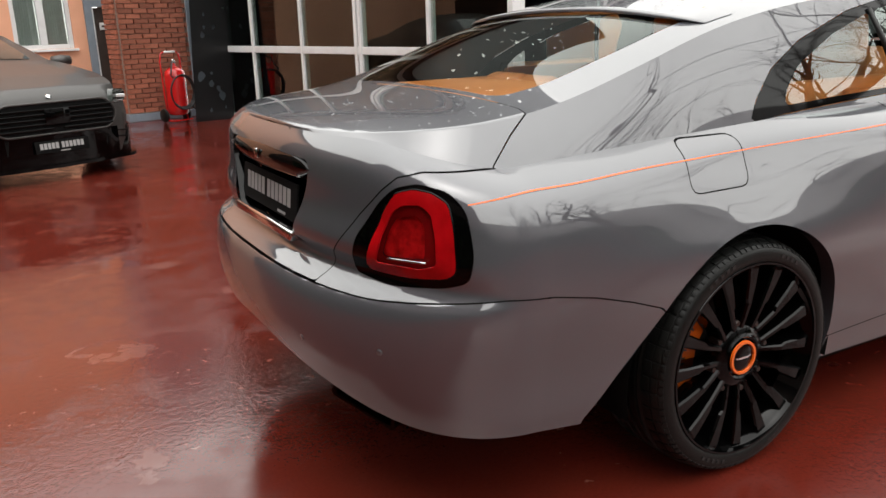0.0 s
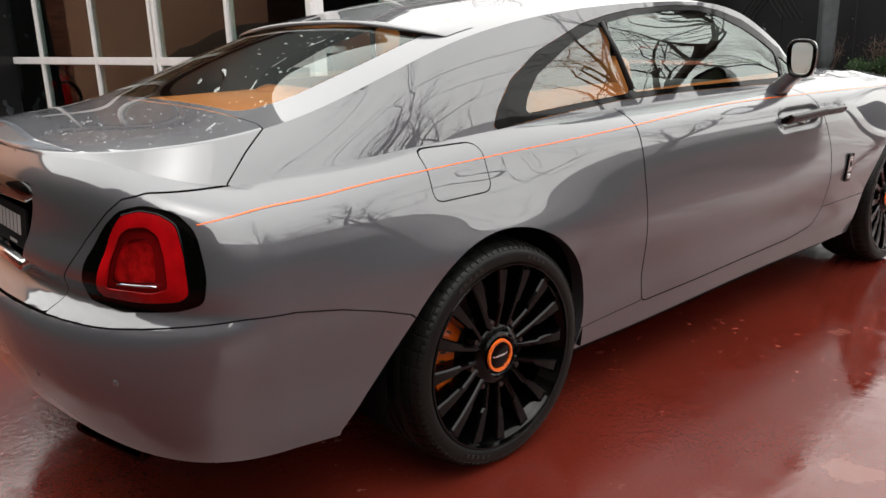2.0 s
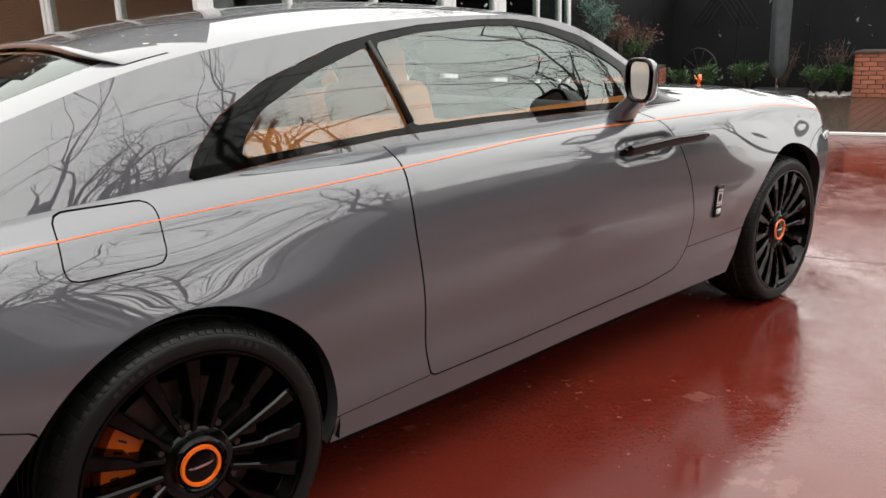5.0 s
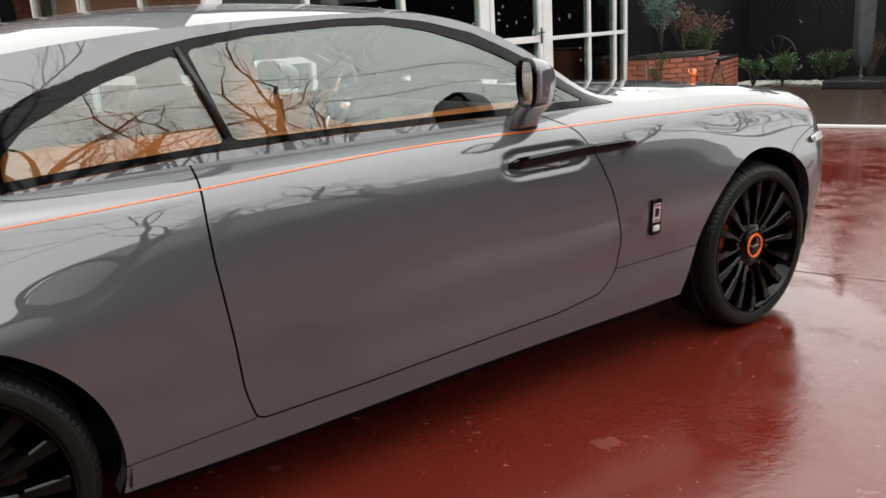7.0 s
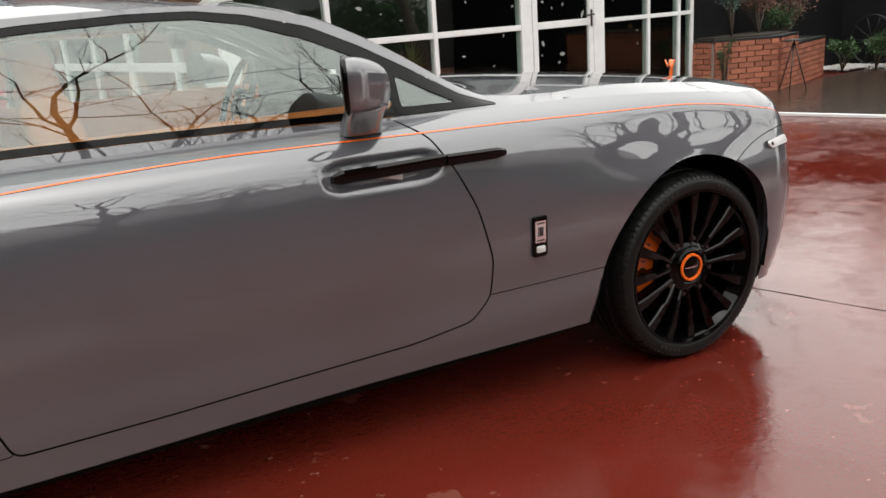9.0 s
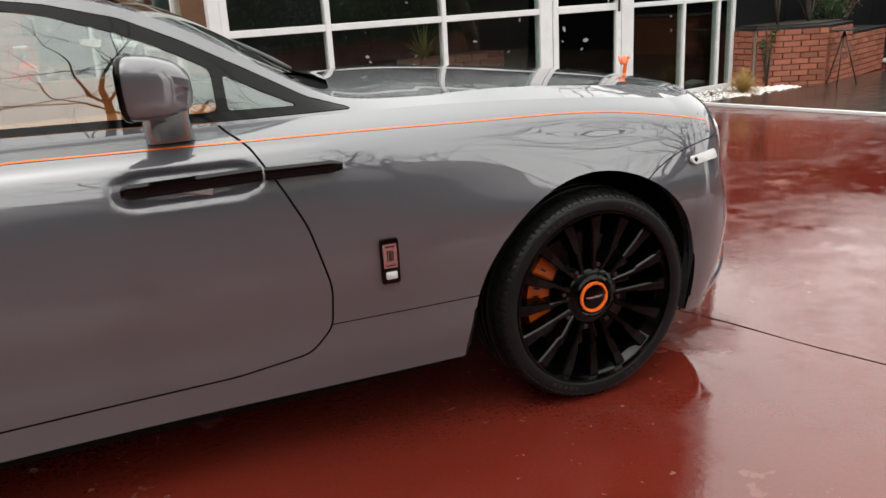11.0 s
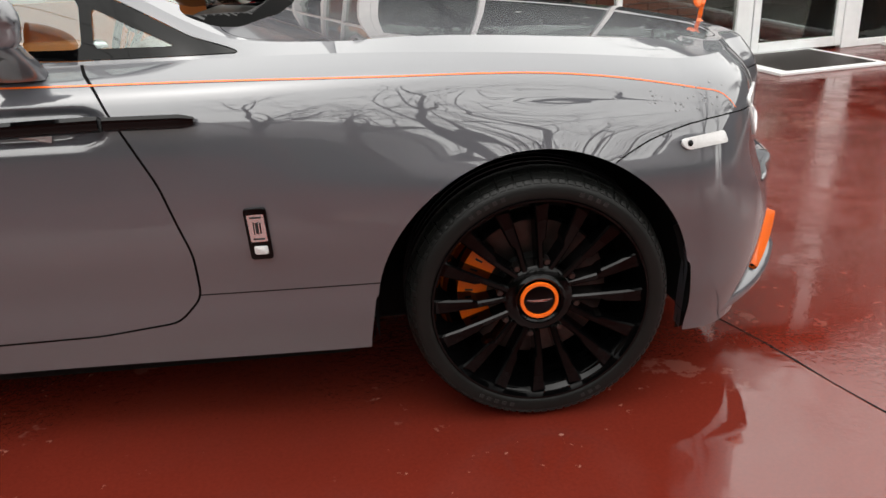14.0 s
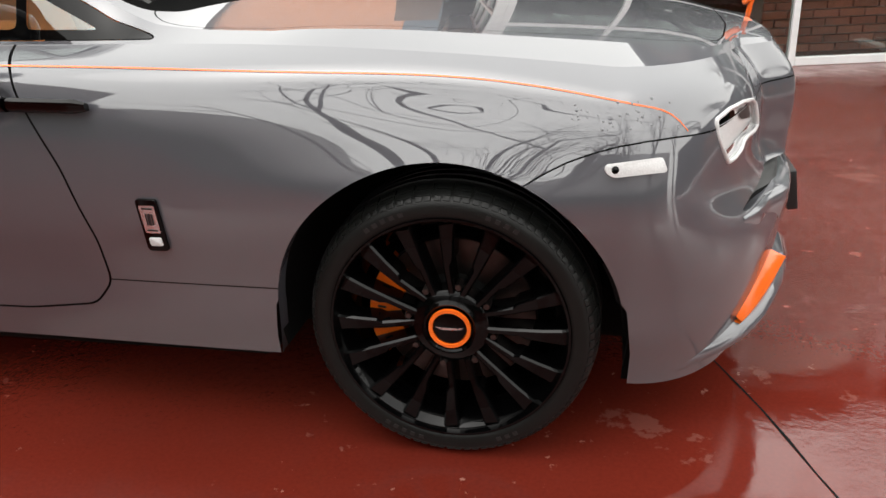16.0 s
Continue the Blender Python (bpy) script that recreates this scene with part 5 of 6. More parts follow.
for name, x0, x1, z0, z1 in (("stile", 3.72, 3.8, 0.03, 2.14), ("stile", 4.69, 4.77, 0.03, 2.14), ("rail", 3.801, 4.689, 0.03, 0.12), ("rail", 3.801, 4.689, 1.12, 1.2), ("rail", 3.801, 4.689, 2.06, 2.14)):
    bar_part(name, x0, x1, 0.002, 0.066, z0, z1, WHITE_FRAME, entrance)
for z0, z1 in ((0.12, 1.12), (1.2, 2.06)):
    pane = bar_part("pane", 3.8, 4.69, 0.03, 0.042, z0, z1, PANE, entrance, 0)
    pane.visible_shadow = False
bar_part("transom", 3.71, 4.775, 0.0, 0.07, 2.16, 2.24, WHITE_FRAME, entrance)
bar_part("top_pane", 3.71, 4.775, 0.03, 0.042, 2.24, 3.2, PANE, entrance, 0)
lever = bmesh.new()
span(4.715, 4.745, -0.012, 0.0, 1.1, 1.3, 0.006, lever, BUILD)
tube([in_build(4.73, -0.01, 1.24).translation, in_build(4.73, -0.05, 1.24).translation, in_build(4.6, -0.055, 1.235).translation], 0.01, 8, lever)
part("door_handle", lever, BLACK_SATIN, entrance, "black lever handle")

# pale chips on the glass, painting in the bright flecks that the panes mirror
MIRROR_FLECK = material("sticker_scrap", (0.3, 0.31, 0.3), rough=0.5, vary=0.2, scale=30)
fleck_rng = random.Random(41)
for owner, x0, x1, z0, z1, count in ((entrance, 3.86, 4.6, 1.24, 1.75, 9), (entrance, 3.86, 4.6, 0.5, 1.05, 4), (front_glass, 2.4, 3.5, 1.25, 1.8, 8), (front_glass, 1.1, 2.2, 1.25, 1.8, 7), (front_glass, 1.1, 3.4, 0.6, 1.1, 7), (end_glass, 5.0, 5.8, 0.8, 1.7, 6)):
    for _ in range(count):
        size, turn = fleck_rng.choice((0.02, 0.025, 0.03, 0.05)), fleck_rng.uniform(0, 180)
        shape = [(size * math.cos(a) * fleck_rng.uniform(0.6, 1.2), size * math.sin(a) * fleck_rng.uniform(0.25, 0.6)) for a in (0, 1.3, 2.4, 3.6, 5.0)]
        x, z = fleck_rng.uniform(x0, x1), fleck_rng.uniform(z0, z1)
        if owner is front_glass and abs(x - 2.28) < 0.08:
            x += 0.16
        part("sticker_scrap", prism(shape, 0.0015, None, in_build(x, 0.028 if owner is entrance else 0.0265, z) @ pose(0, 0, 0, 90, 0, 0) @ pose(0, 0, 0, 0, 0, turn)), MIRROR_FLECK, owner, smooth=False)

sill = thing("doorstep", Matrix(), "pale threshold step with a metal grating before the door", "doorstep", kind="structure")
part("slab", span(3.3, 4.42, -1.0, -0.005, 0.0, 0.03, 0.006, m=BUILD), WHITE_FRAME, sill)
for k in range(26):
    part("grating_bar", span(3.4, 4.34, -0.94 + k * 0.034, -0.925 + k * 0.034, 0.031, 0.037, m=BUILD), STEEL, sill, smooth=False)

CLADDING = material("black_metal_cladding", (0.008, 0.008, 0.009), rough=0.3, vary=0.2, scale=3)
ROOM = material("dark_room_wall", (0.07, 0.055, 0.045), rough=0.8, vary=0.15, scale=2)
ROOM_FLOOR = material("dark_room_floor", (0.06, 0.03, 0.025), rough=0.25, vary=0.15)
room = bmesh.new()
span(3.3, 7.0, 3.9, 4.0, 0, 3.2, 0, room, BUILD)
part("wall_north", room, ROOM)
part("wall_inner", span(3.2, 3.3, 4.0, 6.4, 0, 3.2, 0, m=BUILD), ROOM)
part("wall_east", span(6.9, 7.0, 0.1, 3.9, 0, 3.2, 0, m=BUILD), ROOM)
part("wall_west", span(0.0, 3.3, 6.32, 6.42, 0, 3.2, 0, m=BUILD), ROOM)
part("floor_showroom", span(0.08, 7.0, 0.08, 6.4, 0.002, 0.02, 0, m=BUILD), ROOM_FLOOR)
part("ceiling", span(-0.3, 7.1, -0.3, 6.5, 3.22, 3.4, 0, m=BUILD), CLADDING)
for o, lab in (("wall_north", "dark showroom back wall"), ("wall_inner", "dark showroom partition"), ("wall_east", "dark showroom end wall"), ("wall_west", "dark showroom end wall"), ("floor_showroom", "dark showroom floor"), ("ceiling", "flat showroom roof edged in black")):
    tagged(bpy.data.objects[o], lab, "wall" if "wall" in o else o.split("_")[0], kind="structure")


def perforated(name, w, h, n, m, seed, label, parent=None, cell=0.04, small=0.03, big=0.1):
    """A black metal sheet with scattered angular cut-outs."""
    rnd = random.Random(seed)
    nx, nz = int(w / cell) + 1, int(h / cell) + 1
    X, Z = np.meshgrid(np.linspace(0, w, nx), np.linspace(0, h, nz), indexing="ij")
    pts = np.stack([X.ravel(), 0 * X.ravel(), Z.ravel()], 1)
    holes = []
    for _ in range(n):
        cx, cz, r, a0 = rnd.uniform(0.05, w - 0.05), rnd.uniform(0.05, h - 0.05), rnd.uniform(small, big), rnd.uniform(0, 6)
        k = rnd.choice((3, 4, 4, 5))
        holes.append([(cx + r * rnd.uniform(0.5, 1) * math.cos(a0 + 6.283 * j / k), cz + r * rnd.uniform(0.7, 1.3) * math.sin(a0 + 6.283 * j / k)) for j in range(k)])

    def solid(u, v):
        d = np.full(u.shape, 9.0)
        for hole in holes:
            cx, cz = np.mean(hole, 0)
            near = (np.abs(u - cx) < 0.35) & (np.abs(v - cz) < 0.35)
            d[near] = np.minimum(d[near], -inside(u[near], v[near], hole))
        return d

    p, c, f = clip((pts, pts[:, [0, 2]], grid_faces(nx, nz)), solid)
    bm = bmesh.new()
    vs_ = [bm.verts.new(m @ Vector(q)) for q in p]
    for face in f:
        bm.faces.new([vs_[i] for i in face])
    back = bmesh.ops.duplicate(bm, geom=bm.faces[:])["geom"]
    shift = (m.to_3x3() @ Vector((0, 0.012, 0)))
    for v in {e for e in back if isinstance(e, bmesh.types.BMVert)}:
        v.co += shift
    return part(name, bm, CLADDING, parent, label, smooth=False)


crown_b = perforated("cladding_panel", 6.8, 1.5, 230, in_build(-0.32, -0.3, 3.2, 90), 4, "black perforated metal parapet", small=0.02, big=0.06)
leaning = perforated("cladding_panel", 0.62, 5.6, 46, in_build(-0.62, 6.12, 0.0) @ pose(0, 0, 0, 0, 3, 0), 8, "tall black perforated metal panel beside the brick pier", small=0.035, big=0.085)
# added pale board: shuts out the sky and colours the holes as silver glints
part("backing", span(-0.5, 0.02, 6.34, 6.36, 0, 3.4, m=BUILD), GREY_WALL, leaning, smooth=False)
for o in (crown_b, leaning):
    tagged(o, category="cladding", kind="structure")
# added screen with a white board behind: imitates flecks the front panes mirror
screen_in = perforated("screen_panel", 3.4, 2.6, 40, in_build(0.3, 2.4, 0.25), 12, "black perforated screen, added for the flecks mirrored in the panes", small=0.012, big=0.035)
tagged(screen_in, category="screen")
part("screen_backing", span(0.3, 3.7, 2.5, 2.52, 0.25, 2.9, 0, m=BUILD), WHITE_FRAME, screen_in, "white board added to brighten the screen's mirrored flecks")

# far black fence
fence = thing("wall_fence", Matrix(), "tall black panelled boundary wall", "wall", kind="structure")
for k in range(4):
    part("panel", span(6.93 + 1.12 * k, 6.93 + 1.12 * k + 1.11, 0.06, 0.14, 0, 2.2, 0.006, m=BUILD), BLACK_WALL, fence, smooth=False)
for k in range(9):
    part("panel", span(11.4, 11.5, 0.1 - 1.3 * (k + 1), 0.1 - 1.3 * k - 0.01, 0, 2.2, 0.006, m=BUILD), BLACK_WALL, fence, smooth=False)
specks = bmesh.new()
rs = random.Random(21)
for _ in range(60):
    y, z = rs.uniform(-7, 0), rs.uniform(0.8, 2.6)
    prism([(rs.uniform(-0.03, 0.03) + q * 0.02, rs.uniform(-0.05, 0.05)) for q in (0, 1, 0.5)], 0.004, specks, BUILD @ pose(11.396, y, z, 90, 0, -90))
part("paint_chip", specks, GREY_WALL, fence, "scattered pale chips in the black paint", smooth=False)

# lattice strip on the fence
lat = thing("trellis", Matrix(), "black lattice trellis on the boundary wall", "trellis")
for k in range(9):
    part("slat", box(0.012, 0.02, 1.5, in_build(11.37, -0.75 - 0.1 * (k % 5), 1.9) @ pose(0, 0, 0, 35 if k > 4 else -35, 0, 0)), BLACK_SATIN, lat, smooth=False)


# ---- bricks ----
def brick_mesh(length, height=0.063, depth=0.05):
    bm = box(length, depth, height, None, 0.004)
    me = bpy.data.meshes.new("brick")
    bm.to_mesh(me)
    bm.free()
    me.materials.append(BRICK)
    return me


FULL, HALF = brick_mesh(0.213), brick_mesh(0.1)


def lay(parent, m, length, height, turn_corner=0.0):
    """Running bond on a face: m has x along it, z up, -y outwards."""
    rows = int(height / 0.0735)
    for r in range(rows):
        x = 0.0
        if r % 2:
            put_brick(parent, HALF, m, 0.05, r)
            x = 0.112
        while x + 0.213 <= length + 0.02:
            put_brick(parent, FULL, m, x + 0.1065, r)
            x += 0.225
        if length - x > 0.06:
            put_brick(parent, HALF, m, x + 0.05, r)


def put_brick(parent, me, m, x, r):
    ob = bpy.data.objects.new("brick", me)
    scene.collection.objects.link(ob)
    ob.parent = parent
    ob.matrix_basis = m @ pose(x, 0.018 + random.uniform(-0.002, 0.002), 0.0735 * r + 0.036, 0, 0, random.uniform(-0.4, 0.4))
    return ob


pier = thing("wall_pier", Matrix(), "red brick pier on a grey plinth", "brick pier", kind="structure")
part("core", span(-1.28, -0.2, 7.0, 7.5, 0.0, 3.6, m=BUILD), MORTAR, pier, smooth=False)
part("plinth", span(-1.32, -0.16, 6.945, 7.52, 0.0, 0.12, 0.01, m=BUILD), GREY_WALL, pier, smooth=False)
lay(pier, in_build(-1.28, 6.97, 0.13), 1.08, 2.3)
lay(pier, in_build(-1.31, 7.5, 0.13, -90), 0.5, 2.3)

# pink house, grey door recess
house = thing("wall_pink_house", Matrix(), "salmon rendered house wall with a white window", "house wall", kind="structure")
part("wall", span(-9, -2.27, 8.9, 9.2, 0, 6.0, m=BUILD), PINK, house, smooth=False)
part("wall", span(-2.27, -1.36, 8.9, 9.2, 0, 1.1, m=BUILD), PINK, house, smooth=False)
part("wall", span(-2.27, -1.36, 8.9, 9.2, 2.4, 6.0, m=BUILD), PINK, house, smooth=False)
part("eaves", span(-9.2, 0.8, 8.6, 9.3, 6.002, 6.12, 0.02, m=BUILD), BLACK_SATIN, house, "dark eaves", smooth=False)
part("wall", span(-1.36, -1.14, 8.9, 9.2, 0, 6.0, m=BUILD), PINK, house, smooth=False)
hw = thing("window_4", Matrix(), "white two-leaf window with pale curtains in the salmon wall", "window", kind="structure")
for x0, x1, z0, z1 in ((-2.27, -2.2, 1.1, 2.4), (-1.43, -1.36, 1.1, 2.4), (-1.87, -1.76, 1.171, 2.329), (-2.199, -1.431, 1.1, 1.17), (-2.199, -1.431, 2.33, 2.4)):
    bar_part("frame", x0, x1, 8.92, 8.99, z0, z1, WHITE_FRAME, hw)
bar_part("sill", -2.32, -1.31, 8.84, 8.93, 1.06, 1.098, WHITE_FRAME, hw)
CURTAIN = material("pale_curtain", (0.5, 0.55, 0.52), rough=0.9, vary=0.08)
for x0, x1 in ((-2.2, -1.87), (-1.76, -1.43)):
    p = bar_part("pane", x0, x1, 8.945, 8.955, 1.17, 2.33, PANE, hw, 0)
    p.visible_shadow = False
    cur = bmesh.new()
    n = 30
    a = [cur.verts.new(BUILD @ Vector((x0 + (x1 - x0) * k / n, 9.02 + 0.012 * math.sin(k * 1.9), 1.15))) for k in range(n + 1)]
    b = [cur.verts.new(BUILD @ Vector((x0 + (x1 - x0) * k / n, 9.02 + 0.012 * math.sin(k * 1.9), 2.36))) for k in range(n + 1)]
    for k in range(n):
        cur.faces.new((a[k], a[k + 1], b[k + 1], b[k]))
    part("curtain", cur, CURTAIN, hw)
recess = thing("wall_grey_recess", Matrix(), "blue-grey painted recess beside the brick pier", "wall", kind="structure")
part("wall", span(-1.139, -1.02, 8.86, 9.2, 0, 6.0, m=BUILD), GREY_WALL, recess, smooth=False)
part("wall", span(-1.019, -0.721, 8.9, 9.2, 1.76, 6.0, m=BUILD), GREY_WALL, recess, smooth=False)
part("wall", span(-0.72, 0.6, 8.86, 9.2, 0, 6.0, m=BUILD), GREY_WALL, recess, smooth=False)
BROWN = material("dark_brown_door", (0.045, 0.032, 0.026), rough=0.5, vary=0.15)
bd = thing("door_2", Matrix(), "dark brown door in a white frame with a small notice", "door", kind="structure")
part("leaf", span(-0.985, -0.722, 8.95, 8.99, 0, 1.74, 0.004, m=BUILD), BROWN, bd, smooth=False)
part("frame", span(-1.019, -0.986, 8.9, 8.99, 0, 1.755, 0.004, m=BUILD), WHITE_FRAME, bd, smooth=False)
sign = part("notice", span(-0.9, -0.76, 8.935, 8.948, 1.38, 1.5, 0.002, m=BUILD), WHITE_FRAME, bd, "white notice with a dark pictogram", smooth=False)
part("pictogram", span(-0.87, -0.79, 8.931, 8.934, 1.425, 1.455, m=BUILD), BLACK_SATIN, sign, smooth=False)

# decking, its pale kerb and the pebble bed
deck = thing("deck_terrace", Matrix(), "dark wet timber decking with a pale edge strip", "decking", kind="structure")
for k in range(58):
    y1 = -0.75 - 0.145 * k
    x0 = 5.33 - (y1 + 0.48) * 0.15
    bm = span(x0 + 0.06, 11.38, y1 - 0.139, y1, 0.004, 0.03, 0.004, m=BUILD)
    part("plank", bm, DECK, deck, smooth=False)
ks = bmesh.new()
for a, b in (((5.26, -0.05), (6.6, -9.4)),):
    pa, pb = in_build(*a, 0.0).translation, in_build(*b, 0.0).translation
    d = (pb - pa)
    box(d.length, 0.06, 0.034, Matrix.Translation((pa + pb) / 2 + Vector((0, 0, 0.017))) @ d.to_track_quat("X", "Z").to_matrix().to_4x4(), 0.005, ks)
part("edge_strip", ks, WHITE_FRAME, deck, smooth=False)
# ---- plants, planters and other things of the yard ----
def leaf_cloud(n, place, size, seed, bend=0.3):
    """Many small folded leaves; place(random) gives a middle and a way out."""
    r = random.Random(seed)
    verts, faces = [], []
    for _ in range(n):
        c, d = place(r)
        d = (d + Vector((r.gauss(0, 0.4), r.gauss(0, 0.4), r.gauss(0, 0.4)))).normalized()
        s = size * r.uniform(0.5, 1.3)
        side = d.orthogonal().normalized()
        side.rotate(Matrix.Rotation(r.uniform(0, 6.28), 3, d))
        k = len(verts)
        verts += [c, c + d * s * 0.5 + side * s * 0.28, c + d * s, c + d * s * 0.5 - side * s * 0.28]
        faces += [(k, k + 1, k + 2), (k, k + 2, k + 3)]
    return verts, faces


def shrub(name, m, height, radius, leaves, size, mat, label, seed, category="shrub", stems=7, conic=0.0):
    r = random.Random(seed)
    root = thing(name, m, label, category)
    bm = bmesh.new()
    tips = []
    for k in range(stems):
        a, lean = r.uniform(0, 6.28), r.uniform(0.2, 1.0) * radius
        h = height * r.uniform(0.65, 1.0) * (1 - conic * lean / radius)
        pts = [(0, 0, 0), (0.3 * lean * math.cos(a), 0.3 * lean * math.sin(a), 0.35 * h), (0.7 * lean * math.cos(a + 0.2), 0.7 * lean * math.sin(a + 0.2), 0.7 * h), (lean * math.cos(a + 0.3), lean * math.sin(a + 0.3), h)]
        tube(pts, [0.012, 0.01, 0.007, 0.003], 5, bm)
        for _ in range(3):
            b = r.uniform(0.4, 0.9)
            p = Vector(pts[1]).lerp(Vector(pts[3]), b)
            q = p + Vector((r.gauss(0, 0.3), r.gauss(0, 0.3), r.uniform(0.1, 0.5))) * radius * 0.8
            tube([p, p.lerp(q, 0.5) + Vector((0, 0, 0.02)), q], [0.006, 0.004, 0.002], 4, bm)
            tips.append((p, q))
        tips.append((Vector(pts[1]), Vector(pts[3])))
    part("branchwork", bm, BARK, root)

    def place(q):
        p, e = q.choice(tips)
        c = p.lerp(e, q.uniform(0.25, 1.05)) + Vector((q.gauss(0, 1), q.gauss(0, 1), q.gauss(0, 1))) * radius * 0.12
        return c, (e - p).normalized() + Vector((c.x, c.y, 0.1)) * 0.5

    v, f = leaf_cloud(leaves, place, size, seed + 1)
    tagged(data_part("foliage", v, f, mat, root, smooth=False), kind="stuff")
    return root


def blades(name, m, n, length, width, mat, label, seed, category, droop=0.5, spread=0.9):
    """A tuft of narrow arching leaves from one foot."""
    r = random.Random(seed)
    root = thing(name, m, label, category)
    verts, faces = [], []
    for _ in range(n):
        a, tilt, ln = r.uniform(0, 6.28), r.uniform(0.1, spread), length * r.uniform(0.6, 1.1)
        d, side = Vector((math.cos(a), math.sin(a), 0)), Vector((-math.sin(a), math.cos(a), 0))
        for k in range(4):
            t = k / 3
            c = d * (ln * math.sin(tilt) * t) + Vector((0, 0, ln * math.cos(tilt) * t - droop * ln * tilt * t * t))
            w = width * (1 - t) ** 0.7 * 0.5 + 0.0005
            verts += [c - side * w, c + side * w]
        b = len(verts) - 8
        faces += [(b + 2 * k, b + 2 * k + 1, b + 2 * k + 3, b + 2 * k + 2) for k in range(3)]
    tagged(data_part("leaves", verts, faces, mat, root, smooth=False), kind="stuff")
    part("foot", lathe([(0, 0), (0.04, 0), (0.03, 0.04), (0, 0.05)], 8), BARK, root)
    return root


# brick planter by the showroom's end: a taller block at the corner, a lower wall behind
A, B, C = Vector((6.9, -0.3, 0)), Vector((7.65, -0.85, 0)), Vector((9.85, -0.38, 0))
ab, bc = (B - A).length, (C - B).length
turn_ab, turn_bc = math.degrees(math.atan2(B.y - A.y, B.x - A.x)), math.degrees(math.atan2(C.y - B.y, C.x - B.x))
planter = thing("planter", Matrix(), "red brick raised planter with pale mortar joints", "planter")
part("core", prism([(A.x, A.y), (B.x, B.y), (8.4, -0.69), (8.4, 0.05), (6.9, 0.05)], 0.735, None, BUILD @ pose(0, 0, 0)), MORTAR, planter, smooth=False)
part("core", prism([(8.41, -0.685), (C.x, C.y), (C.x, 0.05), (8.41, 0.05)], 0.59, None, BUILD), MORTAR, planter, smooth=False)
part("coping", prism([(A.x - 0.02, A.y - 0.02), (B.x, B.y - 0.035), (8.42, -0.72), (8.42, 0.05), (6.88, 0.05)], 0.03, None, BUILD @ pose(0, 0, 0.737), 0.006), BLACK_SATIN, planter, smooth=False)
part("coping", prism([(8.43, -0.715), (C.x + 0.02, C.y - 0.03), (C.x + 0.02, 0.05), (8.43, 0.05)], 0.03, None, BUILD @ pose(0, 0, 0.592), 0.006), BLACK_SATIN, planter, smooth=False)
part("soil", prism([(7.0, -0.25), (7.62, -0.7), (8.35, -0.6), (8.35, 0.03), (7.0, 0.03)], 0.02, None, BUILD @ pose(0, 0, 0.768)), SOIL, planter, smooth=False)
lay(planter, in_build(6.87, 0.05, 0.0, -90), 0.37, 0.737)
lay(planter, BUILD @ Matrix.Translation(A) @ pose(0, -0.03, 0.0, 0, 0, turn_ab), ab + 0.02, 0.737)
lay(planter, BUILD @ Matrix.Translation(B) @ pose(0, -0.03, 0.0, 0, 0, turn_bc), 0.78, 0.737)
lay(planter, BUILD @ Matrix.Translation(B) @ pose(0, -0.03, 0.0, 0, 0, turn_bc) @ pose(0.79, 0, 0), bc - 0.79, 0.59)
planter2 = thing("planter", Matrix(), "red brick raised planter on the decking by the black wall", "planter")
part("core", span(10.55, 11.39, -5.6, -3.45, 0.03, 0.75, m=BUILD), MORTAR, planter2, smooth=False)
part("coping", span(10.5, 11.395, -5.62, -3.4, 0.752, 0.79, 0.006, m=BUILD), BARK, planter2, smooth=False)
lay(planter2, in_build(10.52, -3.45, 0.03, -90), 2.15, 0.74)
lay(planter2, in_build(11.38, -3.42, 0.03, 180), 0.84, 0.74)
blades("grass_tuft", in_build(10.95, -4.2, 0.79), 160, 0.16, 0.006, STRAW, "low dry grass in the brick planter", 6, "grass")

shrub("dwarf_tree", in_build(7.35, -0.3, 0.78), 1.05, 0.34, 5200, 0.032, LEAF_BLUE, "blue-grey clipped dwarf conifer in the brick planter", 31, "dwarf tree", stems=10)
shrub("shrub", in_build(8.05, -0.3, 0.78), 0.75, 0.4, 1100, 0.04, LEAF_DRY, "russet half-bare shrub in the brick planter", 32, stems=14)
shrub("shrub", in_build(8.9, -0.25, 0.6), 0.75, 0.45, 900, 0.04, LEAF_DRY, "russet half-bare shrub in the brick planter", 33, stems=16)
shrub("shrub", in_build(8.5, -0.35, 0.62), 0.45, 0.3, 1300, 0.035, LEAF, "small green shrub in the brick planter", 34)
for k, (x, y, h, r0, mt, lab) in enumerate(((10.6, -0.9, 0.5, 0.28, LEAF, "green conifer shrub before the black wall"), (10.9, -1.6, 0.55, 0.32, LEAF, "green conifer shrub before the black wall"), (10.9, -2.75, 0.5, 0.26, LEAF, "green conifer shrub before the black wall"), (10.95, -3.15, 0.55, 0.25, LEAF, "green conifer shrub before the black wall"),
                                       (11.0, -2.2, 0.9, 0.4, LEAF_DRY, "bare reddish shrub before the black wall"), (11.05, -3.0, 1.0, 0.42, LEAF_DRY, "bare reddish shrub before the black wall"), (10.3, -0.5, 0.5, 0.22, LEAF, "green conifer shrub before the black wall"))):
    shrub("shrub", in_build(x, y, 0.03), h, r0, 1500 if mt is LEAF else 260, 0.045 if mt is LEAF else 0.03, mt, lab, 50 + k, stems=12)
blades("grass_tuft", in_build(6.39, -0.53, 0.02), 900, 0.33, 0.006, STRAW, "straw-coloured ornamental grass in white pebbles", 7, "grass", droop=0.3, spread=1.25)
shrub("climbing_plant", in_build(6.98, -0.45, 0.0), 0.85, 0.16, 260, 0.035, LEAF, "thin climbing plant on the brick planter", 61, "climber", stems=5)


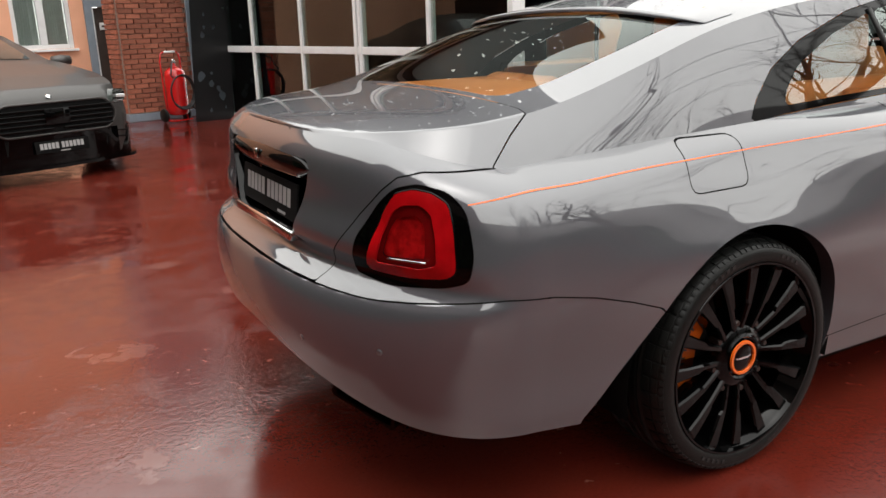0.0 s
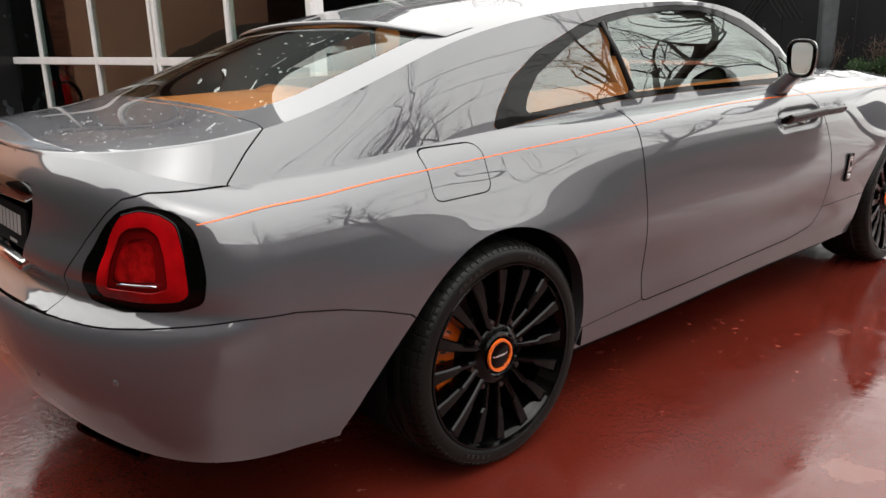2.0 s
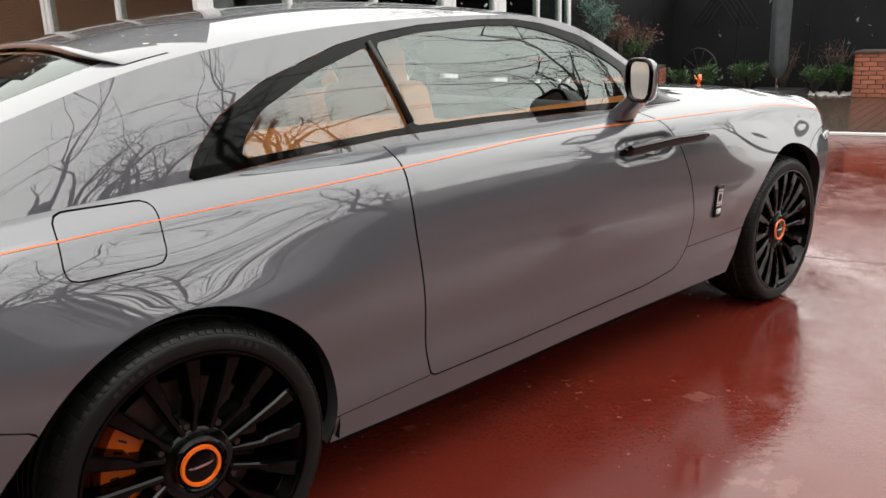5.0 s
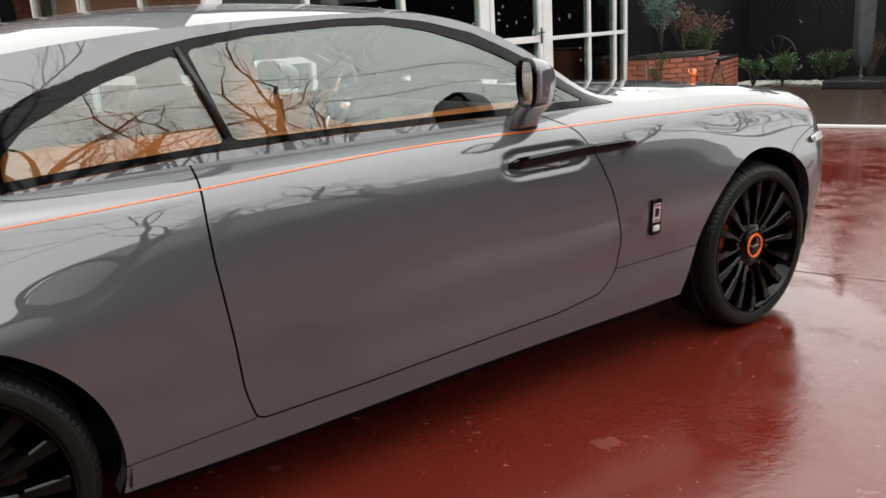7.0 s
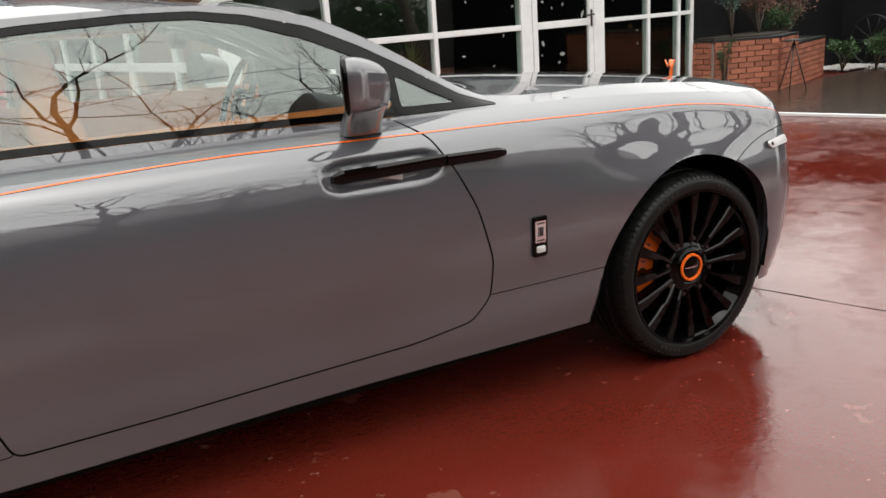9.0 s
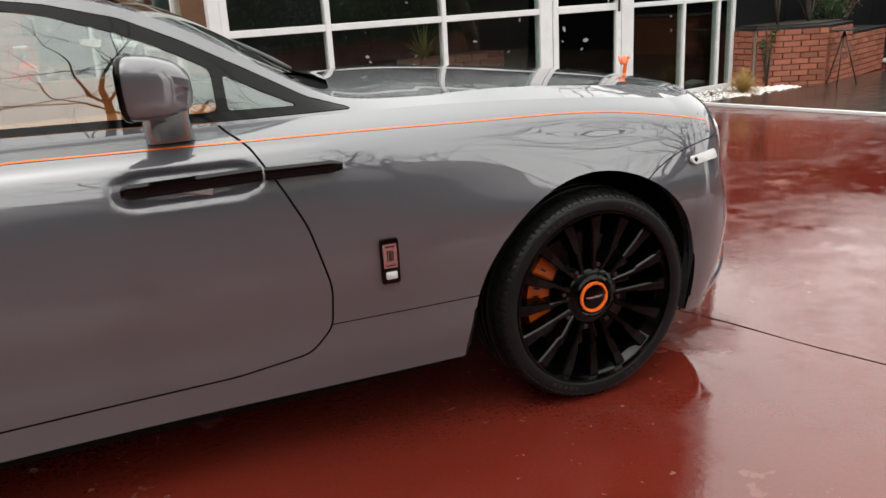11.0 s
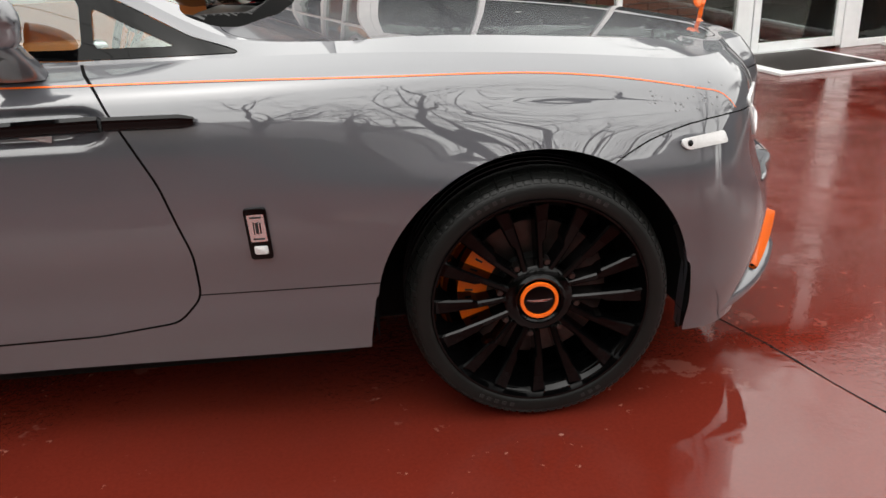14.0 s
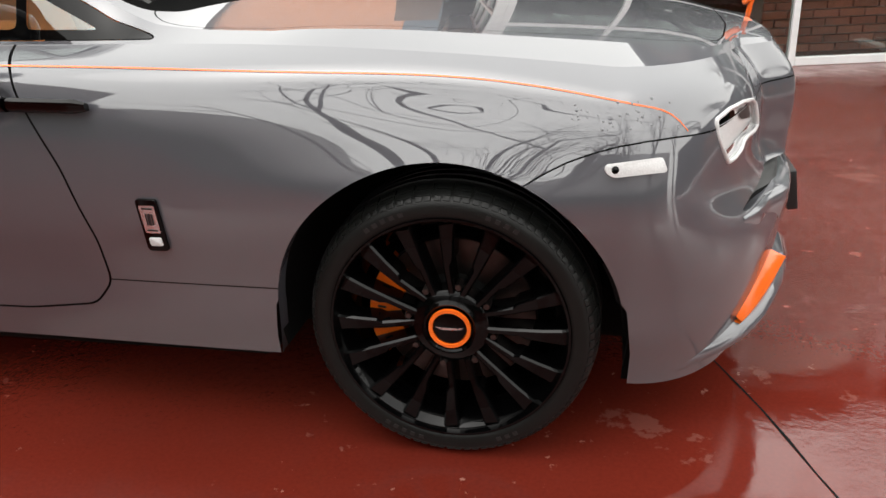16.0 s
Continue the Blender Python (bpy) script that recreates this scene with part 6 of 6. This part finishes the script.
def pebbles(name, spots, n, label, seed):
    r = random.Random(seed)
    verts, faces = [], []
    for _ in range(n):
        x0, x1, y0, y1, z0 = r.choice(spots)
        c = BUILD @ Vector((r.uniform(x0, x1), r.uniform(y0, y1), z0 + r.uniform(0, 0.02)))
        s = r.uniform(0.012, 0.03)
        a = r.uniform(0, 6)
        k = len(verts)
        ring = [(math.cos(a + q * 1.047) * s * r.uniform(0.8, 1.3), math.sin(a + q * 1.047) * s) for q in range(6)]
        verts += [c + Vector((0, 0, s * 0.8))] + [c + Vector((x, y, s * 0.2)) for x, y in ring] + [c + Vector((0, 0, -s * 0.4))]
        for q in range(6):
            faces += [(k, k + 1 + q, k + 1 + (q + 1) % 6), (k + 7, k + 1 + (q + 1) % 6, k + 1 + q)]
    return tagged(data_part(name, verts, faces, STONE), label, "pebbles", kind="stuff")


pebbles("pebble_bed", [(5.5, 6.9, -0.72, -0.03, 0.005), (6.0, 7.2, -0.85, -0.4, 0.005), (6.8, 7.15, -0.8, -0.55, 0.01)], 1500, "bed of loose white pebbles by the glazing", 9)
pebbles("pebble_bed", [(10.3, 11.3, -0.6, 0.0, 0.03), (10.6, 11.35, -3.4, -0.4, 0.03)], 2300, "bed of loose white pebbles along the black wall", 10)

# folded parasol with its foot
par = thing("parasol", in_build(10.35, -2.25, 0.03), "folded parasol in a dark grey cover on a square base", "parasol")
part("base", span(-0.45, 0.45, -0.45, 0.45, 0, 0.13, 0.02), BLACK_SATIN, par, smooth=False)
part("pole", lathe([(0, 0.13), (0.035, 0.13), (0.03, 0.2), (0.026, 3.2), (0, 3.2)], 16), CHROME, par)
cov, rings = bmesh.new(), []
for z, r0 in ((0.33, 0.05), (0.4, 0.09), (0.55, 0.13), (0.9, 0.14), (1.5, 0.15), (2.2, 0.16), (2.8, 0.12), (3.15, 0.05)):
    rings.append([cov.verts.new((r0 * (1 + 0.25 * math.cos(4 * a + z)) * math.cos(a), r0 * (1 + 0.25 * math.cos(4 * a + z)) * math.sin(a), z)) for a in np.linspace(0, 6.2832, 28, endpoint=False)])
for a, b in zip(rings, rings[1:]):
    for k in range(28):
        cov.faces.new((a[k], a[(k + 1) % 28], b[(k + 1) % 28], b[k]))
COVER = material("grey_cover_cloth", (0.05, 0.055, 0.06), rough=0.55, vary=0.2, scale=6, bump=0.3, bump_scale=20)
part("cover", cov, COVER, par)

# spoked iron wheel leaning on the wall, tripod stand
orn = thing("wheel_ornament", in_build(11.2, -0.55, 0.45) @ pose(0, 0, 0, 90, 0, 78), "black spoked iron wheel leaning on the wall", "ornament")
part("rim", tube([(0.4 * math.cos(a), 0.4 * math.sin(a), 0) for a in np.linspace(0, 6.2832, 40, endpoint=False)], 0.018, 8, None, True), BLACK_SATIN, orn)
for k in range(10):
    a = math.pi * 2 * k / 10
    part("spoke", tube([(0.04 * math.cos(a), 0.04 * math.sin(a), 0), (0.4 * math.cos(a), 0.4 * math.sin(a), 0)], 0.01, 6), BLACK_SATIN, orn)
part("hub", lathe([(0, -0.04), (0.05, -0.04), (0.05, 0.04), (0, 0.04)], 16), STEEL, orn)
tri = thing("tripod", in_build(7.6, -1.08, 0.03), "slim grey metal tripod stand on the decking", "tripod")
for a in (200, 320, 80):
    part("leg", tube([(0.2 * math.cos(radians(a)), 0.2 * math.sin(radians(a)), 0), (0.0, 0.0, 0.66)], [0.008, 0.01], 8), STEEL, tri)
part("top_plate", box(0.34, 0.2, 0.015, pose(0, 0, 0.67), 0.004), BLACK_SATIN, tri)

# yuccas on a brick border inside the glass
inside_bed = thing("planter", Matrix(), "low brick border with yuccas behind the glass", "planter")
part("core", span(2.2, 3.45, 0.55, 0.85, 0.02, 0.75, m=BUILD), MORTAR, inside_bed, smooth=False)
lay(inside_bed, in_build(2.2, 0.53, 0.02), 1.25, 0.74)
for k, (x, y) in enumerate(((1.55, 0.5), (2.0, 0.45), (2.45, 0.68))):
    blades("yucca", in_build(x, y, 0.02 if k < 2 else 0.75), 60, 0.42, 0.035, material("yucca_leaf_%s" % "abc"[k], (0.2, 0.26, 0.08), rough=0.5, vary=0.3, scale=20), "green and yellow yucca behind the glass", 70 + k, "yucca", droop=0.25, spread=1.3)
part("core", span(4.99, 6.45, 0.52, 0.8, 0.02, 0.63, m=BUILD), MORTAR, inside_bed, smooth=False)
lay(inside_bed, in_build(4.99, 0.5, 0.02), 1.46, 0.62)
for k, x in enumerate((5.2, 5.62)):
    blades("yucca", in_build(x, 0.66, 0.63), 50, 0.36, 0.03, material("yucca_leaf_%s" % "de"[k], (0.3, 0.34, 0.1), rough=0.5, vary=0.3, scale=20), "green and yellow yucca behind the glass", 80 + k, "yucca", droop=0.25, spread=1.2)

# stacked grey chairs inside
CHAIR = material("grey_upholstery", (0.6, 0.6, 0.61), rough=0.8, vary=0.1)


def chair_stack(m, n):
    root = thing("chair_stack", m, "stack of grey upholstered chairs behind the glass", "chairs", "stacked chairs")
    for k in range(n):
        z = 0.32 + 0.14 * k
        sh, rings = bmesh.new(), []
        for t in np.linspace(0, 1, 12):
            prof = (0.25 - 0.5 * t, z + 0.03 * math.sin(t * 3.14)) if t < 0.75 else (-0.125 - 0.12 * (t - 0.75) * 4, z + 0.02 + 0.36 * (t - 0.75) ** 1.2 * 2)
            rings.append([sh.verts.new((prof[0], y, prof[1] + 0.05 * (y / 0.25) ** 2)) for y in np.linspace(-0.25, 0.25, 9)])
        for a, b in zip(rings, rings[1:]):
            for j in range(8):
                sh.faces.new((a[j], a[j + 1], b[j + 1], b[j]))
        bmesh.ops.solidify(sh, geom=sh.faces[:], thickness=0.05)
        part("seat_shell", sh, CHAIR, root)
    for x in (-0.2, 0.2):
        for y in (-0.22, 0.22):
            part("leg", tube([(x * 1.15, y * 1.15, 0), (x, y, 0.32)], 0.011, 6), CHROME, root)
    return root


for y in (4.1, 4.8, 5.45, 6.0):
    chair_stack(in_build(0.6, y, 0.02, 170), 9)

# wheeled fire extinguisher
ext = thing("fire_extinguisher", in_build(-0.72, 6.5, 0.0, 14), "large red wheeled fire extinguisher against the brick pier", "extinguisher")
part("cylinder", lathe([(0, 0.1), (0.12, 0.1), (0.15, 0.13), (0.155, 0.2), (0.155, 0.68), (0.14, 0.75), (0.09, 0.79), (0.04, 0.81), (0.035, 0.85), (0, 0.85)], 40), RED_PAINT, ext, sharp=50)
frame_pts = [(-0.17, 0.02, 0.02), (-0.18, 0.05, 0.4), (-0.18, 0.07, 0.9), (-0.16, 0.07, 1.0), (-0.12, 0.07, 1.03), (0.12, 0.07, 1.03), (0.16, 0.07, 1.0), (0.18, 0.07, 0.9), (0.18, 0.05, 0.4), (0.17, 0.02, 0.02)]
part("carry_frame", tube(frame_pts, 0.013, 8), RED_PAINT, ext)
part("grip", tube([(-0.1, 0.07, 1.031), (0.1, 0.07, 1.031)], 0.017, 10), WHITE_FRAME, ext)
part("valve", lathe([(0, 0.85), (0.03, 0.85), (0.03, 0.9), (0.015, 0.93), (0, 0.93)], 16), CHROME, ext)
for s in (-1, 1):
    w = part("cart_wheel", lathe([(0, -0.02), (0.09, -0.02), (0.1, -0.012), (0.1, 0.012), (0.09, 0.02), (0, 0.02)], 24, None, pose(s * 0.2, 0.08, 0.1, 0, 90, 0)), RUBBER, ext)
hose = []
for k in range(90):
    a = 2 * math.pi * k / 30
    rr = 0.19 + 0.012 * (k / 30)
    hose.append((-0.05 + rr * math.cos(a), -0.19 - 0.02 * (k / 30), 0.45 + rr * 1.15 * math.sin(a)))
hose = [(0.0, -0.02, 0.92), (-0.1, -0.1, 0.88), (-0.2, -0.18, 0.7)] + hose[10:] + [(0.1, -0.22, 0.22), (0.18, -0.24, 0.14)]
part("hose", tube(hose, 0.012, 7), BLACK_SATIN, ext)
part("nozzle", tube([(0.14, -0.23, 0.18), (0.24, -0.26, 0.06)], [0.012, 0.02], 8), CHROME, ext)
part("foot_plate", span(-0.18, 0.18, -0.1, 0.1, 0.01, 0.03, 0.005), RED_PAINT, ext, smooth=False)
lab = bmesh.new()
cols = [[lab.verts.new((0.1568 * math.cos(radians(a)), 0.1568 * math.sin(radians(a)), z)) for z in (0.4, 0.58)] for a in np.linspace(-62, -18, 9)]
for a, b in zip(cols, cols[1:]):
    lab.faces.new((a[0], b[0], b[1], a[1]))
part("label", lab, PLASTIC_WHITE, ext, "white instruction label")
# ---- the dark saloon parked by the pink house ----
DARK = material("dark_wet_paint", (0.05, 0.047, 0.045), rough=0.5, metal=0.3, coat=0.35, grain=0.3, grain_scale=240, bump=0.05, bump_scale=160)
SALOON = pose(-1.28, 6.0, 0, 0, 0, -68)
sal = thing("saloon", SALOON, "dark saloon with black grille and dealer plate, wet with rain", "car")


def sal_section(x):
    """Half section at x (0 at the nose, backwards negative): from sill to the middle."""
    n = np.clip(-x, 0, 5.2)
    w = 0.95 * (1 - 0.28 * np.exp(-n / 0.22))
    hood = float(np.interp(n, [0, 0.06, 0.2, 0.6, 1.2, 1.5, 2.2, 2.8, 3.6, 4.4, 5.0, 5.2], [0.68, 0.78, 0.86, 0.96, 1.05, 1.09, 1.4, 1.48, 1.42, 1.15, 1.08, 0.95]))
    belt = float(np.interp(n, [0, 0.2, 0.6, 1.5, 4.4, 5.2], [0.62, 0.75, 0.86, 0.96, 0.98, 0.9]))
    roofw = float(np.interp(n, [0, 1.3, 2.2, 3.6, 4.6, 5.2], [0.78, 0.8, 0.62, 0.6, 0.72, 0.7]))
    return [(w * 0.9, 0.2), (w * 0.97, 0.32), (w, 0.55), (w * 0.99, belt - 0.12), (w * 0.96, belt - 0.03), (w * 0.9, belt + 0.01), (min(roofw, w * 0.86), belt + (hood - belt) * 0.86), (roofw * 0.72, hood - 0.012), (roofw * 0.35, hood), (0, hood)]


xs2 = np.r_[-0.02, np.linspace(-0.05, -0.6, 14), np.linspace(-0.7, -5.2, 40)]
verts, faces = [], []
for x in xs2:
    s = sal_section(x)
    row = [(x, -y, z) for y, z in s] + [(x, y, z) for y, z in reversed(s[:-1])]
    verts += row
nr = 19
for a in range(len(xs2) - 1):
    for k in range(nr - 1):
        faces.append((a * nr + k, a * nr + k + 1, (a + 1) * nr + k + 1, (a + 1) * nr + k))
faces.append(tuple(range(nr))[::-1])
faces.append(tuple((len(xs2) - 1) * nr + k for k in range(nr)))
me = bpy.data.meshes.new("body")
me.from_pydata(verts, [], faces)
bm = bmesh.new()
bm.from_mesh(me)
bmesh.ops.recalc_face_normals(bm, faces=bm.faces[:])
part("body", bm, DARK, sal, sharp=60)
# screen and side glass lie just proud of the body
scr = bmesh.new()
rings = []
for n in np.linspace(1.52, 2.15, 8):
    s = sal_section(-n)
    top, half = s[-1][1], s[7][0] * 1.05
    rings.append([scr.verts.new((-n, y, top + 0.008 - 0.012 * (y / half) ** 2)) for y in np.linspace(-half, half, 13)])
for a, b in zip(rings, rings[1:]):
    for k in range(12):
        scr.faces.new((a[k], a[k + 1], b[k + 1], b[k]))
SCREEN_GLASS = material("saloon_glass", (0.05, 0.06, 0.055), rough=0.04, coat=1.0)
part("windscreen", scr, SCREEN_GLASS, sal, "wet windscreen")
gr = bmesh.new()
prism(rounded([(-0.52, 0.46), (0.52, 0.46), (0.6, 0.6), (0.5, 0.73), (-0.5, 0.73), (-0.6, 0.6)], 0.08), 0.03, gr, pose(0.005, 0, 0, 90, 0, 90))
grille = part("grille", gr, SHADOW_BLACK, sal, "black slatted grille", smooth=False)
for z in (0.5, 0.545, 0.59, 0.635, 0.68):
    for y in (-0.3, 0.3):
        part("slat", box(0.02, 0.5, 0.016, pose(0.045, y, z), 0.004), BLACK_GLOSS, grille, smooth=False)
part("grille_rim", tube([(0.035, y, z) for y, z in rounded([(-0.53, 0.45), (0.53, 0.45), (0.615, 0.6), (0.51, 0.74), (-0.51, 0.74), (-0.615, 0.6)], 0.08)], 0.012, 6, None, True), DARK, grille)
part("radar_panel", box(0.012, 0.24, 0.15, pose(0.055, 0, 0.61), 0.004), BLACK_GLOSS, grille)
part("bonnet_badge", lathe([(0, 0.006), (0.022, 0.004), (0.026, 0)], 20, None, pose(-0.06, 0, 0.79, 0, 40, 0)), CHROME, sal)
for s in (-1, 1):
    hl = part("headlamp", prism(rounded([(-0.17, -0.06), (0.12, -0.075), (0.19, 0.0), (0.14, 0.06), (-0.12, 0.075)], 0.03), 0.05, None, pose(-0.13, s * 0.685, 0.735, 90, 0, 90 + s * 38), 0.012), SCREEN_GLASS, sal, "clear headlamp", sharp=40)
    part("lamp_core", box(0.03, 0.2, 0.035, pose(-0.085, s * 0.675, 0.735, 0, 0, s * -38), 0.01), LAMP_WHITE, hl)
    part("intake", prism(rounded([(-0.16, -0.1), (0.14, -0.1), (0.17, 0.08), (-0.1, 0.1)], 0.03), 0.02, None, pose(-0.07, s * 0.6, 0.38, 90, 0, 90 + s * 28)), SHADOW_BLACK, sal, smooth=False)
    for z in (0.34, 0.4):
        part("intake_fin", box(0.03, 0.26, 0.012, pose(-0.05, s * 0.6, z, 0, 0, s * -28), 0.003), BLACK_GLOSS, sal)
    mir = part("door_mirror", lathe([(0, -0.12), (0.06, -0.1), (0.075, 0), (0.06, 0.09), (0, 0.12)], 20, None, pose(-1.75, s * 1.02, 1.05, 90, 0, 0) @ Matrix.Diagonal((1.2, 0.9, 1, 1))), DARK, sal)
    part("mirror_foot", box(0.06, 0.1, 0.03, pose(-1.75, s * 0.9, 1.0), 0.01), BLACK_SATIN, mir)
    for x in (-0.85, -4.05):
        part("wheel", lathe([(0, 0.0), (0.2, 0.005), (0.25, 0.02), (0.33, 0.02), (0.36, -0.01), (0.36, -0.2), (0, -0.22)], 40, None, pose(x, s * 0.93, 0.36, -90 * s, 0, 0)), RUBBER, sal, sharp=40)
part("splitter", prism(rounded([(-0.35, -0.98), (-0.02, -0.8), (0.06, -0.45), (0.08, 0), (0.06, 0.45), (-0.02, 0.8), (-0.35, 0.98), (-0.5, 0.9), (-0.5, -0.9)], 0.1), 0.03, None, pose(0, 0, 0.13), 0.006), BLACK_GLOSS, sal, sharp=40)
part("lower_bumper", prism(rounded([(-0.35, -0.94), (-0.05, -0.76), (0.03, -0.4), (0.05, 0), (0.03, 0.4), (-0.05, 0.76), (-0.35, 0.94), (-0.5, 0.85), (-0.5, -0.85)], 0.1), 0.28, None, pose(0, 0, 0.165), 0.02), BLACK_GLOSS, sal, sharp=40)
SP = pose(0.062, 0, 0.335, 84, 0, 90)
sp2 = part("number_plate", box(0.52, 0.115, 0.01, SP, 0.003), SHADOW_BLACK, sal, "black dealer plate with white lettering")
letter_bars("lettering", (5, 6), 0.055, SP @ pose(0, 0.008, 0.0055), PLASTIC_WHITE, sp2)
part("plate_marking", box(0.09, 0.01, 0.001, SP @ pose(0.02, -0.045, 0.006)), PLASTIC_WHITE, sp2, smooth=False)
# ---- bare trees and hedge on the street side, which the paint and the glass mirror ----
def bare_tree(m, height, seed, label, spread=0.9, limbs=5):
    r = random.Random(seed)
    root = thing("tree", m, label, "tree", "street trees")
    trunk, twigs = bmesh.new(), bmesh.new()

    def grow(p, d, length, rad, level):
        pts, radii = [p], [rad]
        n = 5 if level < 2 else 4
        for k in range(n):
            d = (d + Vector((r.gauss(0, 0.2), r.gauss(0, 0.2), r.gauss(0, 0.14) + 0.04))).normalized()
            if level > 0 and p.z < 4.8 and -4.6 < (m @ p).y < 8:
                d = (d + m.to_3x3().inverted() @ Vector((0, -0.9, 0.15))).normalized()
            if level > 0 and p.z < 2.6:
                d = (d + Vector((0, 0, 0.7))).normalized()
            p = p + d * length / n
            pts.append(p)
            radii.append(rad * (1 - 0.62 * (k + 1) / n))
        tube(pts, radii, 8 if level == 0 else 5 if level < 3 else 3, trunk if level < 2 else twigs)
        if level >= 6:
            return
        kids = limbs if level == 0 else r.choice((3, 4)) if level < 3 else 3
        for k in range(kids):
            t = 1.0 if k == 0 else r.uniform(0.45, 1.0)
            i = min(int(t * n), n)
            a = r.uniform(0, 6.28)
            side = d.orthogonal().normalized()
            side.rotate(Matrix.Rotation(a, 3, d))
            grow(pts[i], (d + side * r.uniform(0.5, 1.1) * spread).normalized(), length * r.uniform(0.55, 0.78), radii[i] * (0.96 if k == 0 else r.uniform(0.5, 0.75)), level + 1)

    grow(Vector((0, 0, 0)), Vector((r.uniform(-0.1, 0.1), r.uniform(-0.1, 0.1), 1)), height * 0.34, height * 0.019, 0)
    part("trunk", trunk, BARK, root)
    tagged(part("twigs", twigs, BARK, root), kind="stuff")
    return root


for k, (x, y, h) in enumerate(((1.8, -9.6, 12.5), (8.3, -7.8, 12.0), (6.3, -9.0, 13.0), (3.6, -13.4, 14.0), (-7.5, -17.5, 13.0), (-1.8, -18.5, 12.5), (5.2, -18.0, 13.5), (11.0, -16.5, 13.0), (16.5, -15.5, 12.0), (6.2, 15.5, 12.0), (1.2, 16.5, 13.0), (15.5, 1.0, 10.0), (17.0, -6.0, 11.0), (15.0, 5.5, 9.0), (11.5, 9.6, 14.0))):
    bare_tree(pose(x, y, 0, 0, 0, 60 * k), h, 100 + k, "bare winter street tree with spreading branches")

BLOCKER = material("blocker_brickwork", (0.065, 0.042, 0.034), rough=0.9, vary=0.2, scale=2, grain=0.2, grain_scale=40)
FILL_RENDER = material("grey_fill_render", (0.3, 0.29, 0.29), rough=0.9, vary=0.15, scale=0.8, grain=0.08, grain_scale=30)
HOUSE = material("far_house_render", (0.3, 0.25, 0.21), rough=0.9, vary=0.1, scale=0.6)
ROOF = material("far_roof_tile", (0.16, 0.09, 0.07), rough=0.9, vary=0.2, scale=3)
# unseen houses, added as a dull skyline for paint and glass to mirror
for k, (x, y, w, h) in enumerate(((-22, -34, 16, 5.5), (2, -38, 18, 6.0), (26, -33, 15, 5.0))):
    hs = thing("house", pose(x, y, 0, 0, 0, 4 * k - 4), "plain rendered house with a tiled roof, unseen, added as mirrored skyline", "house")
    part("wall", span(-w / 2, w / 2, -4, 4, 0, h), HOUSE, hs, smooth=False)
    rf = bmesh.new()
    prism([(-4.4, h), (4.4, h), (0, h + 2.4)], w + 0.6, rf, pose(w / 2 + 0.3, 0, 0, 90, 0, 90) @ pose(0, 0, -w - 0.6))
    part("roof", rf, ROOF, hs, smooth=False)
def hedge_point(q):
    x = q.uniform(-24, 26)
    top = 1.9 + 0.35 * math.sin(x * 0.9) + 0.3 * math.sin(x * 2.3 + 1)
    return Vector((x, -13.6 + q.gauss(0, 0.5), top * q.random()))


# unseen hedge beside the yard, added so the car's rear mirrors something dark
def added_hedge_point(q):
    y = q.uniform(-15, 6.3)
    top = 2.4 + 0.5 * math.sin(y * 1.1) + 0.4 * math.sin(y * 2.9)
    return Vector((-5.6 + q.gauss(0, 0.15), y, top * q.random() ** 0.8))


side_v, side_f = leaf_cloud(16000, lambda q: (added_hedge_point(q), Vector((1, 0, 0.5))), 0.24, 78)
tagged(data_part("hedge", side_v, side_f, LEAF, smooth=False), "tall dark evergreen hedge, unseen, added to darken the car's rear", "hedge", kind="stuff")
hedge_v, hedge_f = leaf_cloud(24000, lambda q: (hedge_point(q), Vector((0, 1, 0.5))), 0.3, 77)
tagged(data_part("hedge", hedge_v, hedge_f, LEAF, smooth=False), "dark evergreen hedge along the street", "hedge", kind="stuff")
# unseen wall added as a pale reflector that lifts the doors' tone
part("wall_street", span(-30, 30, -14.8, -14.5, 0, 5.5), FILL_RENDER)
tagged(bpy.data.objects["wall_street"], "long grey rendered wall, unseen, added to lighten the car's side", "wall", kind="structure")
for k, z in enumerate((8.0, 9.1)):
    cable = [(-26 + 52 * t, -12.5 + 1.0 * k, z + (0.7 + 0.5 * k) * (2 * t - 1) ** 2 + 2.2 * (t - 0.5)) for t in np.linspace(0, 1, 24)]
    tagged(part("cable", tube(cable, 0.022, 5), BLACK_SATIN), "thin black overhead cable along the street", "cable", "overhead cables")

# unseen wall added to keep sky light off the boot and rear bumper
flank = span(-6.3, -6.0, -15, 12.0, 0, 5.0)
span(-6.3, -6.0, -12, 2.0, 5.0, 9.0, 0, flank)
part("wall_neighbour", flank, BLOCKER)
tagged(bpy.data.objects["wall_neighbour"], "plain dark brick wall, unseen, added to shade the car's rear", "wall", kind="structure")
